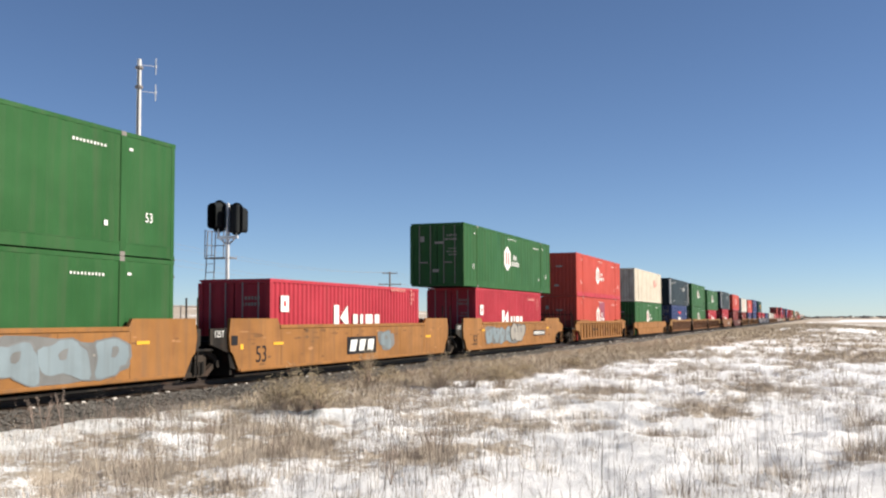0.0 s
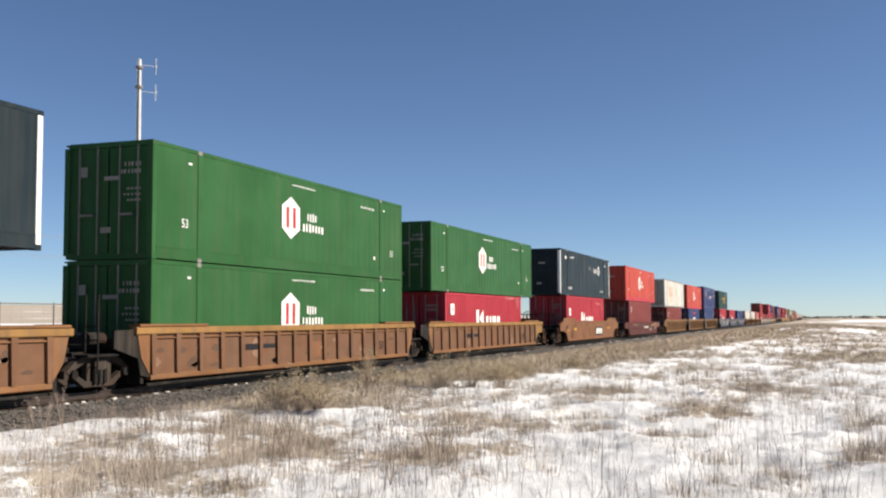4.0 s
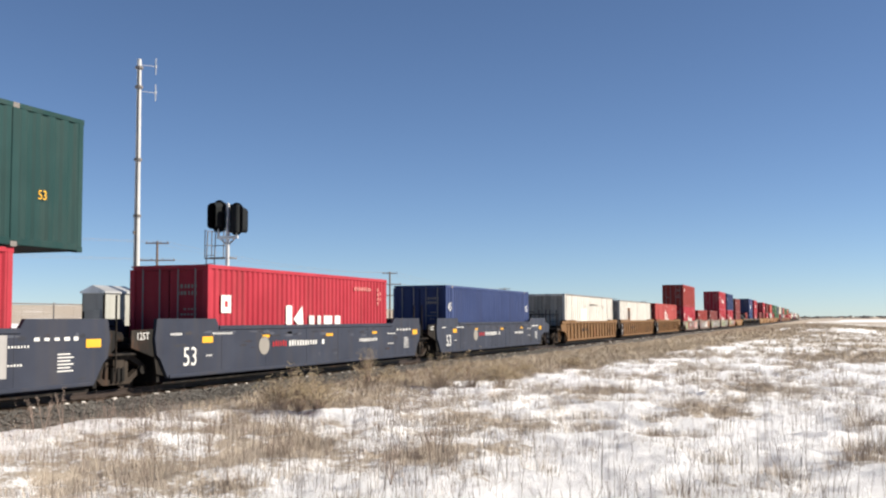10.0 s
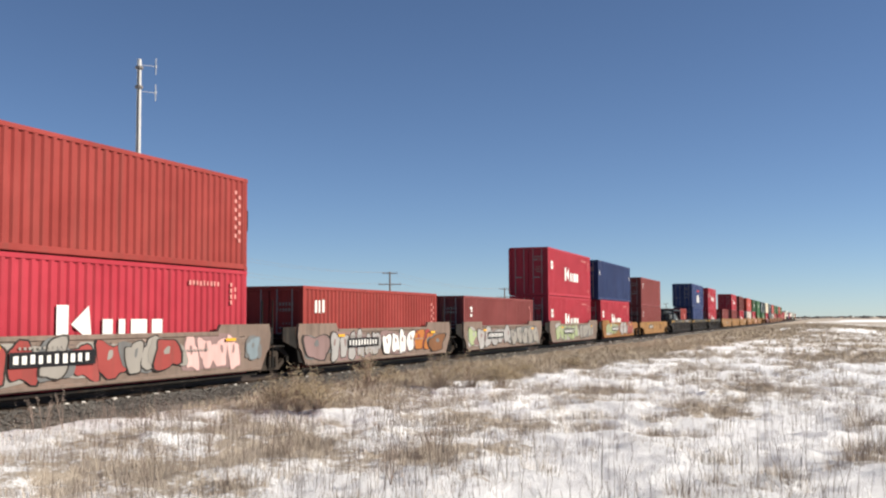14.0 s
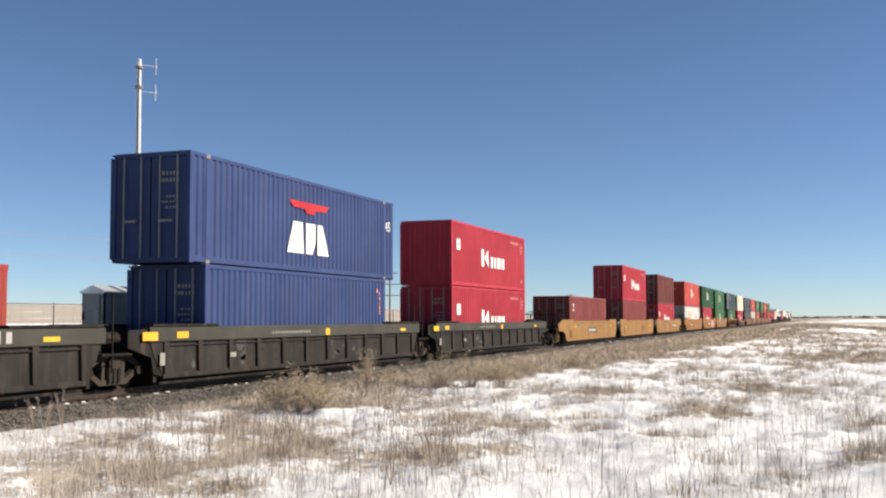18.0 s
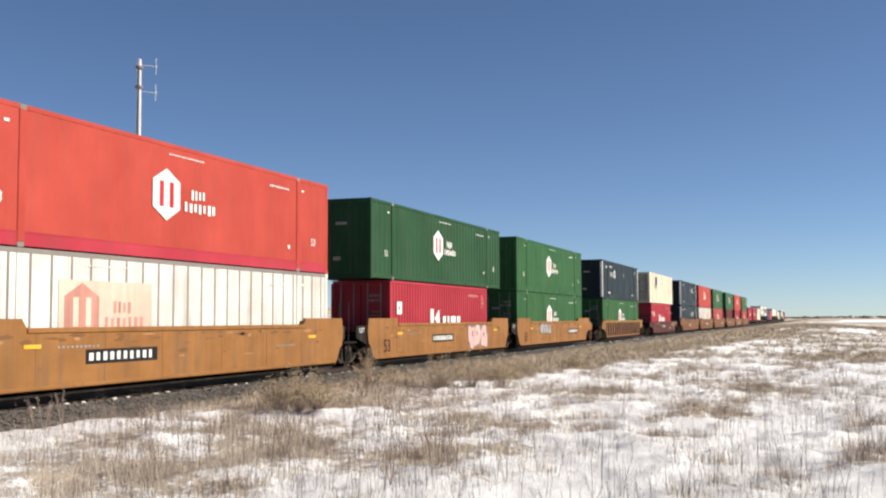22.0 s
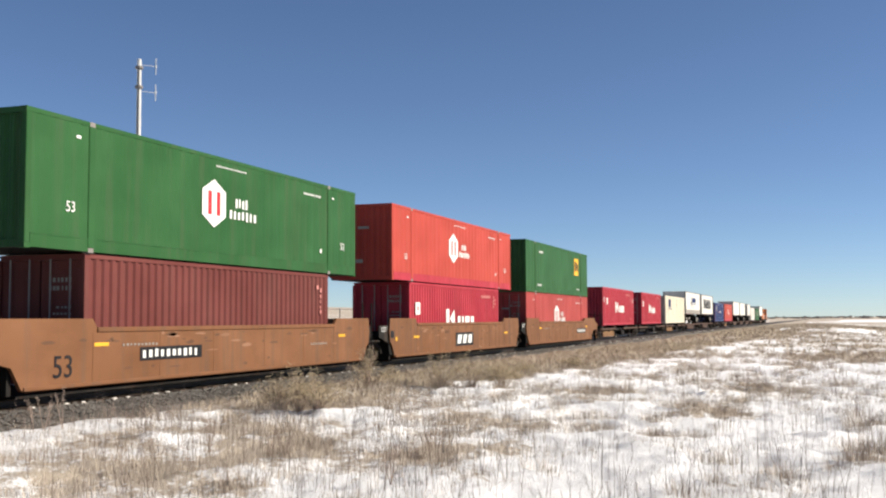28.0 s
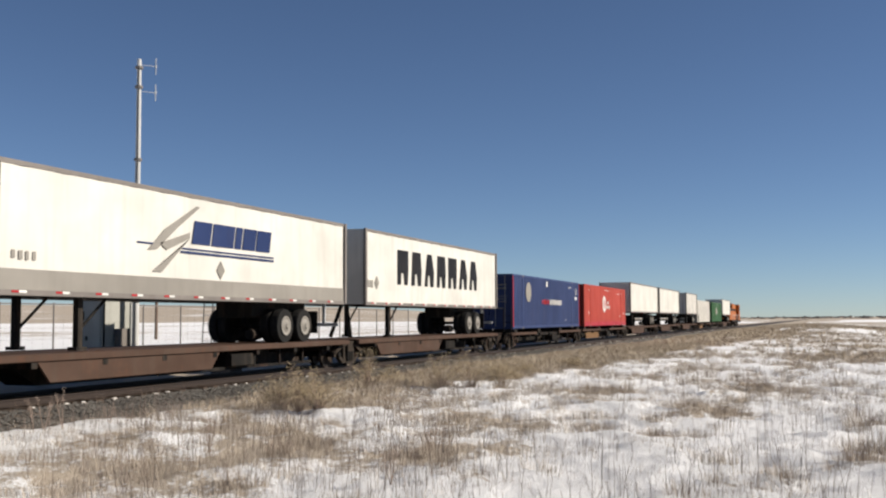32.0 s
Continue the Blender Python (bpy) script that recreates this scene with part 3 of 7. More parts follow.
    for sx in (-1, 1):
        if (end == "door") == (sx == -1):
            for sy in (-1, 1):
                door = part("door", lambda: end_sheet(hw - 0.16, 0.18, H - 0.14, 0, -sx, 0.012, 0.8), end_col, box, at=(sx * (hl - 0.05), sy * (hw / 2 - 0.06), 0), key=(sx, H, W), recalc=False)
                for yy in (-0.28, 0.25):
                    part("locking_bar", lambda: Shape().rod((sx * 0.05, 0, 0.14), (sx * 0.05, 0, H - 0.1), 0.022, 6), bar_col, door, at=(0, yy, 0), key=(sx, H))
                part("door_handle", lambda: Shape().box(-0.03, 0.03, -0.2, 0.2, -0.03, 0.03), bar_col, door, at=(sx * 0.07, 0.05, 1.1), key="h")
        else:
            part("end_panel", lambda: end_sheet(W - 0.3, 0.16, H - 0.11, sx * (hl - 0.05), -sx), end_col, box, "soot-stained end panel, its paint darkened for shade" if end_col is not colour else "", key=(sx, L, H, W), recalc=False)
        part("end_sill", lambda: Shape().box(sx * hl - 0.06 * (sx > 0), sx * hl + 0.06 * (sx < 0), -hw + 0.16, hw - 0.16, 0.02, 0.18), colour, box, key=(sx, L, W))
        part("end_header", lambda: Shape().box(sx * hl - 0.06 * (sx > 0), sx * hl + 0.06 * (sx < 0), -hw + 0.16, hw - 0.16, H - 0.13, H - 0.002), colour, box, key=(sx, L, W, H))
    if end_marks is not None:
        s = Shape()
        x = -hl - 0.002
        for y0, z0, y1, z1 in [(-0.1, 1.95, 0.35, 2.05), (-0.8, 2.05, -0.6, 2.3), (-0.2, 0.66, 0.1, 0.8)]:
            s.box(x - 0.004, x, -y1, -y0, z0, z1)
        part("end_stencil", s, end_marks, box, key=None)
    if end == "door":
        s, rr, x = Shape(), random.Random(int(L * 10 + H * 100)), -hl - 0.012
        for k, (z, n) in enumerate(((H - 0.62, 5), (H - 0.8, 6), (H - 1.2, 4), (H - 1.34, 5), (H - 1.48, 4))):
            for i in range(n):
                y = -hw + 0.34 + i * 0.105
                s.box(x - 0.003, x, y, y + rr.uniform(0.04, 0.08), z, z + (0.1 if k < 2 else 0.05))
        tagged(part("door_stencil", s, MARK_GREY, box, "pale rows of small stencil bars", key=(L, H, W)), kind="stuff")
    if marks:
        marks(box, L, W, H)
    return box


def tank_container(label):
    """A cylinder tank in a six-metre frame."""
    box = tagged(new("tank_container"), label, "container", "shipping containers on the train")
    L, W, H = 6.06, 2.44, 2.44
    hl, hw = L / 2, W / 2
    s = Shape()
    n = 24
    prof = [(0.15, -2.78), (0.7, -2.7), (1.0, -2.5), (1.1, -2.25), (1.1, 2.25), (1.0, 2.5), (0.7, 2.7), (0.15, 2.78)]
    v, f = [], []
    for r, x in prof:
        v += [(x, r * math.cos(2 * math.pi * i / n), 1.22 + r * math.sin(2 * math.pi * i / n)) for i in range(n)]
    for k in range(len(prof) - 1):
        f += [(k * n + i, k * n + (i + 1) % n, (k + 1) * n + (i + 1) % n, (k + 1) * n + i) for i in range(n)]
    f += [tuple(range(n)), tuple(range((len(prof) - 1) * n, len(prof) * n))]
    part("tank_shell", s.add(v, f), paint("grey_tank_steel", (0.055, 0.064, 0.068), 0.45, 0.3), box)
    for m in box.children[0].data.polygons:
        m.use_smooth = True
    frame_col = paint("dark_frame_paint", (0.03, 0.036, 0.042), 0.5, 0.2)
    for sx in (-1, 1):
        for sy in (-1, 1):
            part("corner_post", Shape().box(sx * hl - 0.08, sx * hl + 0.08, sy * hw - 0.08, sy * hw + 0.08, 0, H, 0.015), frame_col, box)
        part("end_beam", Shape().box(sx * hl - 0.07, sx * hl + 0.07, -hw, hw, H - 0.16, H), frame_col, box)
        part("end_beam", Shape().box(sx * hl - 0.07, sx * hl + 0.07, -hw, hw, 0, 0.16), frame_col, box)
        for sy in (-1, 1):
            part("end_brace", Shape().rod((sx * hl, sy * hw, H - 0.2), (sx * hl, sy * 0.25, 0.9), 0.05, 6), frame_col, box)
            part("side_brace", Shape().rod((sx * hl, sy * hw, H - 0.1), (sx * (hl - 1.1), sy * hw, 0.1), 0.045, 6), frame_col, box)
    for sy in (-1, 1):
        for z in (H - 0.09, 0.08):
            part("side_rail", Shape().box(-hl, hl, sy * hw - 0.06, sy * hw + 0.06, z - 0.07, z + 0.07), frame_col, box)
    part("walkway", Shape().box(-2.6, 2.6, -0.35, 0.35, 2.34, 2.38), GALV, box)
    part("manhole", Shape().rod((0.3, 0, 2.28), (0.3, 0, 2.42), 0.3, 14), GALV, box)
    part("placard", rects(word(0.2, 1.25, 1.0, 1.4, 5, RNG) + word(0.2, 1.0, 1.0, 1.15, 5, RNG) + [(1.2, 1.1, 1.45, 1.4)], -1.11), MARK_WHITE, box)
    return box


# ---------------------------------------------------------------- running gear
def truck(parent, x, scale=1.0):
    """A two-axle freight truck: side frames, springs, bolster, wheel sets."""
    tr = new("truck")
    tr.parent = parent
    tr.location = (x, 0, RAIL)
    for sy in (-1, 1):
        y = sy * 1.02
        def side():
            top = [(-1.12, 0.5), (-0.85, 0.68), (-0.45, 0.86), (0.45, 0.86), (0.85, 0.68), (1.12, 0.5), (1.0, 0.43), (0.8, 0.54), (0.42, 0.7), (-0.42, 0.7), (-0.8, 0.54), (-1.0, 0.43)]
            low = [(-0.98, 0.44), (-0.5, 0.13), (0.5, 0.13), (0.98, 0.44), (0.8, 0.45), (0.42, 0.25), (-0.42, 0.25), (-0.8, 0.45)]
            sh = Shape().plate(top, y - 0.08, y + 0.08).plate(low, y - 0.07, y + 0.07)
            for a in (-1, 1):
                sh.box(*sorted((a * 0.3, a * 0.43)), y - 0.065, y + 0.065, 0.2, 0.74)
                sh.box(*sorted((a * 0.99, a * 1.14)), y - 0.06, y + 0.06, 0.34, 0.52)
            return sh
        fr = part("side_frame", side, TRUCK, tr, key=sy)
        part("spring_nest", lambda: Shape().rod((-0.17, sy * 1.11, 0.2), (-0.17, sy * 1.11, 0.52), 0.07, 8).rod((0, sy * 1.11, 0.2), (0, sy * 1.11, 0.52), 0.07, 8).rod((0.17, sy * 1.11, 0.2), (0.17, sy * 1.11, 0.52), 0.07, 8), GRIMY, fr, key=sy)
        for sx in (-1, 1):
            part("bearing_cap", lambda: Shape().rod((0, sy * 1.08, 0.43), (0, sy * 1.17, 0.43), 0.1, 10), GRIMY, fr, at=(sx * 0.89, 0, 0), key=sy)
    part("bolster", lambda: Shape().box(-0.2, 0.2, -1.15, 1.15, 0.5, 0.76, 0.04), TRUCK, tr, key="b")
    for sx in (-1, 1):
        for sy in (-1, 1):
            part("wheel", lambda: Shape().lathe([(0.46, 0.0), (0.445, -0.03 * sy), (0.42, -0.06 * sy), (0.415, -0.13 * sy), (0.34, -0.125 * sy), (0.3, -0.06 * sy), (0.12, -0.06 * sy), (0.1, -0.14 * sy)], (0, 0, 0), 22),
                 RAILSTEEL, tr, "rust-brown steel wheel with a worn bright tread", at=(sx * 0.89, sy * 0.7, 0.43), key=sy)
        part("axle", lambda: Shape().rod((0, -0.95, 0.43), (0, 0.95, 0.43), 0.08, 8), GRIMY, tr, at=(sx * 0.89, 0, 0), key="a")
    return tr


def coupler(parent, x, sx):
    part("coupler", lambda: Shape().box(0, 0.75, -0.11, 0.11, 0.8, 1.05, 0.03).box(0.68, 1.0, -0.2, 0.16, 0.74, 1.1, 0.04), GRIMY, parent, at=(x if sx > 0 else x - 1.0 + 0.0, 0, 0), key="k") if sx > 0 else \
        part("coupler", lambda: Shape().box(-0.75, 0, -0.11, 0.11, 0.8, 1.05, 0.03).box(-1.0, -0.68, -0.16, 0.2, 0.74, 1.1, 0.04), GRIMY, parent, at=(x, 0, 0), key="j")


def end_gear(car, x, sx, colour, kind):
    """Ladder, grab irons, brake wheel and hoses on the coupler end of a car."""
    def ladder():
        sh = Shape()
        for y in (-1.3, -0.9):
            sh.rod((0, y, 1.1), (0, y, 2.3), 0.025, 6)
        for z in (1.25, 1.6, 1.95):
            sh.rod((0, -1.3, z), (0, -0.9, z), 0.015, 5)
        return sh
    part("ladder", ladder, GRIMY, car, at=(x, 0, 0), key="gp")
    if sx > 0:
        def ring():
            sh = Shape()
            pts = [(0.0, 0.26 * math.cos(i * math.pi / 8), 0.26 * math.sin(i * math.pi / 8)) for i in range(17)]
            for p, q in zip(pts[:-1], pts[1:]):
                sh.rod(p, q, 0.02, 5)
            for i in (0, 4, 8, 12):
                sh.rod((0, 0, 0), pts[i], 0.015, 4)
            return sh
        part("brake_wheel", ring, GRIMY, car, at=(x - 0.12, -0.45, 1.95), key="bw")
        part("brake_stand", lambda: Shape().box(-0.12, 0.12, -0.7, -0.2, 1.2, 1.75, 0.03).rod((0, -0.45, 1.7), (0, -0.45, 2.0), 0.035, 6), GRIMY, car, at=(x - 0.35, 0, 0), key="bs")
    part("brake_valve", lambda: Shape().rod((-0.5, -0.1, 1.3), (0.4, -0.1, 1.3), 0.05, 6).rod((-0.4, -0.6, 1.25), (0.35, -0.2, 1.4), 0.035, 6).box(-0.2, 0.2, 0.1, 0.5, 1.2, 1.45, 0.03), GRIMY, car, at=(x - sx * 0.9, 0, 0), key="pb")
    part("sill_step", lambda: Shape().box(-0.025, 0.025, -1.43, -1.40, 0.42, 1.1).box(0.40, 0.45, -1.43, -1.40, 0.42, 1.1).box(0.026, 0.399, -1.46, -1.38, 0.42, 0.46).box(0.026, 0.399, -1.44, -1.40, 0.72, 0.75), colour, car, at=(x - 0.2 - sx * 0.15, 0, 0), key="st")
    part("end_handrail", lambda: Shape().rod((0, -1.28, 1.2), (0, -1.28, 2.05), 0.02, 5).rod((0, -1.28, 2.05), (0, 1.28, 2.05), 0.02, 5).rod((0, 1.28, 2.05), (0, 1.28, 1.2), 0.02, 5).rod((0, 0.35, 1.2), (0, 0.35, 2.05), 0.018, 5), GRIMY, car, at=(x - sx * 0.5, 0, 0), key="hr")
    part("uncoupling_lever", lambda: Shape().rod((0, -1.4, 1.0), (0, -0.3, 0.96), 0.018, 5).rod((0, -1.4, 1.0), (0.05, -1.4, 0.68), 0.018, 5), GRIMY, car, at=(x + sx * 0.25, 0, 0), key="ul")
    part("air_hose", lambda: Shape().rod((0, 0.3, 0.9), (sx * 0.4, 0.35, 0.5), 0.03, 6).rod((sx * 0.4, 0.35, 0.5), (sx * 0.75, 0.3, 0.75), 0.03, 6), GRIMY, car, at=(x, 0, 0), key=("ah", sx))


def scuffs(car, hb, ztop, zbot, yo, colour, big=1.0):
    """Bare and smeared places where boxes and loaders have scraped the side."""
    sh, lt = Shape(), Shape()
    for k in range(46 if big == 1 else 26):
        x = RNG.uniform(-hb + 0.2, hb - 0.2)
        z = ztop - 0.14 - abs(RNG.gauss(0, 0.16)) if k % 3 else RNG.uniform(zbot + 0.1, ztop - 0.2)
        w, h = RNG.uniform(0.05, 0.34), RNG.uniform(0.015, 0.07) * big
        if big > 1:
            w, z, h = w * 0.9, RNG.uniform(zbot + 0.2, ztop - 0.45), h * RNG.uniform(0.4, 1.6)
        o = [(x - w, z), (x - w * 0.4, z + h * RNG.uniform(0.3, 1)), (x + w * 0.3, z + h), (x + w, z + h * 0.2), (x + w * 0.5, z - h * 0.6), (x - w * 0.5, z - h * RNG.uniform(0.2, 0.8))]
        (sh if k % 4 else lt).plate(o, -yo - 0.0025, -yo + 0.001)
    dark = paint("scraped_" + colour.name, tuple(c * 0.62 + 0.012 for c in COLOURS[colour.name]), 0.7, 0.5, 0.3)
    pale = paint("chalky_" + colour.name, tuple(c * 1.25 + 0.03 for c in COLOURS[colour.name]), 0.7, 0.3)
    tagged(part("scuff", sh, dark, car, "dark scrape marks", recalc=False), kind="stuff")
    tagged(part("chalky_scuff", lt, pale, car, recalc=False), kind="stuff")


def maroon_marks(c, half, yo, ztop, x=1.0):
    number_marks(c, half, yo, ztop, x=x, num=False, panel=False)
    y = -yo - 0.008
    part("stencil_line", rects([(half + 0.1 + 0.0, 1.22, half + 0.5, 1.26), (half + 0.1, 1.3, half + 0.6, 1.33), (half - 0.9, 1.2, half - 0.65, 1.28), (half - 1.5, 1.16, half - 1.3, 1.24), (half - 2.3, 1.1, half - 2.0, 1.16)]
                               + word(half - 4.4, 0.72, half - 3.4, 0.84, 6, RNG), y), MARK_WHITE, c, "white stencils")
    bx, bz = half - 1.5, 0.68
    part("stencil_frame", rects([(bx, bz, bx + 0.5, bz + 0.03), (bx, bz + 0.3, bx + 0.5, bz + 0.33), (bx, bz + 0.034, bx + 0.03, bz + 0.296), (bx + 0.47, bz + 0.034, bx + 0.5, bz + 0.296)], y), MARK_WHITE, c)
    bars("reflector", [(half - 3.3, 1.1, half - 2.7, 1.2), (half + 0.2, 1.1, half + 0.7, 1.16)], y, MARK_YELLOW, c)


def well_car(kind, colour, label, half, ends, low=False, marks=None, pitch=(19.45, 19.45)):
    """One well of a double-stack car. ends: 'A' an articulated joint, 'C' a coupler, for the -x and +x end."""
    car = tagged(new("well_car"), label, "rail car", "well cars of the train")
    ztop, zbot = (1.46 if low else 1.62), 0.40
    yo = 1.5
    up = 0.10 if colour is YELLOW else 0.20
    ht, hb = half + 0.45, half
    reach = {-1: ht if ends[0] == "A" else half + 3.0, 1: ht if ends[1] == "A" else half + 3.0}
    # side outline
    for sy in (-1, 1):
        if kind == "smooth":
            o = []
            for sx, e in ((1, ends[1]), (-1, ends[0])):
                pts = [(hb, zbot), (hb + 0.3, zbot + 0.45)]
                if e == "A":
                    pts += [(ht, 0.95), (ht + 0.08, 1.35), (ht, ztop + up), (ht - 2.6, ztop + up), (ht - 2.75, ztop)]
                elif low:
                    pts += [(hb + 1.0, 0.95), (half + 2.2, 0.98), (half + 2.3, 1.28), (half + 1.6, ztop)]
                else:
                    pts += [(hb + 0.9, 1.0), (half + 2.0, 1.02), (half + 2.1, 1.42), (half + 1.2, 1.62), (half + 1.1, ztop + up), (ht - 2.6, ztop + up), (ht - 2.75, ztop)]
                o.append([(sx * x, z) for x, z in pts])
            outline = o[0] + list(reversed(o[1]))
            ya, yb = sorted((sy * yo, sy * (yo - 0.09)))
            part("side_plate", Shape().plate(outline, ya, yb), colour, car)
            ya, yb = sorted((sy * (yo + 0.03), sy * (yo - 0.14)))
            part("top_chord", Shape().box(-ht + 2.75, ht - 2.75, ya, yb, ztop - 0.1, ztop + 0.015, 0.02), colour, car)
            part("bottom_chord", Shape().box(-hb + 0.05, hb - 0.05, ya, yb, zbot - 0.03, zbot + 0.06, 0.02), colour, car)
            if sy < 0 and low and half > 7:
                zb = ztop - 0.52
                part("upper_band", Shape().prism([(0, -yo + 0.01, zb - 0.05), (0, -yo - 0.028, zb), (0, -yo - 0.028, ztop - 0.1), (0, -yo + 0.01, ztop - 0.1)], (-hb - 0.35, 0, 0), (hb + 0.35, 0, 0)), colour, car)
            if sy < 0:
                for i in range(6):
                    x = -hb + hb * (0.28 + 0.29 * i) + RNG.uniform(-0.25, 0.25)
                    if i == 0:
                        scuffs(car, hb, ztop, zbot, yo, colour)
                    part("weld_seam", lambda: Shape().box(-0.018, 0.018, -yo - 0.005, -yo + 0.01, zbot + 0.06, ztop - 0.1), colour, car, at=(x, 0, 0), key=ztop)
        else:
            band = 0.36 if kind == "banded" else 0.17
            skin, cap = (RUST_PANEL, CHORD_YELLOW) if colour is RUSTY else (colour, colour if kind != "banded" else OLIVEGREY)
            ya, yb = sorted((sy * yo, sy * (yo - 0.18)))
            xl, xr = -half - (1.4 if ends[0] == "C" else 0.6), half + (1.4 if ends[1] == "C" else 0.6)
            part("top_chord", Shape().box(xl, xr, ya, yb, ztop - band, ztop, 0.02), cap, car)
            ya, yb = sorted((sy * (yo - 0.085), sy * (yo - 0.15)))
            part("side_plate", Shape().plate([(-hb, zbot), (hb, zbot), (hb + 0.12, ztop - band), (-hb - 0.12, ztop - band)], ya, yb), skin, car)
            ya, yb = sorted((sy * (yo - 0.03), sy * (yo - 0.2)))
            part("bottom_chord", Shape().box(-hb, hb, ya, yb, zbot - 0.03, zbot + 0.1, 0.02), colour, car)
            part("chord_flange", Shape().box(-hb, hb, *sorted((sy * (yo - 0.03), sy * (yo - 0.1))), ztop - band - 0.1, ztop - band - 0.07), colour, car)
            n = 12 if kind == "banded" else 17
            rib_x = [-hb + 0.1 + i * (2 * hb - 0.2) / (n - 1) for i in range(n)]
            rib_o = [(-0.06, zbot + 0.1), (0.06, zbot + 0.1), (0.1, ztop - band), (-0.1, ztop - band)]
            if sy < 0:
                scuffs(car, hb, ztop, zbot, yo - 0.085, skin, 3.2)
                for x in rib_x:
                    part("rib", lambda: Shape().plate(rib_o, -yo + 0.012, -yo + 0.1), skin, car, at=(x, 0, 0), key=kind)
            else:
                sh = Shape()
                for x in rib_x:
                    sh.plate([(x + a, b) for a, b in rib_o], yo - 0.1, yo - 0.012)
                tagged(part("far_ribs", sh, colour, car), kind="stuff")
            for sx, e in ((-1, ends[0]), (1, ends[1])):
                pad = Shape().box(*sorted((sx * (half - 2.4), sx * (half + 0.5))), *sorted((sy * (yo + 0.02), sy * (yo - 0.3))), ztop, ztop + 0.07, 0.02)
                part("walk_pad", pad, colour if kind != "banded" else GRIMY, car)
                if e == "C":
                    arm = [(sx * (hb + 0.02), zbot + 0.02), (sx * (hb + 0.1), 0.62), (sx * (hb + 0.22), 0.8), (sx * (hb + 0.42), 0.93), (sx * (hb + 0.7), 0.99), (sx * (half + 1.45), 1.02),
                           (sx * (half + 1.5), 1.36), (sx * (half + 1.35), ztop - band), (sx * (hb + 0.02), ztop - band)]
                    part("end_arm", Shape().plate(arm, *sorted((sy * (yo - 0.05), sy * (yo - 0.14)))), cap if kind == "ribbed" else colour, car)
                else:
                    arm = [(sx * (hb + 0.02), zbot + 0.1), (sx * (half + 0.35), 0.9), (sx * (half + 0.5), ztop - band), (sx * (hb + 0.02), ztop - band)]
                    part("end_gusset", Shape().plate(arm, *sorted((sy * (yo - 0.05), sy * (yo - 0.12)))), colour, car)
    # floor and cross beams of the well
    part("well_floor", Shape().box(-hb, hb, -1.36, 1.36, 0.24, 0.30), GRIMY, car)
    for sx, e in ((-1, ends[0]), (1, ends[1])):
        part("end_bulkhead", lambda: Shape().box(-0.06, 0.06, -1.36, 1.36, 0.3, 1.35), GRIMY, car, at=(sx * (half + 0.2), 0, 0), key="eb")
        if e == "C":
            part("end_platform", lambda: Shape().box(*sorted((sx * (half + 0.2), sx * (half + 2.35))), -1.38, 1.38, 1.08, 1.2, 0.02), GRIMY, car, key=("ep", sx, half))
            part("end_sill", lambda: Shape().box(*sorted((sx * (half + 0.25), sx * (half + 2.5))), -0.35, 0.35, 0.72, 1.08, 0.03), GRIMY, car, key=("es", sx, half))
            coupler(car, sx * (half + 2.0), sx)
            truck(car, sx * (half + 1.35))
            end_gear(car, sx * (half + 2.15), sx, colour, kind)
        else:
            if kind == "smooth" or sx < 0:
                w = 0.95 if sx < 0 else 0.4
                sh_o = [(sx * (half - 0.1), 0.42), (sx * (half + 0.35), 0.5), (sx * (half + 0.45), 0.9), (sx * (half + 0.4 + w), 1.15), (sx * (half + 0.4 + w), 1.55), (sx * (half + 0.1), 1.58)]
                part("end_shroud", lambda: Shape().plate(sh_o, -1.43, -1.38), GRIMY, car, "black end plate", key=("sh", sx, half))
                if sx < 0 and kind == "smooth" and half > 7:
                    lettering("load_mark", "125T", 0.24, MARK_WHITE, car, (-half - 0.92, -1.436, 1.4))
            part("joint_arm", lambda: Shape().box(*sorted((sx * (half + 0.2), sx * (half + 1.35))), -0.3, 0.3, 0.75, 1.05, 0.04), GRIMY, car, key=("ja", sx, half))
            part("end_deck", lambda: Shape().box(*sorted((sx * (half + 0.2), sx * (half + 0.62))), -1.36, 1.36, 1.1, 1.22, 0.02), GRIMY, car, key=("ed", sx, half))
            if sx < 0:
                truck(car, -pitch[0] / 2)
                def ladder():
                    sh = Shape()
                    for y in (-1.32, -0.98):
                        sh.rod((0, y, 0.6), (0, y, 2.35), 0.025, 6)
                    for z in (0.75, 1.05, 1.35, 1.65):
                        sh.rod((0, -1.32, z), (0, -0.98, z), 0.015, 5)
                    return sh
                part("ladder", ladder, GRIMY, car, at=(-pitch[0] / 2 - 0.35, 0, 0), key="gq")
                part("grab_bracket", lambda: Shape().box(-0.5, 0.6, -1.33, -0.95, 0.98, 1.03), GRIMY, car, at=(-pitch[0] / 2 - 0.2, 0, 0), key="gb")
                part("brake_cylinder", lambda: Shape().rod((-0.3, -0.4, 1.35), (0.3, -0.4, 1.35), 0.16, 10), GRIMY, car, at=(-half - 0.75, 0, 0), key="bc")
    if marks:
        marks(car, half, yo + (0.03 if kind == "smooth" and low and half > 7 else 0.0), ztop)
    return car


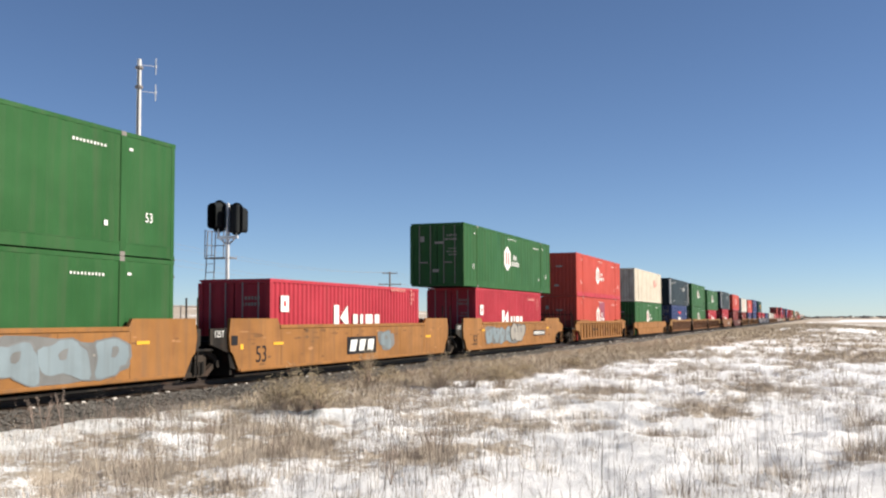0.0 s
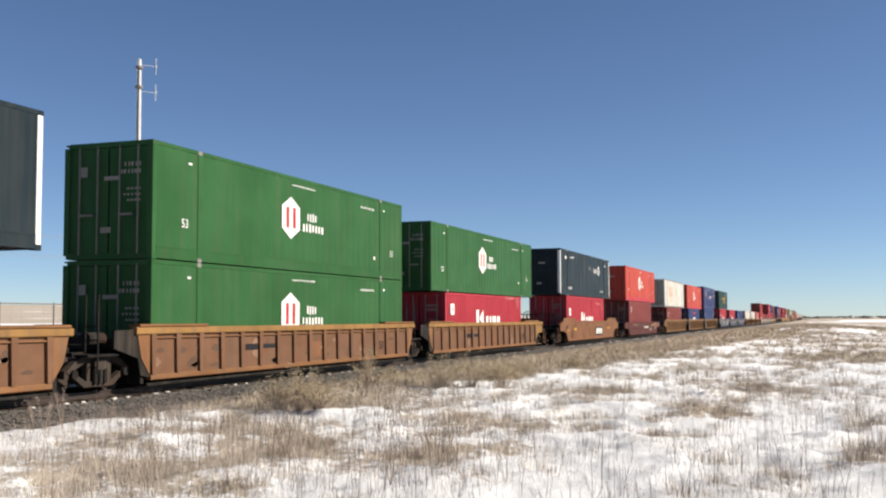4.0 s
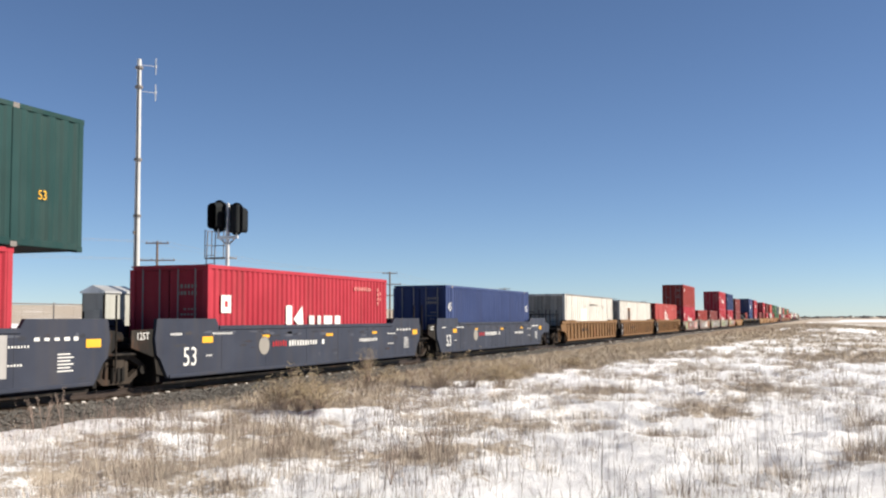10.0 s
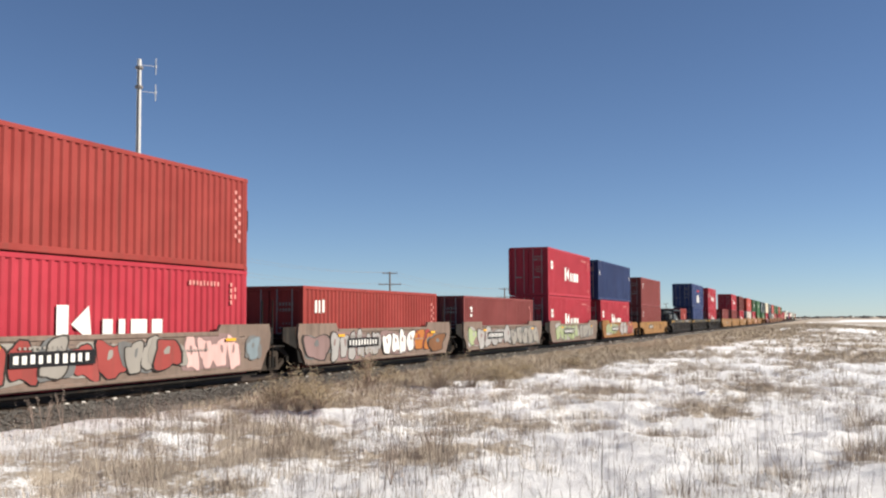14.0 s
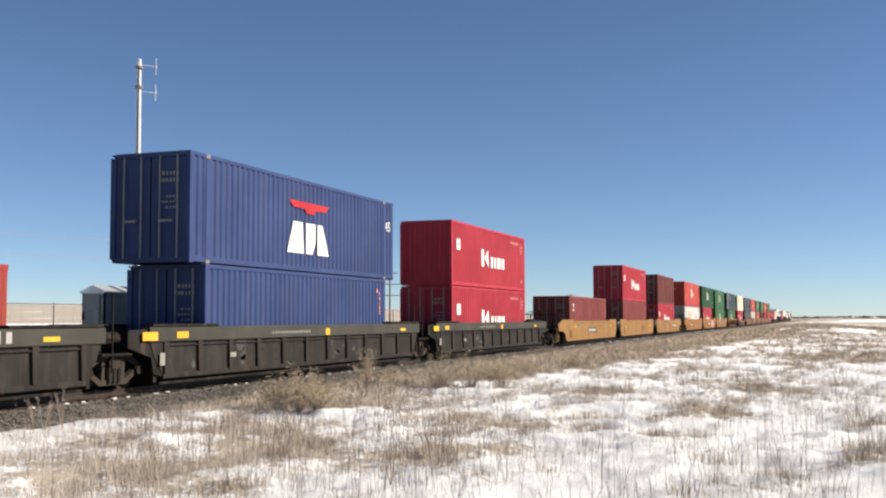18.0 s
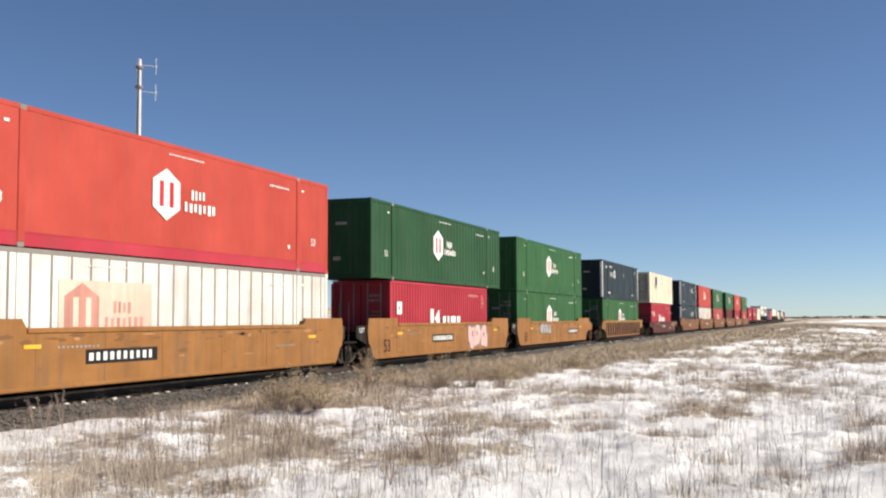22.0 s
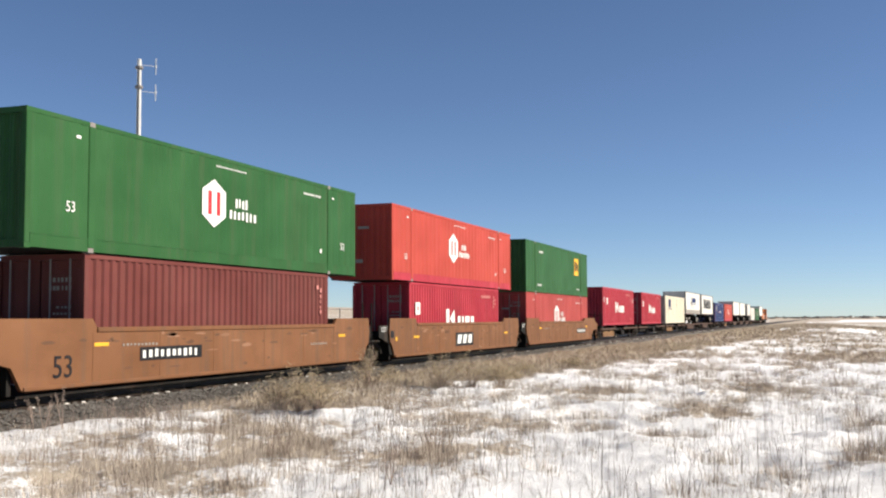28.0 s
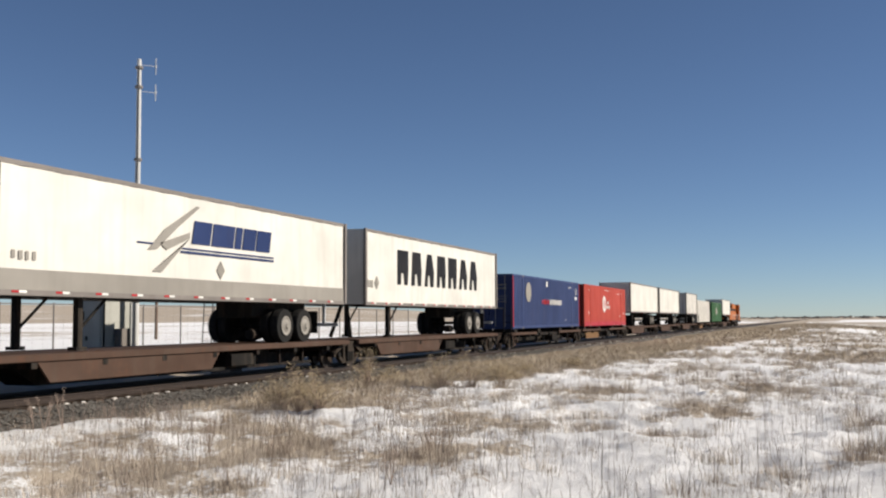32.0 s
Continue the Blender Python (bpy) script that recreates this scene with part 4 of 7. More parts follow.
def ttx_marks(car, half, yo, ztop, black=True, x=-0.1, num=True, lab=True):
    y = -yo - 0.008
    if lab:
        part("name_panel", rects([(x - 1.25, 0.62, x + 1.2, 1.2)], y), MARK_BLACK if black else YELLOW, car, "dark brand panel")
        plates("brand_bar", [[(x - 1.05, 0.72), (x - 0.95, 1.1), (x - 0.4, 1.1), (x - 0.6, 0.72)], [(x - 0.3, 0.72), (x - 0.2, 1.1), (x + 0.3, 1.1), (x + 0.1, 0.72)], [(x + 0.4, 0.72), (x + 0.5, 1.1), (x + 1.0, 1.1), (x + 0.9, 0.72)]], y - 0.006, MARK_WHITE if black else MARK_RED, car, "pale brand shapes")
    if num:
        lettering("size_number", "53", 0.66, MARK_BLACK, car, (-half + 1.2, y - 0.003, 0.8), "black painted number")
    part("number_panel", rects([(-half - 0.42, 1.1, -half - 0.1, 1.36)], y), MARK_BLACK, car)
    bars("reflector", [(-half + 1.9, 1.06, -half + 2.5, 1.14), (half - 2.2, 1.06, half - 1.6, 1.14), (-half + 0.05, 0.98, -half + 0.2, 1.12)], y, MARK_YELLOW, car, "amber reflector strips")


def number_marks(car, half, yo, ztop, x=1.6, num=True, col=None, lift=0.0, panel=True):
    y = -yo - 0.008 - lift
    if panel:
        part("number_panel", rects([(x - 1.3, 0.85, x + 1.3, 1.16)], y), MARK_BLACK, car, "black number panel")
    part("number_line", rects(word(x - 1.2, 0.9, x + 1.2, 1.11, 10, RNG), y - 0.006), MARK_WHITE, car)
    if num:
        lettering("size_number", "53", 0.66, col or MARK_BLACK, car, (-half + 1.2, y - 0.003, 0.8), "painted number")
    part("stencil_line", rects(word(-half + 3.2, 1.2, -half + 4.6, 1.26, 10, RNG) + word(half - 4.0, 1.0, half - 2.8, 1.06, 8, RNG), y), MARK_GREY, car)
    bars("reflector", [(-half + 2.2, 1.22, -half + 2.7, 1.3), (half - 2.0, 1.22, half - 1.5, 1.3)], y, MARK_YELLOW, car)


def lobe(rng, cx, cz, rx, rz, n=22):
    """A soft, lopsided closed outline in x and z."""
    p, q, lean = rng.uniform(0, 6.283), rng.uniform(0, 6.283), rng.uniform(-0.35, 0.35)
    out = []
    for i in range(n):
        a = 2 * math.pi * i / n
        r = 1 + 0.15 * math.sin(2 * a + p) + 0.15 * math.sin(3 * a + q) + 0.08 * math.sin(5 * a + p + q)
        c, d = math.cos(a), math.sin(a)
        x, z = rx * r * math.copysign(abs(c) ** 0.7, c), rz * r * math.copysign(abs(d) ** 0.6, d)
        out.append((cx + x + lean * z * 0.5, cz + z))
    return out


def spray(items):
    """Spray-painted bubble shapes over a faint cloud: (x0, z0, x1, z1, bubbles, paint)."""
    under = {SPRAY_TEAL.name: SPRAY_DULL, SPRAY_GREEN.name: SPRAY_SILVER, SPRAY_RED.name: MARK_GREY, SPRAY_PINK.name: SPRAY_MAUVE, MARK_GREY.name: SPRAY_DULL, SPRAY_SILVER.name: SPRAY_MAUVE, MARK_WHITE.name: SPRAY_MAUVE,
             MARK_YELLOW.name: SPRAY_ORANGE, SPRAY_ORANGE.name: SPRAY_RED}
    edge = {SPRAY_TEAL.name: SPRAY_DULL, SPRAY_PINK.name: SPRAY_MAUVE}

    def put(car, half, yo, ztop):
        rng = random.Random(int(abs(items[0][0]) * 100) + len(items))
        for k, (x0, z0, x1, z1, n, col) in enumerate(items):
            w, cz, rz = (x1 - x0) / n, (z0 + z1) / 2, (z1 - z0) / 2
            y = -yo - 0.008 - 0.016 * (k % 3)
            part("spray_cloud", polys([lobe(rng, (x0 + x1) / 2, cz, (x1 - x0) / 2 + 0.12, rz * 0.92, 24)], y, 0.002), under.get(col.name, SPRAY_DULL), car, "faint spray-painted cloud")
            for i in range(n):
                o = lobe(rng, x0 + (i + 0.5) * w + rng.uniform(-0.06, 0.06) * w, cz + rng.uniform(-0.06, 0.06), w * rng.uniform(0.44, 0.62), rz * rng.uniform(0.85, 1.06))
                mx, mz = sum(p[0] for p in o) / len(o), sum(p[1] for p in o) / len(o)
                t = 0.86 if w > 0.5 else 0.8
                part("spray_outline", polys([o], y - 0.004 - 0.0005 * i, 0.002), edge.get(col.name, CHARCOAL), car, "dark spray-painted outline")
                bub = part("spray_bubble", polys([[(mx + (px - mx) * t, mz + (pz - mz) * (t + 0.06)) for px, pz in o]], y - 0.0075 - 0.0005 * i, 0.002), col, car, "spray-painted bubble shape")
                g = rng.uniform(-0.3, 0.3)
                part("spray_highlight", polys([lobe(rng, mx + g * w * 0.4, mz + rz * 0.25, w * 0.1, rz * 0.26, 8)], y - 0.0115 - 0.0005 * i, 0.001), under.get(col.name, SPRAY_DULL), bub)
    return put


def ribbed_marks(car, half, yo, ztop, sign=True):
    y = -yo - 0.006
    if sign:
        part("black_panel", Shape().plate([(-half - 0.5, 0.5), (-half + 0.42, 0.42), (-half + 0.45, 1.4), (-half - 0.45, 1.4)], -yo - 0.004, -yo + 0.1), MARK_BLACK, car, "black stencil panel")
        lettering("load_mark", "125T", 0.36, MARK_WHITE, car, (-half, y - 0.004, 0.78), "white stencilled load mark")
        part("stencil_line", rects(word(-half - 0.3, 1.2, -half + 0.3, 1.28, 5, RNG) + word(-half - 0.2, 0.52, -half + 0.2, 0.56, 5, RNG), y - 0.004), MARK_WHITE, car)
    n = 17
    p = (2 * half - 0.2) / (n - 1)
    part("stencil_patch", rects([(-half + 0.35 + 4 * p, 0.95, -half + 0.0 + 5 * p, 1.12), (-half + 0.3 + 5 * p, 0.98, -half + 6 * p, 1.1)], -yo + 0.078), MARK_BLACK, car)
    lettering("size_number", "53", 0.4, MARK_BLACK, car, (half - 2.5 * p, -yo + 0.074, 0.85))
    part("data_plate", rects([(-half + 0.3 + 8 * p, 0.62, -half + 9 * p - 0.1, 1.1)], -yo + 0.078), RUSTB, car)


# ---------------------------------------------------------------- flat cars, trailers, locomotive
def spine_car(label, pitch, kind, ends, variant=0):
    car = tagged(new("spine_car"), label, "rail car", "flat cars of the train")
    h = pitch / 2
    part("centre_sill", Shape().plate([(-h + 0.5, 0.82), (-h + 2.2, 0.8), (-h + 3.0, 0.38), (h - 3.0, 0.38), (h - 2.2, 0.8), (h - 0.5, 0.82), (h - 0.5, 1.03), (-h + 0.5, 1.03)], -0.42, 0.42), GRIMY, car)
    for sy in (-1, 1):
        y0, y1 = sorted((sy * 1.32, sy * 1.22))
        if variant == 2:
            part("deck_edge", Shape().box(-h + 0.35, h - 0.35, y0, y1, 0.94, 1.08, 0.015), SPINE, car)
            part("side_sill", Shape().plate([(-h + 2.0, 0.935), (-h + 2.4, 0.5), (-h + 8.6, 0.5), (-h + 9.0, 0.935)], sy * 1.24 - 0.03, sy * 1.24 + 0.03), SPINE, car, "brown lower side plate")
        else:
            part("deck_edge", Shape().box(-h + 0.35, -2.2 - variant, y0, y1, 0.92, 1.06, 0.015), SPINE, car)
            part("deck_edge", Shape().box(1.2 + variant, h - 0.35, y0, y1, 0.92, 1.06, 0.015), SPINE, car)
            part("side_channel", Shape().box(-2.2 - variant, 1.2 + variant, *sorted((sy * 1.2, sy * 1.12)), 0.86, 1.0), GRIMY, car)
        if variant == 0:
            part("side_sill", Shape().plate([(-h + 2.0, 0.86), (-h + 2.3, 0.42), (-h + 6.6, 0.42), (-h + 6.6, 0.86)], sy * 1.12 - 0.03, sy * 1.12 + 0.03), TANB, car, "brown lower side plate")
        part("lower_rail", Shape().box(-h + 6.6, h - 2.6, *sorted((sy * 1.0, sy * 0.92)), 0.42, 0.5), GRIMY, car)
        for i in range(6):
            part("hanger", lambda: Shape().box(-0.04, 0.04, -0.04, 0.04, 0.45, 0.9), GRIMY, car, at=(-h + 6.8 + i * 1.5, sy * 0.98, 0), key="hg")
    for i in range(7):
        part("cross_bearer", lambda: Shape().box(-0.09, 0.09, -1.28, 1.28, 0.8, 0.98, 0.02), GRIMY, car, at=(-h + 1.9 + i * (pitch - 3.8) / 6, 0, 0), key="cb")
    part("deck", Shape().box(-h + 0.4, h - 0.4, *((-0.7, 0.7, 1.0, 1.05) if variant < 2 else (-1.2, 1.2, 1.04, 1.095))), SPINE, car)
    for x in (-h + 1.2, -2.6, 2.6, h - 1.2) if variant < 2 else ():
        part("pedestal", lambda: Shape().box(-0.3, 0.3, -1.3, 1.3, 1.03, 1.235, 0.02), GRIMY, car, at=(x, 0, 0), key="pd")
    part("equipment_box", lambda: Shape().box(-0.6, 0.6, -1.18, -0.7, 0.5, 0.85, 0.03), GRIMY, car, at=(1.6, 0, 0), key="eq")
    part("brake_cylinder", lambda: Shape().rod((-0.35, -0.9, 0.72), (0.35, -0.9, 0.72), 0.17, 10), GRIMY, car, at=(3.6, 0, 0), key="bc")
    truck(car, -h + (1.1 if ends[0] == "C" else 0.0))
    if ends[1] == "C":
        truck(car, h - 1.1)
        coupler(car, h - 0.6, 1)
    if ends[0] == "C":
        coupler(car, -h + 0.6, -1)
        end_gear(car, -h + 0.3, -1, SPINE, kind)
    return car


def road_trailer(L, H, label, colour, skirt, logo):
    """A van trailer standing on its tyres and landing legs."""
    tr = tagged(new("road_trailer"), label, "trailer", "trailers on the flat cars")
    hl, hw, z0 = L / 2, 1.29, 1.22
    pts = profile_side(L - 0.3, 1.22, 0.008, 0.04)
    for sgn in (-1, 1):
        part("side_panel", side_sheet(pts, z0 + skirt, H - 0.1, sgn * (hw - 0.004), -sgn), colour, tr, recalc=False)
        if skirt:
            part("skirt_panel", Shape().box(-hl + 0.1, hl - 0.1, *sorted((sgn * hw, sgn * (hw - 0.03))), z0 + 0.06, z0 + skirt), MARK_GREY, tr, "grey lower side panel")
        part("bottom_rail", Shape().box(-hl, hl, *sorted((sgn * (hw + 0.01), sgn * (hw - 0.06))), z0 - 0.04, z0 + 0.08, 0.01), GREYTRIM, tr)
        part("top_rail", Shape().box(-hl, hl, *sorted((sgn * (hw + 0.008), sgn * (hw - 0.06))), H - 0.12, H, 0.02), GREYTRIM, tr)
    part("roof", Shape().box(-hl + 0.05, hl - 0.05, -hw + 0.04, hw - 0.04, H - 0.05, H - 0.01), GALV, tr)
    part("floor_frame", Shape().box(-hl + 0.05, hl - 0.05, -hw + 0.08, hw - 0.08, z0, z0 + 0.12), GRIMY, tr)
    for sx in (-1, 1):
        part("end_wall", Shape().box(*sorted((sx * hl, sx * (hl - 0.05))), -hw + 0.02, hw - 0.02, z0, H - 0.02), colour if sx < 0 else GREYTRIM, tr)
        for sy in (-1, 1):
            part("corner_post", Shape().box(sx * hl - 0.07, sx * hl + 0.07, sy * hw - 0.05, sy * hw + 0.05, z0, H, 0.015), GREYTRIM, tr)
    for x in (hl - 4.0, hl - 2.75):
        for sy in (-1, 1):
            for d in (1.05, 0.72):
                wh = part("wheel", lambda: Shape().lathe([(0.5, 0), (0.51, 0.06), (0.51, 0.2), (0.5, 0.26), (0.3, 0.26), (0.3, 0)], (0, -0.13, 0), 20), RUBBER, tr, "black trailer tyre", at=(x, sy * d, 0.5), key="ty")
            part("wheel_rim", lambda: Shape().lathe([(0.3, 0.0), (0.29, sy * 0.02), (0.2, sy * 0.0), (0.1, sy * 0.05), (0.08, sy * 0.08)], (0, 0, 0), 16), MARK_GREY, wh, "pale grey wheel rim", at=(0, sy * (1.2 - 0.72), 0), key=("rim", sy))
        part("axle", lambda: Shape().rod((0, -1.1, 0.5), (0, 1.1, 0.5), 0.07, 8), GRIMY, tr, at=(x, 0, 0), key="ax")
    part("bogie_frame", Shape().box(hl - 5.0, hl - 1.6, -0.6, 0.6, 0.75, z0, 0.04), GRIMY, tr)
    for sy in (-1, 1):
        part("mudflap", Shape().box(hl - 2.05, hl - 2.02, sy * 1.0 - 0.28, sy * 1.0 + 0.28, 0.25, 0.95), RUBBER, tr)
        part("landing_leg", Shape().box(-hl + 3.0, -hl + 3.16, sy * 0.85 - 0.07, sy * 0.85 + 0.07, 0.1, z0).box(-hl + 2.9, -hl + 3.26, sy * 0.85 - 0.12, sy * 0.85 + 0.12, 0.02, 0.1), GRIMY, tr)
        part("leg_brace", Shape().rod((-hl + 3.1, sy * 0.85, 0.45), (-hl + 4.1, sy * 0.85, z0), 0.035, 6), GRIMY, tr)
        part("hitch_strut", Shape().rod((-hl + 0.7, sy * 0.4, 0.05), (-hl + 1.0, sy * 0.1, z0), 0.07, 6), GRIMY, tr)
    part("rear_guard", Shape().box(hl - 0.12, hl - 0.02, -1.1, 1.1, 0.45, 0.57).box(hl - 0.1, hl - 0.04, -0.6, -0.5, 0.5, z0).box(hl - 0.1, hl - 0.04, 0.5, 0.6, 0.5, z0), GALV, tr)
    bars("reflector", [(-hl + 0.5 + 1.3 * i, z0 + 0.02, -hl + 0.7 + 1.3 * i, z0 + 0.07) for i in range(int(L / 1.3))], -hw - 0.014, MARK_RED, tr, "red and white reflector strips")
    bars("reflector", [(-hl + 0.71 + 1.3 * i, z0 + 0.02, -hl + 0.93 + 1.3 * i, z0 + 0.07) for i in range(int(L / 1.3))], -hw - 0.014, MARK_WHITE, tr)
    if logo:
        logo(tr, -hw - 0.012)
    return tr


def swift_logo(tr, y):
    for i, w in enumerate((0.85, 1.1, 0.35, 0.7, 0.8)):
        x = -1.2 + (0, 0.92, 2.08, 2.5, 3.25)[i]
        plates("brand_bar", [[(x, 2.62), (x + w, 2.62), (x + w + 0.12, 3.22), (x + 0.12, 3.22)]], y, MARK_BLUE, tr, "heavy slanted dark blue brand shape")
    part("swoosh", polys([[(-3.1, 2.35), (-2.4, 2.9), (-1.0, 3.6), (-0.85, 3.58), (-1.9, 2.95), (-2.7, 2.4)],
                          [(-2.6, 2.55), (-1.3, 2.9), (-1.3, 2.75), (-2.3, 2.4)], [(-1.3, 2.75), (-1.5, 2.6), (-2.9, 1.85), (-2.5, 1.85)]], y - 0.005), MARK_GREY, tr, "grey swoosh")
    part("underline", rects([(-3.5, 2.5, -2.7, 2.54), (-1.7, 2.46, 3.1, 2.5), (-1.7, 2.36, 3.1, 2.42)], y), MARK_BLUE, tr)
    part("diamond", polys([[(0.0, 2.0), (0.2, 2.25), (0.4, 2.0), (0.2, 1.75)]], y), MARK_GREY, tr)
    part("stencil_line", rects(word(-7.6, 1.9, -6.8, 2.1, 4, RNG), y), MARK_GREY, tr)


def roadway_logo(tr, y):
    rs = []
    for i in range(7):
        x, k = -5.0 + i * 1.46, (0.0, 0.12, 0.3, 0.08, 0.0, 0.3, 0.25)[i]
        rs.append([(x, 2.0), (x + k, 3.32), (x + 1.12 - k, 3.32), (x + 1.12, 2.6), (x + 1.05, 2.0), (x + 0.7, 2.0), (x + 0.6, 2.45), (x + 0.4, 2.45), (x + 0.35, 2.0)])
    plates("brand_bar", rs, y, MARK_BLACK, tr, "heavy black brand blocks")
    part("diamond", polys([[(-7.2, 2.0), (-7.0, 2.25), (-6.8, 2.0), (-7.0, 1.75)]], y), MARK_GREY, tr)
    part("stencil_line", rects(word(-7.8, 1.8, -7.3, 2.1, 3, RNG), y), MARK_GREY, tr)


def locomotive():
    lo = tagged(new("diesel_locomotive"), "orange diesel locomotive with black running gear pushing the train", "locomotive")
    part("frame", Shape().box(-10.8, 10.8, -1.5, 1.5, 1.0, 1.35, 0.05), GRIMY, lo)
    part("hood", Shape().box(-9.8, 5.6, -0.95, 0.95, 1.35, 4.3, 0.12), LOCO, lo)
    part("radiator_wing", Shape().box(-9.6, -5.6, -1.4, 1.4, 3.6, 4.4, 0.1), LOCO, lo)
    part("cab", Shape().plate([(5.6, 1.35), (8.2, 1.35), (8.2, 3.2), (7.9, 4.35), (5.6, 4.4)], -1.5, 1.5), LOCO, lo)
    part("nose", Shape().box(8.2, 10.2, -1.0, 1.0, 1.35, 3.1, 0.15), LOCO, lo)
    for sy in (-1, 1):
        part("cab_window", Shape().box(6.1, 7.5, *sorted((sy * 1.5, sy * 1.52)), 3.2, 3.9), MARK_BLACK, lo)
        part("handrail", Shape().rod((-10.6, sy * 1.45, 2.35), (8.0, sy * 1.45, 2.35), 0.03, 6), MARK_WHITE, lo)
        for i in range(7):
            part("stanchion", Shape().rod((-10.6 + i * 2.9, sy * 1.45, 1.35), (-10.6 + i * 2.9, sy * 1.45, 2.35), 0.025, 5), MARK_WHITE, lo)
        part("stripe", Shape().box(-9.6, 5.5, *sorted((sy * 0.95, sy * 0.97)), 3.1, 3.5), MARK_BLACK, lo)
    part("fuel_tank", Shape().box(-3.6, 3.4, -1.4, 1.4, 0.42, 1.0, 0.15), GRIMY, lo)
    part("exhaust", Shape().box(-1.0, 0.4, -0.4, 0.4, 4.3, 4.6, 0.05), GRIMY, lo)
    part("rear_light", Shape().lathe([(0.12, 0), (0.12, 0.05), (0.08, 0.06)], (0, 0, 0), 12), MARK_WHITE, lo, at=(-9.85, -0.2, 3.9))
    for x in (-7.2, -5.6, 5.6, 7.2):
        truck(lo, x)
    coupler(lo, -10.5, -1)
    return lo


# ---------------------------------------------------------------- the train, from the first car in view to the last
def at_place(ob, s, z=0.0, y=TRACK_Y):
    THINGS.append((ob, s, y, z))
    ob.matrix_basis = pose(s, y, z)
    return ob


def k40(up=True, H=2.896):
    return container("corrugated", 12.19, H, KRED, "bright red corrugated steel container with white brand shapes", "door", lambda *a: kline_marks(*a, up))


def k45():
    def m(b, L, W, H):
        kline_marks(b, L, W, H, True)
        size45(b, W)
    return container("corrugated", 13.72, 2.896, KRED, "long bright red corrugated container numbered 45", "panel", m)


def hub53(col, words, end="panel", kind="panel", xoff=0.0):
    return container(kind, 16.15, 2.896, col, words, end, lambda b, L, W, H: hub_marks(b, L, W, H, col, xoff=xoff), end_marks=MARK_GREY)


def orange53(xoff=0.0):
    return hub53(ORANGE, "faded orange-red steel container with a white six-sided badge", "panel", xoff=xoff)


def green53(end="panel", kind="panel"):
    return hub53(GREEN if kind == "panel" else GREEN_DK, "green steel container with a white six-sided badge", end, kind)


def umax53(alt=False):
    return container("panel", 16.15, 2.896, SLATE, "dark slate-blue container with white corner posts", "panel", lambda *a: umax_marks(*a, alt), end_marks=MARK_GREY)


def brown40(col=None, H=2.59, big=True):
    return container("corrugated", 12.19, H, col or BROWN, "oxide-brown corrugated steel container, weathered", "door", lambda *a: plain_marks(*a, big))


def white53(marks, end="panel", words="white ribbed container with dark panel joints, dirty"):
    return container("slatted", 16.15, 2.896, WHITE, words, end, marks)


def apl40():
    return container("corrugated", 12.19, 2.59, BLUE, "blue corrugated container with a red wing emblem", "door", apl_marks)


def blue45(marks=None, H=2.896, col=None):
    def m(b, L, W, H2):
        size45(b, W, (6.3,) if marks else (-6.4, 6.3))
        if marks:
            marks(b, L, W, H2)
    return container("corrugated", 13.72, H, col or BLUE, "long blue corrugated container numbered 45", "door", m)


def load(s, base, *boxes):
    z = base
    for b, h in boxes:
        at_place(b, s, z)
        z += h + 0.006


LBL = {
    "tan": "tan-yellow smooth-sided well car, scuffed and dusty",
    "rib": "tan ribbed-sided well car, rust-stained",
    "yel": "fresh yellow smooth-sided well car",
    "mar": "maroon smooth-sided well car with white stencils",
    "blu": "blue-grey smooth-sided well car",
    "cha": "charcoal ribbed well car with a blue-grey top band",
    "bro": "brown-orange smooth-sided well car, weathered",
    "gra": "grey-brown well car covered in spray paint",
}
HC, STD = 2.896, 2.59
B = 0.35


def car(s, kind, colour, lab, ends, half=8.3, marks=None, low=False, pitch=19.45):
    return at_place(well_car(kind, colour, LBL[lab], half, ends, low, marks=marks, pitch=(pitch, pitch)), s)


def both(*fs):
    def m(*a):
        for f in fs:
            f(*a)
    return m


car(-440.2, "smooth", TAN, "tan", "CA", marks=both(lambda *a: number_marks(*a, x=-3.0), spray([(1.8, 0.52, 6.0, 1.45, 3, SPRAY_TEAL)])))
load(-440.2, B, (green53(), HC), (green53(), HC))
car(-421.0, "smooth", TAN, "tan", "AA", marks=both(ttx_marks, spray([(1.4, 0.7, 2.7, 1.35, 1, SPRAY_TEAL)])))
load(-421.0, B + 0.05, (k40(False, STD), STD))
car(-401.3, "smooth", TAN, "tan", "AC", marks=both(lambda *a: number_marks(*a, x=4.6), spray([(-5.4, 0.6, -1.2, 1.4, 4, SPRAY_TEAL), (-1.3, 0.6, 1.4, 1.55, 2, MARK_GREY)])))
load(-401.3, B, (k40(False), HC), (green53("door"), HC))
car(-377.8, "ribbed", TAN, "rib", "CC", half=7.7, marks=lambda *a: ribbed_marks(*a, sign=False))
low_box = orange53()
part("old_patch", rects([(0.0, 0.6, 1.46, 2.62), (-0.5, 2.1, -0.004, 2.62)], -1.295 - 0.003), paint("faded_violet_patch", (0.19, 0.05, 0.075), 0.55, 0.25), low_box, "faded violet repaint patch")
load(-377.8, B, (low_box, HC), (orange53(), HC))
car(-354.4, "smooth", TAN, "tan", "CC", half=7.6, low=True)
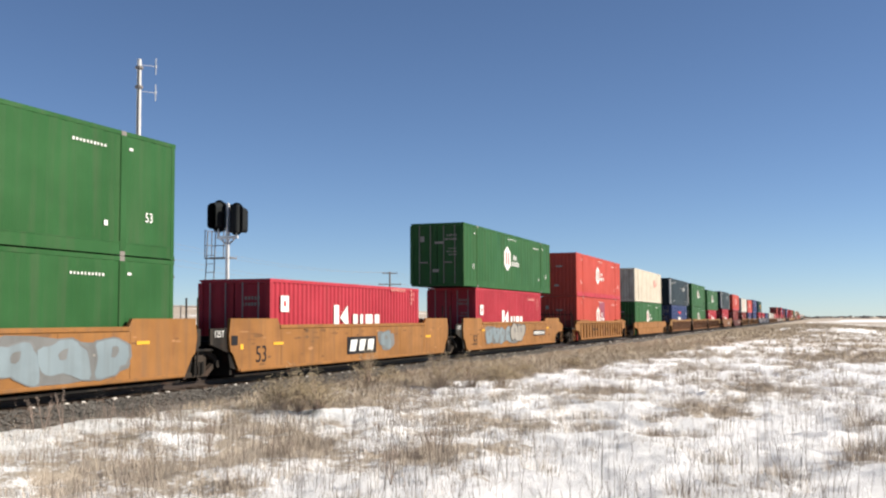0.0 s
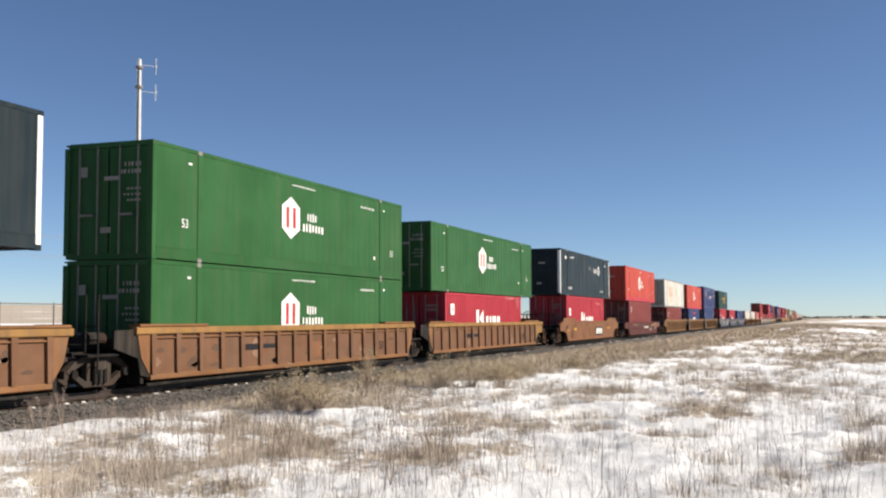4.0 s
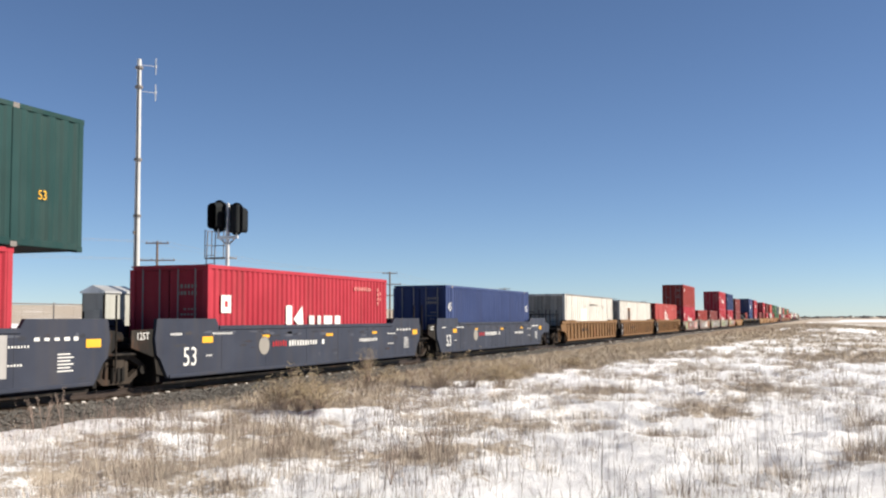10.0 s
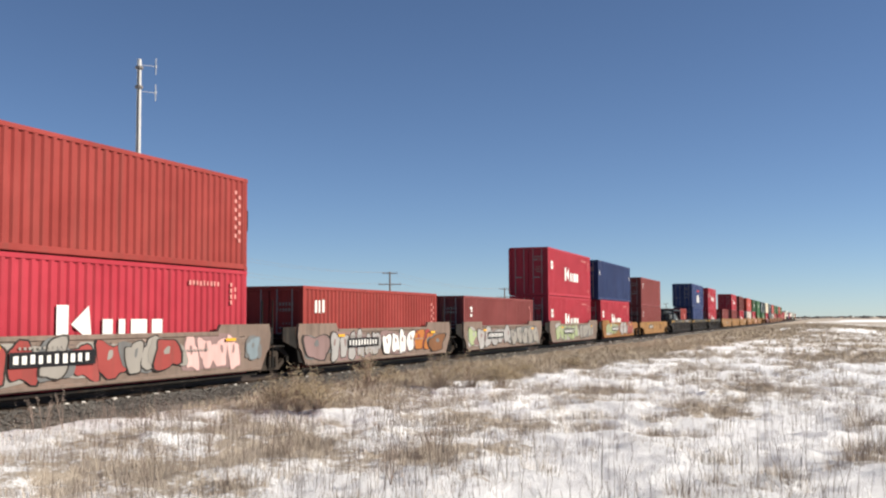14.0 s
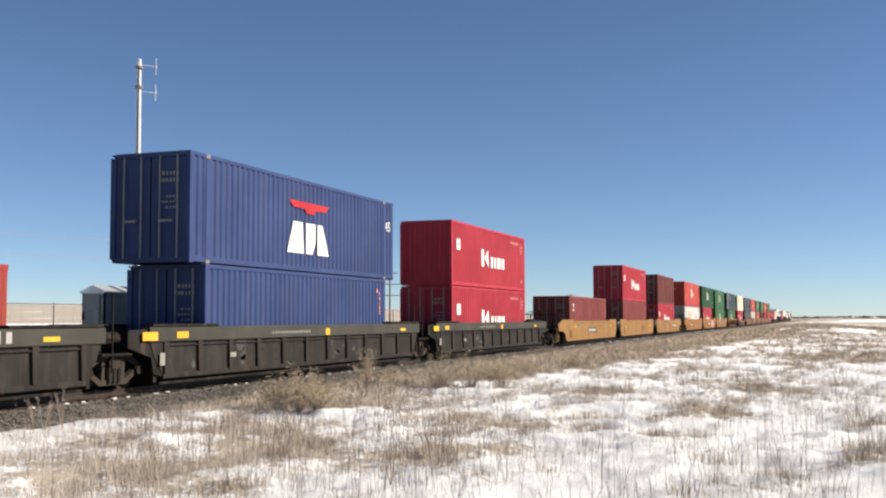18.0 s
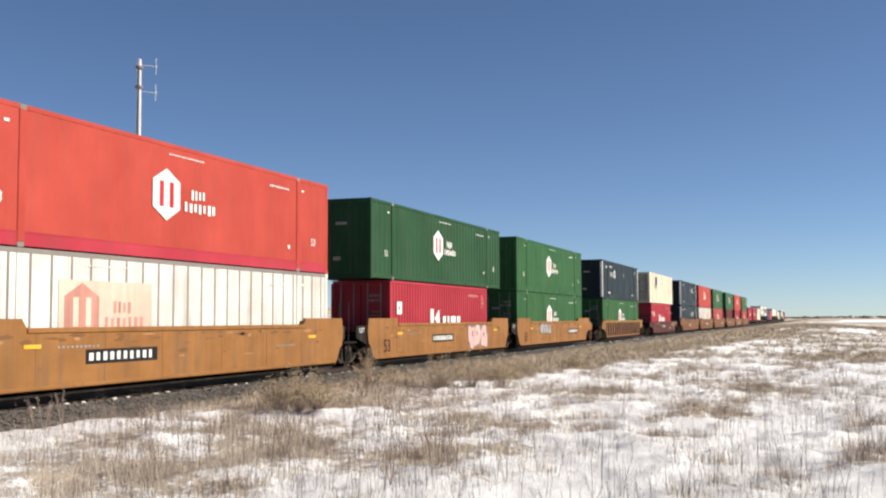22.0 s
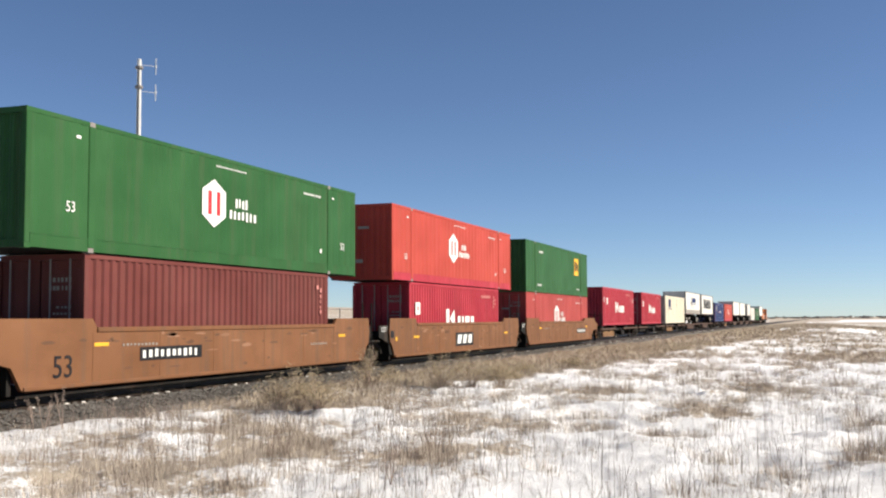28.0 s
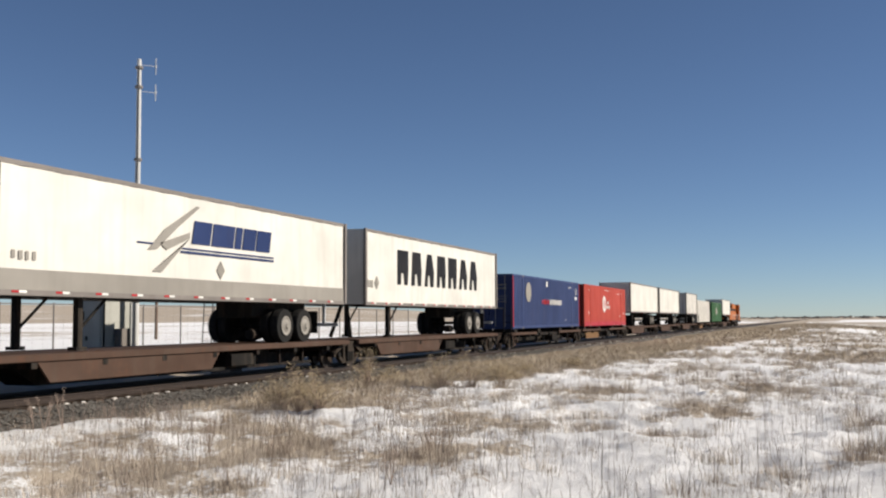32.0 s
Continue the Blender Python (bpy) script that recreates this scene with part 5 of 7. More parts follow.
load(-354.4, B, (green53(), HC),
     (container("ribbed", 16.15, HC, CREAM_DULL, "cream ribbed steel container with rust streaks and a faded badge", "panel",
                lambda b, L, W, H: (part("badge", polys([[(3.1, 1.6), (3.1, 2.1), (3.45, 2.3), (3.8, 2.1), (3.8, 1.6), (3.45, 1.4)]], -W / 2 - 0.012), MARK_PINK, b),
                                    part("brand_line", rects(word(4.1, 1.6, 5.3, 1.95, 5, RNG), -W / 2 - 0.012), MARK_PINK, b))), HC))
car(-331.0, "ribbed", RUSTY, "rib", "CA", marks=lambda *a: ribbed_marks(*a, sign=False))
load(-331.0, B, (blue45(apl_marks, STD + 0.27), STD + 0.27), (umax53(), HC))
car(-311.0, "ribbed", RUSTY, "rib", "AA", marks=lambda *a: ribbed_marks(*a, sign=False))
load(-311.0, B, (green53("door"), HC), (green53("door"), HC))
car(-291.6, "ribbed", RUSTY, "rib", "AC", marks=lambda *a: ribbed_marks(*a, sign=False))
load(-291.6, B, (k40(False, STD), STD), (green53("door"), HC))
car(-267.8, "smooth", RUSTB, "bro", "CC", half=7.7, marks=lambda *a: ttx_marks(*a, x=2.2))
load(-268.45, B, (k40(False), HC), (umax53(), HC))
car(-245.0, "smooth", MAROON, "mar", "CC", half=7.7, low=True, marks=maroon_marks)
load(-245.0, B, (brown40(ROSE, HC), HC), (orange53(), HC))
car(-221.6, "ribbed", TANB, "rib", "CA", marks=lambda *a: ribbed_marks(*a, sign=False))
load(-221.6, B, (brown40(ROSE, STD), STD), (white53(lambda b, L, W, H: ghost_hub(b, L, W, H, -2.85)), HC))
car(-202.0, "ribbed", TANB, "rib", "AA", marks=ribbed_marks)
load(-202.0, B, (apl40(), STD), (hub53(ORANGE, "orange-red steel container with a white six-sided badge", "door"), HC))
car(-182.5, "ribbed", TANB, "rib", "AC", marks=ribbed_marks)
load(-182.5, B, (blue45(None, HC), HC), (container("corrugated", 16.15, HC, BLUE, "long blue container with red corner stripes", "door", stack_marks, end_marks=MARK_GREY), HC))


def stack_car(big):
    def m(c, half, yo, ztop):
        y = -yo - 0.008
        lettering("size_number", "53", 0.66, MARK_WHITE, c, (-half + 0.95, y - 0.003, 0.85), "white painted number")
        part("stencil_line", rects(word(-half + 0.1, 1.40, -half + 0.6, 1.47, 6, RNG) + word(-half + 2.0, 1.40, -half + 3.0, 1.46, 9, RNG) + word(-half + 1.7, 0.85, -half + 2.0, 0.9, 3, RNG) + word(half - 2.8, 1.24, half - 2.0, 1.29, 9, RNG)
                                  + word(half - 2.8, 0.88, half - 2.2, 0.93, 7, RNG) + [(half - 1.2 + 0.0, 0.72 + 0.07 * k, half - 0.7 - 0.1 * (k % 2), 0.745 + 0.07 * k) for k in range(6)] + word(half - 1.9, 1.36, half - 0.4, 1.44, 5, RNG), y), MARK_WHITE, c)
        bars("reflector", [(-half + 1.5, 1.2, -half + 2.0, 1.36), (-half + 4.6, 1.28, -half + 5.0, 1.36), (half - 4.2, 1.28, half - 3.8, 1.36), (0.4, 1.26, 0.9, 1.34), (half - 0.3, 1.2, half + 0.2, 1.38)], y, MARK_YELLOW, c, "amber reflector strips")
        if big:
            part("brand_badge", polys([[(-3.6 + 0.3 * math.cos(a), 1.06 + 0.26 * math.sin(a)) for a in [i * math.pi / 8 for i in range(16)]]], y), MARK_GREY, c, "round grey badge")
            tagged(part("brand_line", rects(word(-3.1, 1.0, -2.2, 1.18, 6, RNG), y), MARK_RED, c), kind="stuff")
            tagged(part("brand_line", rects(word(-2.1, 1.0, -0.2, 1.18, 11, RNG) + [(0.1, 1.02, 0.25, 1.16)] + word(3.0, 1.02, 4.6, 1.14, 11, RNG), y), MARK_WHITE, c), kind="stuff")
    return m


def spray_letters(c, half, yo, ztop):
    rs = []
    for k, x0 in enumerate((-4.7, 2.0)):
        for i in range(4):
            x = x0 + i * 0.98
            rs += [(x, 0.62 + 0.06 * (i % 2), x + 0.26, 1.55 - 0.1 * (k + i) % 0.2), (x + 0.42, 0.66, x + 0.7, 1.5 - 0.12 * (i % 3))]
    part("spray_paint", rects(rs, -yo - 0.014), SPRAY_SILVER, c, "silver spray-painted bars")


car(-159.15, "smooth", BLUEGREY, "blu", "CA", marks=both(stack_car(False), spray_letters))
load(-159.15, B, (k40(False), HC), (container("ribbed", 16.15, HC, TEAL, "dark teal ribbed container with amber brand shapes", "panel", csx_gold, end_marks=MARK_YELLOW), HC))
car(-139.8, "smooth", BLUEGREY, "blu", "AA", marks=stack_car(True))
load(-139.8, B, (k40(False), HC))
car(-120.2, "smooth", BLUEGREY, "blu", "AC", marks=stack_car(True))
load(-120.2, B, (blue45(None, HC), HC))
car(-96.7, "ribbed", TANB, "rib", "CA", marks=lambda *a: ribbed_marks(*a, sign=False))
load(-96.7, B + 0.1, (white53(lambda b, L, W, H: (part("pale_patch", rects([(-3.4, 0.4, -1.4, 2.0)], -W / 2 - 0.006), WHITE_CLEAN, b, "clean repaint patch"),
                                            part("stencil_line", rects(word(-0.5, 2.2, 2.4, 2.36, 12, RNG) + [(4.0, 2.0, 4.3, 2.3)], -W / 2 - 0.006), MARK_GREY, b))), HC))
car(-77.3, "ribbed", TANB, "rib", "AA", marks=ribbed_marks)
load(-77.3, B, (white53(lambda b, L, W, H: emp_marks(b, L, W, H, -3.9, 1.75, RUSTB)), HC))
car(-57.85, "ribbed", TANB, "rib", "AC", marks=ribbed_marks)
load(-57.85, B, (hub53(BOXRED, "red steel container with a white badge and dark doors", "door"), HC))

G5 = 0.25
GK = [
    [(-6.5, 0.55, -4.5, 1.36, 3, SPRAY_GREEN), (-4.5, 0.5, -2.6, 1.36, 2, SPRAY_RED), (-2.6, 0.55, -1.6, 1.36, 1, MARK_GREY), (-1.6, 0.5, 0.2, 1.36, 2, SPRAY_RED), (0.2, 0.55, 1.4, 1.36, 2, MARK_GREY), (1.2, 0.6, 2.4, 1.36, 1, SPRAY_RED), (2.6, 0.5, 5.2, 1.36, 4, SPRAY_PINK), (5.6, 0.7, 6.3, 1.3, 1, SPRAY_TEAL)],
    [(-6.4, 0.5, -4.9, 1.36, 1, SPRAY_MAUVE), (-4.8, 0.45, -0.7, 1.36, 6, SPRAY_SILVER), (-0.5, 0.55, 2.6, 1.36, 4, MARK_WHITE), (2.7, 0.55, 5.0, 1.36, 2, SPRAY_ORANGE), (4.3, 0.55, 6.2, 1.2, 1, RUSTB)],
    [(-6.4, 0.5, -5.0, 1.36, 1, SPRAY_GREEN), (-5.0, 0.5, 0.4, 1.36, 5, SPRAY_SILVER), (0.4, 0.5, 6.0, 1.36, 5, MARK_GREY)],
    [(-5.4, 0.5, 0.5, 1.45, 6, SPRAY_GREEN), (1.0, 0.6, 5.4, 1.4, 5, MARK_GREY)],
    [(-5.6, 0.6, -1.0, 1.4, 5, SPRAY_GREEN), (0.0, 0.55, 3.0, 1.4, 2, SPRAY_SILVER), (3.2, 0.6, 5.8, 1.5, 2, SPRAY_RED), (4.0, 0.8, 5.0, 1.2, 1, MARK_YELLOW)],
]


def small_num(x):
    return lambda *a: number_marks(*a, x=x, num=False, lift=0.056)


for i, (s, e) in enumerate(((-36.55, "CA"), (-20.9, "AA"), (-5.1, "AA"), (10.8, "AA"), (26.7, "AC"))):
    car(s, "smooth", GRAFWALL if i < 4 else TAN, "gra", e, half=6.45, low=True, marks=both(spray(GK[i]), small_num(-2.2)), pitch=15.8)


def cai40():
    return container("corrugated", 12.19, STD, CAI, "faded red corrugated lease container", "door", cai_marks)


load(-36.55, G5, (k40(False), HC), (cai40(), STD))
load(-20.9, G5, (cai40(), STD))
load(-5.1, G5, (brown40(ROSE, STD), STD))
load(10.8, G5, (k40(False), HC), (k40(), HC))
load(26.7, G5, (k40(False), HC), (blue45(None, HC, BLUE_DK), HC))
car(45.55, "smooth", YELLOW, "yel", "CC", half=6.45, low=True, marks=lambda *a: (number_marks(*a, x=-2.5, num=False), bars("brand_bar", [(2.9, 0.75, 3.2, 1.17), (3.4, 0.75, 3.7, 1.17), (3.9, 0.75, 4.25, 1.17)], -1.51, RUSTB, a[0], "brown brand shape")))
load(45.55, 0.3, (brown40(ROSE, STD), STD), (brown40(ROSE, STD), STD))


def band_marks(c, half, yo, ztop):
    y = -yo - 0.006
    part("stencil_line", rects(word(-3.0, 1.38, -0.5, 1.46, 14, RNG) + [(-half - 0.2, 0.7, -half, 1.0), (-half + 3.0, 0.8, -half + 3.3, 0.92)], y), MARK_GREY, c)
    bars("reflector", [(-half - 0.9, 1.3, -half - 0.3, 1.5), (-half + 0.5, 1.34, -half + 1.0, 1.5), (half - 1.4, 1.35, half - 0.9, 1.45), (0.5, 1.3, 0.8, 1.5)], y, MARK_YELLOW, c, "amber reflector strips")


def silver_words(c, half, yo, ztop):
    part("spray_paint", rects(word(3.0, 1.3, 6.2, 1.6, 9, RNG), -yo - 0.01), SPRAY_SILVER, c, "silver spray-painted bars")


car(67.3, "banded", CHARCOAL, "cha", "CA", marks=both(band_marks, silver_words))
load(64.15, B - 0.05, (tank_container("grey tank container in an open dark steel frame"), 2.44))
load(70.45, B - 0.05, (container("corrugated", 6.06, STD, CAI, "short brick-red corrugated container", "door", lambda b, L, W, H: part("pale_patch", rects([(0.9, 1.4, 1.4, 2.0)], -W / 2 - 0.006), MARK_PINK, b)), STD))
car(86.75, "banded", CHARCOAL, "cha", "AA", marks=band_marks)
load(86.75, B, (container("corrugated", 12.19, HC, BLUE, "plain blue corrugated container, lightly scuffed", "door", lambda *a: plain_marks(*a, False)), HC), (blue45(apl_marks), HC))
car(106.5, "banded", CHARCOAL, "cha", "AC", marks=band_marks)
load(106.5, B, (k40(False), HC), (container("corrugated", 12.19, HC, KRED, "bright red corrugated container with white brand shapes", "panel", lambda *a: kline_marks(*a, True)), HC))
car(129.65, "smooth", YELLOW, "yel", "CA", marks=lambda *a: number_marks(*a, x=-0.4))
load(129.65, B, (brown40(ROSE, HC), HC))
car(149.05, "smooth", YELLOW, "yel", "AA", marks=lambda *a: (ttx_marks(*a, black=False, x=3.0, lab=False), bars("brand_bar", [(1.8, 0.7, 2.2, 1.22), (2.6, 0.7, 3.0, 1.22), (3.35, 0.7, 3.8, 1.22)], -1.51, RUSTB, a[0], "brown brand shape")))
load(149.3, B, (brown40(ROSE, HC, False), HC), (k40(), HC))
car(168.85, "smooth", YELLOW, "yel", "AC", marks=lambda *a: number_marks(*a, x=4.5))
load(169.25, B, (k40(False), HC), (brown40(BROWN, HC, False), HC))
car(192.75, "smooth", TAN, "tan", "CA", marks=lambda *a: number_marks(*a, x=-2.9))
load(192.75, B, (white53(lambda b, L, W, H: ghost_hub(b, L, W, H, -3.1)), HC), (orange53(), HC))
car(212.45, "smooth", TAN, "tan", "AA", marks=both(lambda *a: number_marks(*a, x=-1.0), spray([(2.3, 0.5, 5.2, 1.5, 3, SPRAY_PINK)])))
load(212.45, B, (k40(False), HC), (green53("panel", "ribbed"), HC))
car(231.8, "smooth", TAN, "tan", "AC", marks=both(lambda *a: number_marks(*a, x=4.4), spray([(-4.0, 0.9, -1.6, 1.5, 4, SPRAY_SILVER)])))
load(231.8, B, (green53("door"), HC), (green53(), HC))
car(255.3, "ribbed", RUSTY, "rib", "CC", half=7.7, marks=lambda *a: ribbed_marks(*a, sign=False))
load(255.3, B, (green53("door"), HC), (umax53(True), HC))
car(278.7, "smooth", MAROON, "mar", "CC", half=7.7, low=True, marks=lambda *a: maroon_marks(*a, x=-1.0))
load(278.4, B, (k45(), HC), (container("ribbed", 16.15, HC, CREAM, "cream container with dark blue brand shapes", "door", lambda *a: csx_blue(*a, 0.0, False), end_marks=MARK_BLUE), HC))
car(301.95, "smooth", RUSTB, "bro", "CA", marks=lambda *a: number_marks(*a, x=-1.0))
load(301.95, B, (umax53(), HC), (umax53(), HC))
car(321.4, "smooth", RUSTB, "bro", "AA", marks=lambda *a: number_marks(*a, x=0.0))
load(321.4, B, (white53(lambda b, L, W, H: ghost_hub(b, L, W, H, 3.5)), HC), (orange53(), HC))
car(341.3, "smooth", RUSTB, "bro", "AC", marks=lambda *a: number_marks(*a, x=4.0))
load(341.3, B, (hub53(BOXRED, "orange-red steel container with a white badge", "panel"), HC), (green53(), HC))
car(364.05, "smooth", RUSTB, "bro", "CA", marks=lambda *a: number_marks(*a, x=-3.15))
load(364.05, B, (brown40(BROWN, HC, False), HC), (green53(), HC))
car(383.55, "smooth", RUSTB, "bro", "AA", marks=lambda *a: ttx_marks(*a, num=False))
load(383.55, B, (k40(False), HC), (orange53(), HC))
car(402.8, "smooth", RUSTB, "bro", "AC", marks=lambda *a: number_marks(*a, x=5.0, num=False))
load(402.8, B, (hub53(BOXRED, "orange-red steel container with a white badge", "door"), HC),
     (container("panel", 16.15, HC, GREEN, "green steel container with an amber square emblem", "panel", emp_marks, end_marks=MARK_YELLOW), HC))

FLAT = [(423.65, "CA", 0), (441.0, "AA", 1), (458.3, "AA", 0), (475.7, "AA", 2), (493.3, "AC", 2), (512.6, "CA", 1), (530.0, "AA", 0), (548.2, "AA", 2), (566.0, "AA", 2), (584.0, "AC", 2), (602.6, "CA", 0), (620.6, "AA", 1), (638.4, "AC", 2)]
for s, e, v in FLAT:
    at_place(spine_car("grimy brown flat car with dark running gear", 17.5, "spine", e, v), s)
D = 1.24
load(423.65, D, (k45(), HC))
load(441.0, D, (k40(), HC))
load(458.2, D, (container("ribbed", 16.15, HC, CREAM, "cream ribbed container with dark blue brand shapes", "panel", csx_blue, end_marks=MARK_BLUE), HC))
at_place(road_trailer(16.15, 3.9, "white road trailer with slanted blue brand shapes and grey skirt", WHITE_CLEAN, 0.5, swift_logo), 475.7, 0.9 + 0.2)
at_place(road_trailer(16.0, 3.9, "white road trailer with heavy black brand shapes", WHITE_CLEAN, 0.0, roadway_logo), 493.5, 0.9 + 0.2)
load(512.6, D, (container("corrugated", 16.15, HC, BLUE, "long blue container with a round badge", "door", stack_marks), HC))
load(530.4, D, (hub53(ORANGE, "orange-red container with a white six-sided badge", "door"), HC))
at_place(road_trailer(16.0, 3.75, "plain white box road trailer", WHITE_CLEAN, 0.0, None), 549.0, 1.1)
at_place(road_trailer(15.6, 3.75, "plain white box road trailer", WHITE_CLEAN, 0.0, None), 566.0, 1.1)
at_place(road_trailer(11.4, 3.75, "short off-white road trailer", WHITE, 0.0, None), 586.5, 1.1)
load(601.0, D, (container("ribbed", 16.15, HC, WHITE, "off-white ribbed steel container, dusty", "panel", lambda *a: plain_marks(*a, False)), HC))
load(620.6, D, (hub53(GREEN, "green container with a white six-sided badge", "door"), HC))
at_place(road_trailer(15.8, 3.75, "plain white box road trailer", WHITE_CLEAN, 0.0, None), 638.5, 1.1)
at_place(locomotive(), 659.6)


# ---------------------------------------------------------------- ground
def spread(lo, a, b, hi, step, grow):
    """Even steps from a to b, then growing ones out to lo and hi."""
    out = list(np.arange(a, b, step))
    d, x = step, b
    while x < hi:
        out.append(x)
        d *= grow
        x += d
    out.append(hi)
    d, x, left = step, a, []
    while True:
        d *= grow
        x -= d
        if x < lo:
            break
        left.append(x)
    return [lo] + left[::-1] + out


def nz(x, y, s, seed=0.0):
    return noise.noise((x * s + seed, y * s - seed, seed * 1.7))


def smooth(a, b, t):
    t = min(1.0, max(0.0, (t - a) / (b - a)))
    return t * t * (3 - 2 * t)


def ground_z(x, y):
    d = abs(y - TRACK_Y)
    bed = 1 - smooth(2.1, 3.3, d)
    near = 1 - smooth(60, 200, math.hypot(x, y))
    z = -0.10 + 0.10 * nz(x, y, 0.16, 3.1) + (0.10 * nz(x, y, 0.55, 7.7) + 0.05 * nz(x, y, 1.5, 1.3) + 0.04 * nz(x, y, 3.1, 5.0) + (0.03 * nz(x, y, 6.0, 6.0) if x < 60 else 0.0)) * near
    if x < 60 and d > 3:
        crust = smooth(0.05, 0.35, nz(x * 0.7, y, 0.85, 14.0)) * 0.07 + 0.05 * abs(nz(x * 0.8, y, 2.3, 19.0)) + 0.035 * nz(x, y, 4.6, 23.0)
        z += crust * smooth(3.0, 4.2, d)
    z += 0.35 * nz(x, y, 0.012, 9.0) * (1 - near) * smooth(3, 30, d)
    if 40 < x < 420 and -60 < y < 14:
        rise = 0.75 * math.exp(-((x - 185) / 70) ** 2 - ((y - 1.5) / 9) ** 2) + 0.55 * math.exp(-((x - 128) / 16) ** 2 - ((y + 2.0) / 4.5) ** 2)
        z += rise * (1 + 0.35 * nz(x * 0.5, y, 0.16, 41.0)) * smooth(3, 8, d)
    z = z * (1 - bed) - 0.42 * bed
    far = math.hypot(x, y)
    if y > 60 and far > 500:
        z += (27 + 6 * nz(x, y, 0.0016, 2.0) + 3 * nz(x, y, 0.006, 4.0)) * smooth(900, 1900, far) * smooth(0.16, 0.5, y / far)
    z += (2.2 + 1.6 * nz(x, y, 0.004, 12.0)) * smooth(1500, 2100, far)
    if far > 900:
        z += 1.5 * nz(x, y, 0.003, 8.0) * smooth(900, 1600, far)
    return z


# open drifts (+) and bare, weedy ground (-): x, y, half widths, amount
PATCHES = [(13.6, 7.3, 0.9, 0.7, -0.40), (14.2, 5.2, 1.1, 0.9, -0.42), (15.2, 4.1, 0.9, 0.6, -0.35), (16.6, 2.5, 0.7, 0.4, -0.35), (27.0, 5.2, 1.8, 0.9, -0.40), (38.6, 8.3, 2.5, 0.9, -0.38),
           (21.5, 1.9, 2.0, 1.0, -0.38), (29.0, 1.6, 2.5, 1.0, -0.35), (15.0, -0.5, 1.5, 0.5, -0.40), (20.0, -0.9, 2.0, 0.7, -0.30), (52.0, -1.5, 7.0, 3.0, -0.18), (60.0, 3.0, 9.0, 2.5, -0.15),
           (17.5, 0.6, 2.5, 0.55, 0.22), (13.5, 2.6, 2.2, 1.0, 0.20), (44.0, -0.5, 3.0, 0.6, 0.60), (17.0, 11.9, 2.0, 0.6, 0.45), (28.0, 8.6, 3.0, 0.9, 0.35), (128.0, -3.6, 9.0, 2.0, 0.16), (11.5, 8.2, 3.2, 2.8, -0.24), (15.5, 9.0, 2.6, 2.0, -0.20), (19.5, 6.4, 2.6, 1.6, -0.16)]


def snow_at(x, y):
    """Snow cover, 0 to about 1."""
    s = 0.68 + 0.30 * nz(x, y * 1.6, 0.35, 11.0) + 0.22 * nz(x, y * 1.3, 1.1, 4.0) + 0.16 * nz(x, y, 0.09, 21.0)
    edge = float(np.interp(x, (14, 18, 20, 28, 48, 100), (11.7, 10.6, 9.3, 9.0, 7.7, 5.0)))
    verge = smooth(edge - 0.6, edge + 0.7, y + 0.9 * nz(x, y, 0.3, 2.2)) * (1 - smooth(20, 24, y)) * (0.10 + 0.90 * smooth(16.5, 22, x))
    s -= 0.46 * verge
    s -= (0.20 + 0.30 * nz(x * 0.5, y, 0.12, 31.0)) * smooth(26, 60, x) * (1 - smooth(380, 440, x)) * (1 - smooth(22, 40, y))
    s -= (0.25 + 0.4 * nz(x * 0.25, y, 0.045, 17.0)) * smooth(60, 120, x) * (1 - smooth(400, 500, x))
    s -= 0.45 * smooth(18.0, 18.6, y) * (1 - smooth(24.5, 30.0, y)) * (1 - smooth(90, 160, x))
    if x < 160:
        for px, py, rx, ry, amount in PATCHES:
            if abs(x - px) < 2.5 * rx and abs(y - py) < 2.5 * ry:
                s += amount * math.exp(-((x - px) / rx) ** 2 - ((y - py) / ry) ** 2)
    s += 0.12 * smooth(26, 40, y)
    s += 0.12 * (1 - smooth(0.5, 5.5, y)) * (1 - smooth(15, 34, x))
    far = math.hypot(x, y)
    if far > 300:
        field = smooth(430, 540, far + 60 * nz(x, y, 0.01, 3.0)) * (1 - smooth(800, 1000, far))
        white = max(smooth(-0.008, -0.035, y / far), smooth(0.1, 0.2, y / far))
        s += 0.42 * field * (2 * white - 1)
    # far left hills: snow thinned so the mixed colour stands in for haze
    s -= 0.60 * smooth(600, 900, far) * smooth(0.15, 0.3, y / far) if far > 700 else 0.0
    s -= 0.95 * (1 - smooth(0.1, 0.25, y / far)) * smooth(800, 1050, far) if far > 700 else 0.0
    return s


def ground():
    xs = spread(-2500, 8.0, 30.0, 4200, 0.10, 1.03)
    ys = spread(-2500, -2.0, 13.9, 3600, 0.11, 1.07)
    nx, ny = len(xs), len(ys)
    v = [(x, y, ground_z(x, y)) for y in ys for x in xs]
    f = [(j * nx + i, j * nx + i + 1, (j + 1) * nx + i + 1, (j + 1) * nx + i) for j in range(ny - 1) for i in range(nx - 1)]
    me = bpy.data.meshes.new("ground")
    me.from_pydata(v, [], f)
    at = me.attributes.new("snow", "FLOAT", "POINT")
    at.data.foreach_set("value", [snow_at(p[0], p[1]) for p in v])
    me.polygons.foreach_set("use_smooth", [True] * len(f))
    me.materials.append(GROUND)
    tagged(new("ground", me), "flat prairie with patchy snow over dry grass", "ground", kind="structure")


ground()


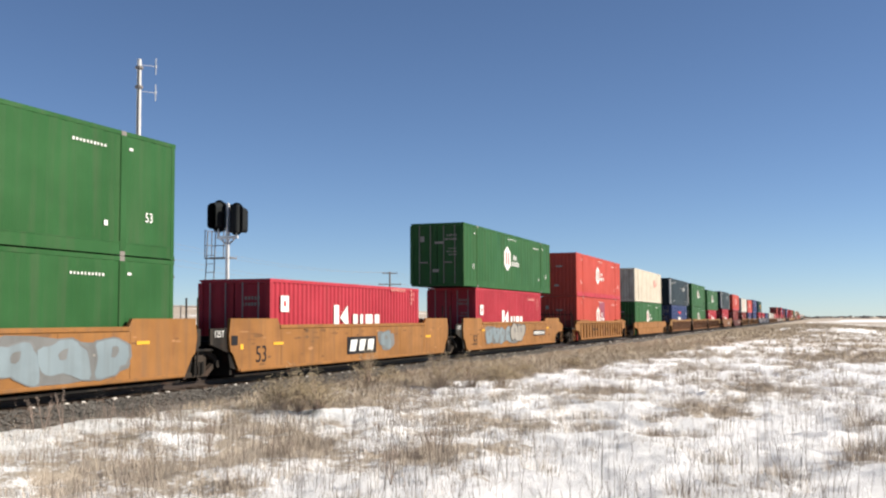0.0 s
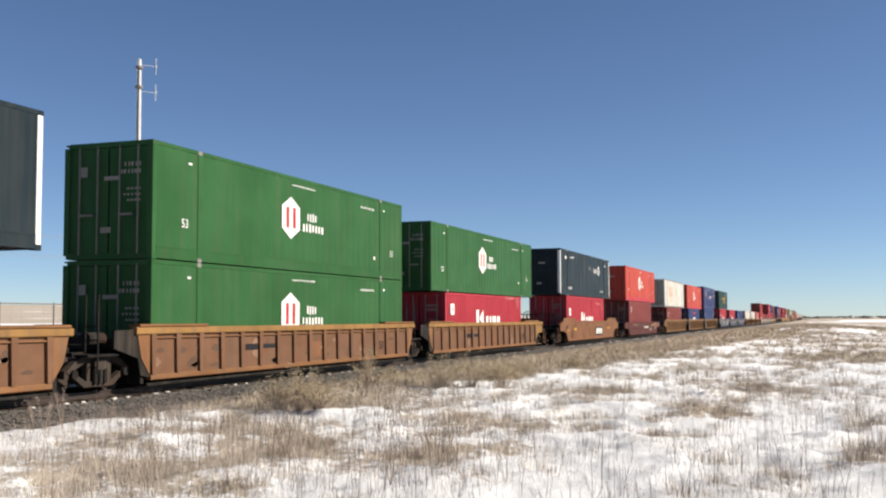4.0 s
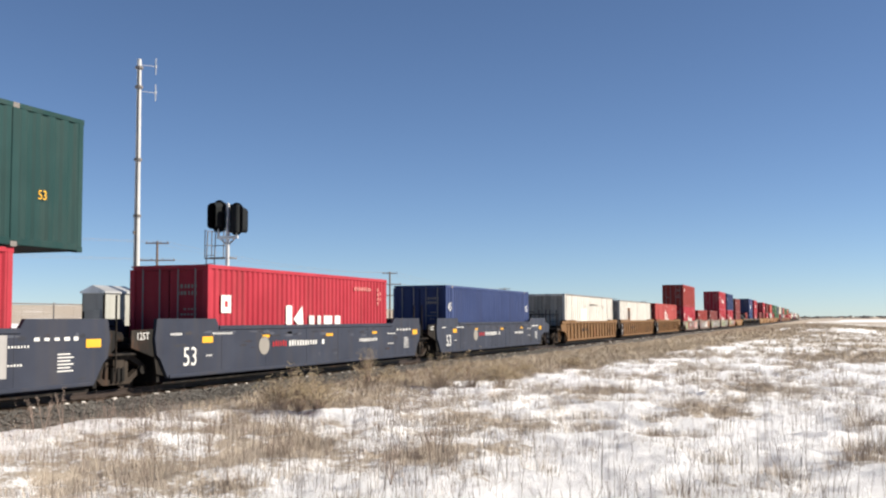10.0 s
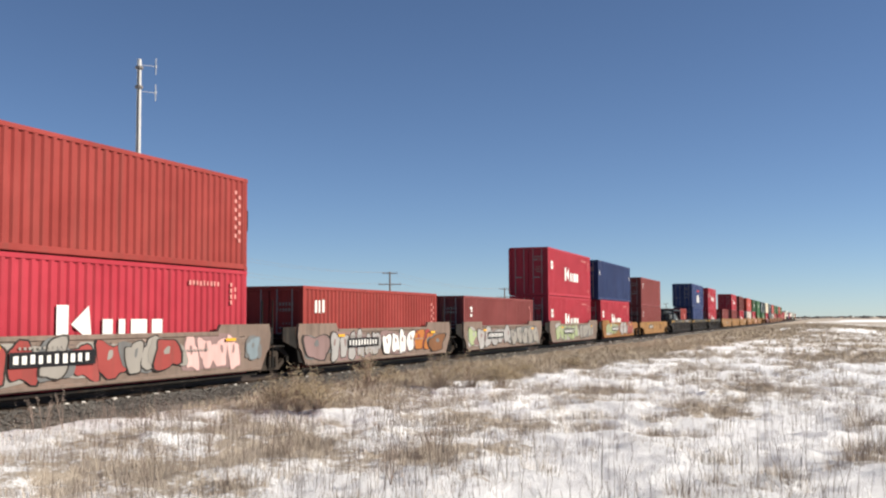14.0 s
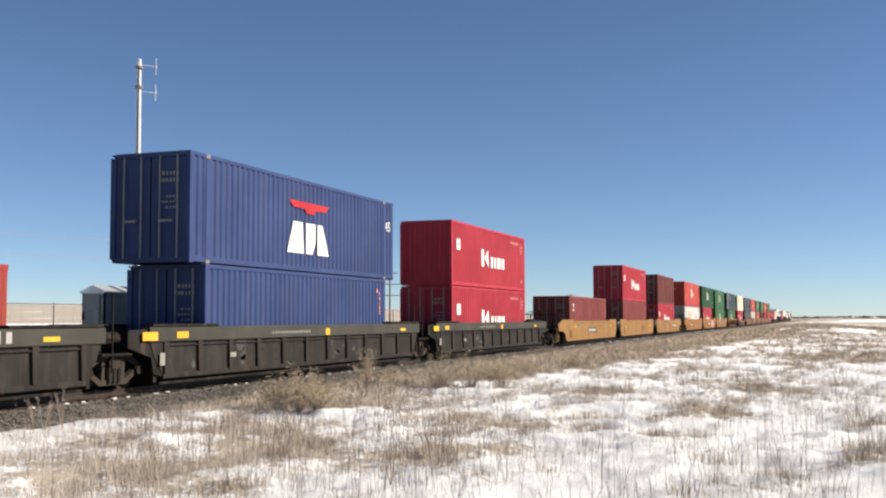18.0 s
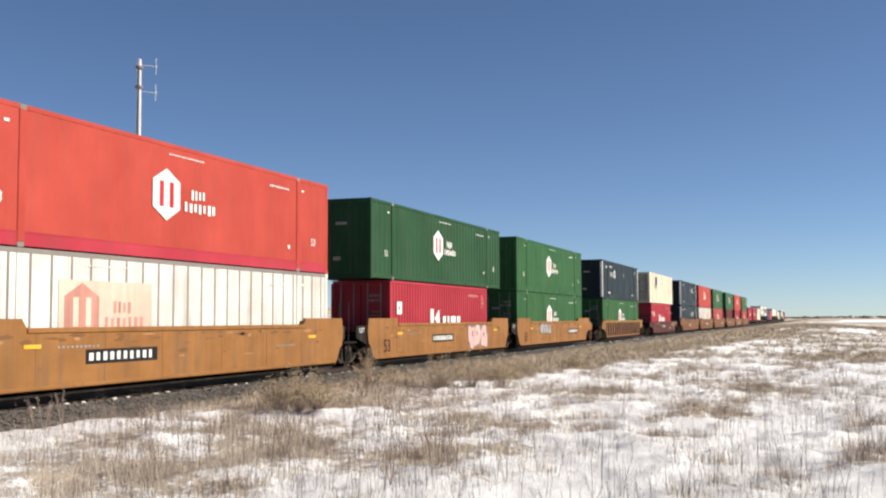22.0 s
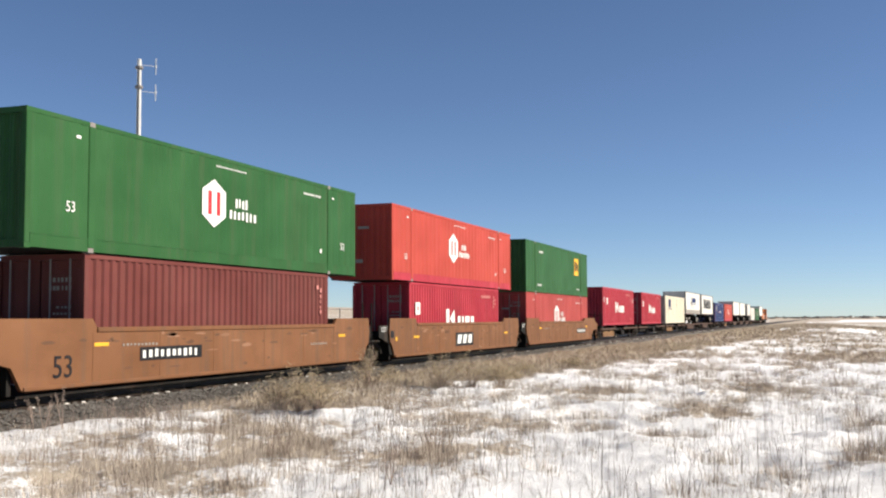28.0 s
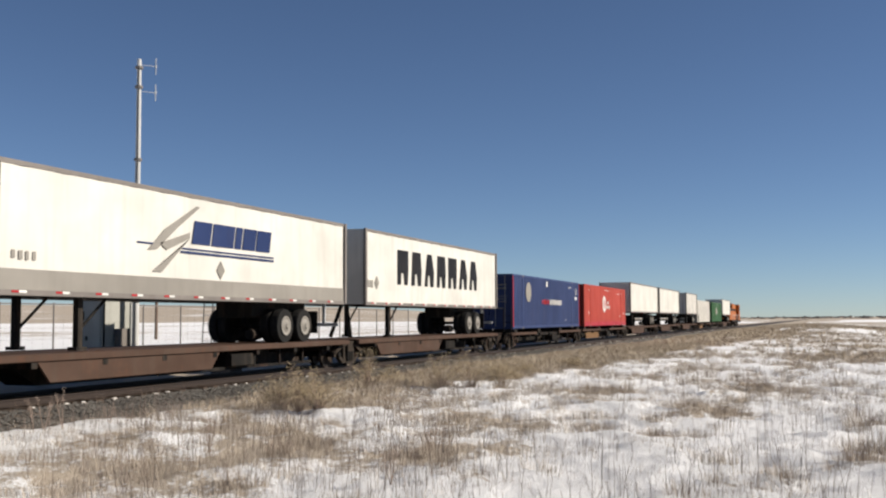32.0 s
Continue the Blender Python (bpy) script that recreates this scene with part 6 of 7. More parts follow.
# ---------------------------------------------------------------- track
def track():
    tr = tagged(new("railway_track"), "single railway track on grey stone ballast", "railway track", kind="structure")
    x0, x1 = -60.0, 1500.0
    sec = [(-3.0, -0.42), (-2.45, -0.13), (-1.7, 0.0), (-1.3, -0.015), (1.3, -0.015), (1.7, 0.0), (2.45, -0.13), (3.0, -0.42)]
    s = Shape()
    xs = list(np.arange(x0, 90.0, 0.3)) + list(np.arange(90.0, x1, 6.0))
    rng = random.Random(3)
    v = []
    for x in xs:
        for k, (y, z) in enumerate(sec):
            j = 0.05 if 0 < k < 7 else 0.15
            v.append((x, TRACK_Y + y + rng.uniform(-j, j), z + rng.uniform(-0.025, 0.015)))
    n = len(sec)
    f = [(i * n + k, i * n + n + k, i * n + n + k + 1, i * n + k + 1) for i in range(len(xs) - 1) for k in range(n - 1)]
    part("ballast_bed", s.add(v, f), BALLAST, tr, "grey crushed-stone ballast")
    prof = [(-0.07, 0.03), (0.07, 0.03), (0.07, 0.045), (0.012, 0.06), (0.012, 0.14), (0.036, 0.15), (0.036, RAIL), (-0.036, RAIL), (-0.036, 0.15), (-0.012, 0.14), (-0.012, 0.06), (-0.07, 0.045)]
    for sy in (-1, 1):
        part("rail", Shape().prism([(0, TRACK_Y + sy * 0.755 + y, z) for y, z in prof], (x0, 0, 0), (x1, 0, 0)), RAILSTEEL, tr, "worn brown steel rail")
    rng = random.Random(5)
    variants = []
    for k in range(3):
        h = 0.03 + 0.006 * k
        variants.append(Shape().box(-0.115, 0.115, -1.3, 1.3, -0.14, h, 0.02).mesh("tie", TIE_WOOD))
    for i in range(300):
        ob = new("tie", variants[i % 3])
        ob.parent = tr
        ob.matrix_basis = pose(-10 + i * 0.53 + rng.uniform(-0.03, 0.03), TRACK_Y + rng.uniform(-0.06, 0.06), rng.uniform(-0.012, 0.012), 0, 0, rng.uniform(-1.2, 1.2))
    s = Shape()
    for i in range(700):
        x = -10 + (300 + i) * 0.53
        s.box(x - 0.115, x + 0.115, TRACK_Y - 1.3, TRACK_Y + 1.3, -0.14, 0.035)
    for i in range(94):
        x = -10 - (1 + i) * 0.53
        s.box(x - 0.115, x + 0.115, TRACK_Y - 1.3, TRACK_Y + 1.3, -0.14, 0.035)
    tagged(part("far_ties", s, TIE_WOOD, tr, recalc=False), kind="stuff")
    # old snow caught on the near ends of the ties
    rng = random.Random(12)
    s = Shape()
    for i in range(330):
        if rng.random() < 0.22:
            continue
        x, w, l = -10 + i * 0.53 + rng.uniform(-0.03, 0.03), rng.uniform(0.07, 0.13), rng.uniform(0.06, 0.16)
        y = TRACK_Y - 1.33 + rng.uniform(0, 0.05)
        ring = [(x - w, y), (x - w * 0.4, y - 0.03), (x + w * 0.6, y - 0.02), (x + w, y + l * 0.3), (x + w * 0.7, y + l), (x - w * 0.5, y + l * 0.9)]
        n = len(ring)
        v = [(a, b, -0.03) for a, b in ring] + [(x + (a - x) * 0.7, y + l * 0.4 + (b - y - l * 0.4) * 0.7, 0.036 + rng.uniform(0, 0.01)) for a, b in ring]
        s.add(v, [(k, (k + 1) % n, n + (k + 1) % n, n + k) for k in range(n)] + [tuple(range(n, 2 * n))])
    tagged(part("tie_snow", s, SNOW_CAP, tr, "small caps of old snow on the tie ends", recalc=False), kind="stuff")
    # loose stones on the near shoulder
    rng = random.Random(8)
    s = Shape()
    for i in range(9000):
        x = rng.uniform(10, 60)
        d = rng.uniform(-2.7, -1.2)
        z = np.interp(d, [a for a, _ in sec], [b for _, b in sec])
        r = rng.uniform(0.022, 0.05)
        c = (x, TRACK_Y + d, z + r * 0.4)
        pts = [(c[0] + r * a * rng.uniform(0.7, 1.3), c[1] + r * b * rng.uniform(0.7, 1.3), c[2] + r * e * rng.uniform(0.6, 1.1)) for a, b, e in ((1, 0, 0), (-1, 0, 0), (0, 1, 0), (0, -1, 0), (0, 0, 1), (0, 0, -1))]
        s.add(pts, [(0, 2, 4), (2, 1, 4), (1, 3, 4), (3, 0, 4), (2, 0, 5), (1, 2, 5), (3, 1, 5), (0, 3, 5)])
    tagged(part("loose_stones", s, STONE, tr, recalc=False), kind="stuff")


# ---------------------------------------------------------------- plants
def blade(v, f, x, y, z, h, lean, az, w):
    """One bent blade of four triangles."""
    dx, dy = math.cos(az), math.sin(az)
    px, py = -dy * w, dx * w
    o = len(v)
    mx, my, mz = x + dx * lean * 0.35, y + dy * lean * 0.35, z + h * 0.6
    v += [(x - px, y - py, z - 0.02), (x + px, y + py, z - 0.02), (mx + px * 0.7, my + py * 0.7, mz), (mx - px * 0.7, my - py * 0.7, mz), (x + dx * lean, y + dy * lean, z + h)]
    f += [(o, o + 1, o + 2, o + 3), (o + 3, o + 2, o + 4)]


def grass_field(name, label, count, xr, yr, hr, blades, mat, seed, bare, w=0.004, spreadr=0.09, power=1.0, clump=None):
    rng = random.Random(seed)
    v, f = [], []
    made, tries = 0, 0
    while made < count and tries < count * 14:
        tries += 1
        x = xr[0] + (xr[1] - xr[0]) * rng.random() ** power
        y = rng.uniform(*yr)
        if y > 13.45 or (y > 13.1 and x < 20):
            continue
        ang = math.atan2(y, x)
        if not (-0.12 < ang < 0.82):
            continue
        if rng.random() < smooth(bare - 0.2, bare + 0.2, snow_at(x, y)):
            continue
        if clump is not None and nz(x, y, 0.8, seed * 3.7) + 0.6 * nz(x, y, 2.2, seed) + rng.uniform(-0.22, 0.22) < clump:
            continue
        made += 1
        z = ground_z(x, y)
        hh = rng.uniform(*hr) * (0.7 + 0.6 * rng.random())
        for k in range(rng.randint(*blades)):
            a = rng.uniform(0, 6.283)
            r = spreadr * math.sqrt(rng.random())
            h = hh * rng.uniform(0.5, 1.1)
            blade(v, f, x + r * math.cos(a), y + r * math.sin(a), z, h, h * rng.uniform(0.15, 0.95), a + rng.uniform(-0.6, 0.6), w * rng.uniform(0.7, 1.4) * (1 + x / 60))
    me = bpy.data.meshes.new(name)
    me.from_pydata(v, [], f)
    me.materials.append(mat)
    tagged(new(name, me), label, "grass", kind="stuff")


def shrub(x, y, h, r, seed, n=34):
    """A dry bush: stems that fan out and fork, with tufts of fine dead leaves on the twigs."""
    rng = random.Random(seed)
    sh = tagged(new("sagebrush"), "dry olive-tan bush beside the ballast", "bush", "bushes along the track")
    sh.location = (x, y, ground_z(x, y) - 0.03)
    st = Shape()
    v, f = [], []
    for i in range(46):
        a = rng.uniform(0, 6.283)
        q = math.sqrt(rng.random()) * r
        tip = Vector((q * math.cos(a), q * math.sin(a), h * (1 - 0.55 * (q / r) ** 2) * rng.uniform(0.55, 1.0)))
        mid = Vector((tip.x * 0.4, tip.y * 0.4, tip.z * 0.5))
        st.rod((tip.x * 0.08, tip.y * 0.08, 0), mid, 0.008, 4, 0.005)
        st.rod(mid, tip, 0.005, 4, 0.002)
        for k in range(n):
            t = 0.3 + 0.75 * math.sqrt(rng.random())
            p = mid.lerp(tip, (t - 0.5) * 2) if t > 0.5 else mid * (t * 2)
            c = p + Vector((rng.gauss(0, 0.055), rng.gauss(0, 0.055), rng.gauss(0, 0.045)))
            d = Vector((rng.gauss(0, 1), rng.gauss(0, 1), rng.gauss(0.35, 0.8))).normalized() * rng.uniform(0.02, 0.055)
            w = d.orthogonal().normalized() * rng.uniform(0.003, 0.007)
            c.z = max(0.05, c.z)
            o = len(v)
            v += [tuple(c - d), tuple(c + w), tuple(c + d), tuple(c - w)]
            f.append((o, o + 1, o + 2, o + 3))
    part("stem_clump", st, STALK, sh)
    part("crown", Shape().add(v, f), SAGE, sh, recalc=False)


for i, (x, y, h, r) in enumerate(((19.9, 10.7, 0.95, 0.6), (19.5, 9.6, 0.9, 0.62), (19.7, 10.15, 1.1, 0.62), (26.4, 11.5, 1.05, 0.62), (27.4, 11.2, 0.7, 0.6), (26.9, 9.6, 1.15, 0.68), (27.3, 8.9, 1.25, 0.75), (27.8, 8.2, 1.0, 0.65),
                                   (31.5, 9.3, 0.6, 0.6), (34.5, 9.4, 0.55, 0.65), (38.5, 8.6, 0.5, 0.6), (23.0, 11.8, 0.45, 0.45))):
    shrub(x, y, h, r, 40 + i)

grass_field("dry_grass", "short dry straw-coloured grass poking through snow", 9000, (8.5, 52), (-4, 13), (0.06, 0.20), (5, 11), STRAW, 1, 0.62, 0.0020, 0.14, 1.25, -0.03)
grass_field("stubble", "fine dead stubble standing in the snow", 1700, (8.5, 34), (-4, 12.8), (0.05, 0.15), (2, 5), STALK, 6, 0.80, 0.0016, 0.16, 1.4, 0.10)
grass_field("tussocks", "low pale tussocks of dead grass in the snow", 560, (10, 62), (-9, 11), (0.12, 0.30), (50, 85), TUFT, 9, 0.78, 0.0019, 0.24, 1.15, 0.16)
grass_field("verge_grass", "thick dry grass along the foot of the ballast", 5200, (17, 80), (7.5, 13.4), (0.10, 0.28), (8, 14), PALE_STRAW, 3, 0.34, 0.0032, 0.16, 1.0)
grass_field("far_grass", "dry grass thinning into the distance", 8500, (40, 190), (-24, 13), (0.10, 0.27), (5, 9), PALE_STRAW, 4, 0.38, 0.008, 0.3, 1.2)


def stem(v, f, a, b, w0, w1):
    """A three-sided thin stem from a to b."""
    o = len(v)
    for (x, y, z), w in ((a, w0), (b, w1)):
        v += [(x + w, y, z), (x - w * 0.5, y + w * 0.87, z), (x - w * 0.5, y - w * 0.87, z)]
    f += [(o, o + 1, o + 4, o + 3), (o + 1, o + 2, o + 5, o + 4), (o + 2, o, o + 3, o + 5)]


def tall_stalks():
    """Dead weeds that stand alone above the snow: a bent stem with a few thin twigs."""
    rng = random.Random(2)
    v, f = [], []
    made = 0
    while made < 4000:
        x, y = 8.8 + 29 * rng.random() ** 1.45, rng.uniform(-1.6, 12.6)
        lush = smooth(3.5, 7.5, y + 0.25 * (12 - x)) * 0.65 + 0.35
        if not (-0.1 < math.atan2(y, x) < 0.80) or rng.random() > lush:
            continue
        if nz(x, y, 0.7, 5.5) + 0.5 * nz(x, y, 2.4, 2.0) + rng.uniform(-0.3, 0.3) < 0.02:
            continue
        made += 1
        z = ground_z(x, y) - 0.02
        h = (0.16 + 0.5 * rng.random() ** 1.7) * (1.0 if x < 18 else 0.75)
        a, lean = rng.uniform(0, 6.283), h * rng.uniform(0.02, 0.32)
        w = rng.uniform(0.0012, 0.0026) * (1 + x / 40)
        foot, mid = (x, y, z), (x + lean * 0.35 * math.cos(a), y + lean * 0.35 * math.sin(a), z + h * 0.55)
        tip = (x + lean * math.cos(a), y + lean * math.sin(a), z + h)
        stem(v, f, foot, mid, w, w * 0.8)
        stem(v, f, mid, tip, w * 0.8, w * 0.4)
        for k in range(rng.choice((0, 1, 2, 3, 5))):
            t, b = rng.uniform(0.3, 0.95), rng.uniform(0, 6.283)
            p = tuple(foot[i] + (tip[i] - foot[i]) * t for i in range(3))
            q = h * rng.uniform(0.12, 0.32)
            stem(v, f, p, (p[0] + q * 0.55 * math.cos(b), p[1] + q * 0.55 * math.sin(b), p[2] + q * 0.85), w * 0.55, w * 0.3)
    me = bpy.data.meshes.new("tall_stalks")
    me.from_pydata(v, [], f)
    me.materials.append(STALK)
    tagged(new("tall_stalks", me), "thin tall brown weed stalks standing in the snow", "grass", kind="stuff")


tall_stalks()


def tussock(x, y, h, r, n, seed):
    """A clump of dead grass with blades that arch out of one root."""
    rng = random.Random(seed)
    tu = tagged(new("grass_clump"), "arching clump of dead brown grass in the snow", "grass clump", "grass clumps in the snow")
    tu.location = (x, y, ground_z(x, y) - 0.03)
    for name, mat, k, tall in (("dead_grass", TUFT, n, 1.0), ("brown_stalk_clump", STALK, n // 3, 1.15)):
        v, f = [], []
        for i in range(k):
            a, q = rng.uniform(0, 6.283), r * math.sqrt(rng.random())
            hh = h * tall * rng.uniform(0.35, 1.0) * (1 - 0.4 * q / r)
            blade(v, f, q * math.cos(a), q * math.sin(a) * 1.0, 0.0, hh, hh * rng.uniform(0.1, 0.9), a + rng.uniform(-0.7, 0.7), rng.uniform(0.0018, 0.0036) * (1 + x / 40))
        tagged(part(name, Shape().add(v, f), mat, tu, recalc=False), kind="stuff")


CLUMPS = [(13.9, 5.05, 0.46, 0.20), (13.6, 5.5, 0.25, 0.30), (13.7, 7.2, 0.33, 0.34), (14.3, 7.6, 0.30, 0.35), (10.6, 6.1, 0.34, 0.28), (13.6, 4.5, 0.16, 0.30), (16.6, 2.45, 0.34, 0.26), (27.2, 5.1, 0.45, 0.38),
          (26.6, 4.7, 0.25, 0.40), (38.6, 8.6, 0.55, 0.45), (33.5, 4.9, 0.35, 0.45), (21.4, 1.9, 0.36, 0.45), (22.0, 2.6, 0.30, 0.40), (29.0, 1.7, 0.42, 0.45), (14.3, -0.45, 0.42, 0.36), (15.3, -0.65, 0.46, 0.42),
          (19.6, -0.75, 0.45, 0.38), (18.4, 3.9, 0.22, 0.25), (43.0, 0.9, 0.5, 0.5)]
for i, (x, y, h, r) in enumerate(CLUMPS):
    tussock(x, y, h, r, 150, 90 + i)


def dry_weed(x, y, h, seed):
    """A few bare stems with brown seed heads."""
    rng = random.Random(seed)
    dw = tagged(new("dry_weed"), "thin reddish-brown weed with dry seed heads", "weed", "weeds by the ballast")
    dw.location = (x, y, ground_z(x, y) - 0.02)
    for i in range(3):
        a = rng.uniform(0, 6.283)
        top = Vector((0.12 * math.cos(a), 0.12 * math.sin(a), h * rng.uniform(0.7, 1.0)))
        stem = part("stem", Shape().rod((0, 0, 0), tuple(top * 0.55), 0.007, 5, 0.005).rod(tuple(top * 0.55), tuple(top), 0.005, 5, 0.003), STALK, dw)
        s = Shape()
        for k in range(26):
            t = rng.uniform(0.5, 1.05)
            p = top * t + Vector((rng.gauss(0, 0.025), rng.gauss(0, 0.025), 0))
            d = Vector((rng.gauss(0, 1), rng.gauss(0, 1), 1.2)).normalized() * rng.uniform(0.02, 0.05)
            s.rod(tuple(p), tuple(p + d), 0.004, 3, 0.002)
        part("seed_head", s, STALK, stem, "dry brown seed head")


for i, (x, y, h) in enumerate(((14.7, 11.95, 0.72), (14.3, 12.2, 0.5), (14.9, 12.5, 0.62), (16.4, 12.3, 0.45), (13.2, 8.2, 0.6), (13.9, 5.1, 0.5), (11.2, 4.6, 0.45))):
    dry_weed(x, y, h, 60 + i)


# ---------------------------------------------------------------- things beyond the track
def signal():
    x, y = 33.26, 20.0
    si = tagged(new("railway_signal"), "two black signal heads on a grey mast with ladder", "signal")
    si.location = (x, y, ground_z(x, y) - 0.05)
    part("mast", Shape().rod((0, 0, 0), (0, 0, 6.1), 0.075, 10), GALV, si)
    part("foundation", Shape().box(-0.4, 0.4, -0.4, 0.4, 0.0, 0.3, 0.03), STONE, si)
    part("base_case", Shape().box(-0.25, 0.25, -0.22, 0.22, 0.3, 1.0, 0.03), GALV, si)
    part("finial", Shape().rod((0, 0, 6.1), (0, 0, 6.2), 0.09, 10, 0.02), GALV, si)
    part("head_bracket", Shape().box(-0.05, 0.05, -0.42, 0.42, 4.9, 5.0).rod((0, -0.38, 4.95), (0, -0.38, 5.3), 0.045, 6).rod((0, 0.38, 4.95), (0, 0.38, 5.3), 0.045, 6).rod((0, -0.38, 4.97), (0, 0, 4.65), 0.03, 6).rod((0, 0.38, 4.97), (0, 0, 4.65), 0.03, 6), GALV, si)
    for hy, turn, hz in ((0.36, -90, 5.72), (-0.36, 90, 5.60)):
        head = new("signal_head")
        head.parent = si
        head.matrix_basis = pose(0, hy, hz, 0, 0, turn)
        oval = [(0.27 * math.cos(a), (0.30 if math.sin(a) >= 0 else -0.30) + 0.29 * math.sin(a)) for a in [i * math.pi / 12 for i in range(24)]]
        part("target", Shape().plate(oval, -0.02, 0.02), SIGNAL_BLACK, head, "matt black oval target")
        part("lamp_case", Shape().box(-0.16, 0.16, 0.02, 0.24, -0.5, 0.5, 0.04), SIGNAL_BLACK, head)
        ring = [(0.19 * math.cos(a), (0.33 if math.sin(a) >= 0 else -0.33) + 0.19 * math.sin(a)) for a in [math.pi * (-0.32 + 1.64 * i / 20) for i in range(21)]]
        n = len(ring)
        v = [(a, -0.02, b) for a, b in ring] + [(a * 0.96, -0.50, b * 0.9 - 0.03) for a, b in ring]
        part("visor", Shape().add(v, [(i, i + 1, n + i + 1, n + i) for i in range(n - 1)]), SIGNAL_BLACK, head, "deep black snow visor", recalc=False)
        for z in (0.3, 0.0, -0.3):
            part("lens", Shape().lathe([(0.1, 0), (0.1, -0.012), (0.05, -0.03)], (0, -0.02, z), 14), MARK_BLACK, head)
    pl = part("platform", Shape().box(-0.95, 0.1, 0.0, 0.5, 4.2, 4.24), GREYTRIM, si)
    pl.rotation_euler = (0, 0, radians(-90))
    for px, py in ((-0.95, 0.02), (-0.95, 0.48), (-0.45, 0.48)):
        part("platform_post", Shape().rod((px, py, 4.2), (px, py, 5.25), 0.018, 5), GREYTRIM, pl)
    for z in (4.7, 5.22):
        part("platform_rail", Shape().rod((-0.95, 0.02, z), (-0.95, 0.48, z), 0.016, 5).rod((-0.95, 0.48, z), (-0.4, 0.48, z), 0.016, 5), GREYTRIM, pl)
    la = part("ladder", Shape().rod((-1.18, 0.2, 0), (-0.95, 0.2, 5.2), 0.02, 5).rod((-0.8, 0.2, 0), (-0.62, 0.2, 5.2), 0.02, 5), GREYTRIM, si)
    la.rotation_euler = (0, 0, radians(-90))
    for i in range(14):
        z = 0.3 + i * 0.31
        part("rung", Shape().rod((-1.18 + 0.05 * z, 0.2, z), (-0.8 + 0.039 * z, 0.2, z), 0.012, 5), GREYTRIM, la)


def antenna_mast():
    x, y = 31.5, 22.6
    am = tagged(new("antenna_mast"), "tall pale steel pole with two dipole antennas", "antenna mast")
    am.location = (x, y, ground_z(x, y) - 0.05)
    part("pole", Shape().rod((0, 0, 0), (0, 0, 5.5), 0.13, 12, 0.105).rod((0, 0, 5.5), (0, 0, 11.15), 0.10, 12, 0.075), MAST, am, "pale weathered steel pole")
    part("cable", Shape().rod((-0.13, -0.05, 0.3), (-0.1, -0.05, 10.8), 0.018, 5), MARK_BLACK, am)
    part("foundation", Shape().box(-0.4, 0.4, -0.4, 0.4, 0, 0.25, 0.03), STONE, am)
    for z in (2.5, 5.5, 7.5, 10.1, 10.8):
        part("clamp", Shape().rod((0, 0, z), (0, 0, z + 0.09), 0.14, 12), GREYTRIM, am)
    for z in (10.0, 10.95):
        part("antenna_arm", Shape().rod((0, 0, z), (0.45, -0.38, z), 0.009, 6), MAST, am)
        part("dipole", Shape().rod((0.45, -0.38, z - 0.3), (0.45, -0.38, z + 0.3), 0.016, 6).rod((0.45, -0.38, z - 0.05), (0.45, -0.38, z + 0.05), 0.035, 6), MAST, am)
    part("step", Shape().box(-0.2, -0.1, -0.03, 0.03, 4.9, 5.0), GREYTRIM, am)


def relay_house():
    x, y = 31.2, 23.5
    rh = tagged(new("relay_house"), "grey metal signal equipment house with low gable roof", "equipment house")
    rh.location = (x, y, ground_z(x, y) - 0.02)
    w, d, h = 0.85, 0.46, 2.88
    for sx, sy, bx in ((0, -1, (-w, w, -d, -d + 0.05)), (0, 1, (-w, w, d - 0.05, d)), (-1, 0, (-w, -w + 0.05, -d, d)), (1, 0, (w - 0.05, w, -d, d))):
        part("wall_panel", Shape().box(*bx, 0.15, h, 0.0), SHEDGREY, rh)
    part("roof", Shape().prism([(0, -d - 0.06, h), (0, 0, h + 0.22), (0, d + 0.06, h), (0, d + 0.06, h - 0.06), (0, -d - 0.06, h - 0.06)], (-w - 0.06, 0, 0), (w + 0.06, 0, 0)), GALV, rh)
    part("plinth", Shape().box(-w - 0.05, w + 0.05, -d - 0.05, d + 0.05, 0, 0.16), STONE, rh)
    door = part("door", Shape().box(-w - 0.03, -w, -0.32, 0.32, 0.25, 2.25), SHEDGREY, rh)
    part("door_handle", Shape().box(-w - 0.07, -w - 0.03, 0.2, 0.26, 1.2, 1.35), MARK_BLACK, door)
    part("vent", Shape().box(-w - 0.035, -w, 0.36, 0.44, 1.9, 2.2), MARK_BLACK, rh)
    part("side_case", Shape().box(-0.3, 0.3, -d - 0.25, -d, 0.5, 1.6, 0.03), GREYTRIM, rh)
    part("conduit", Shape().rod((0.6, -d - 0.04, 0.2), (0.6, -d - 0.04, 2.5), 0.03, 6).rod((0.6, -d - 0.04, 2.5), (0.75, -0.8, 2.6), 0.02, 6), GALV, rh)


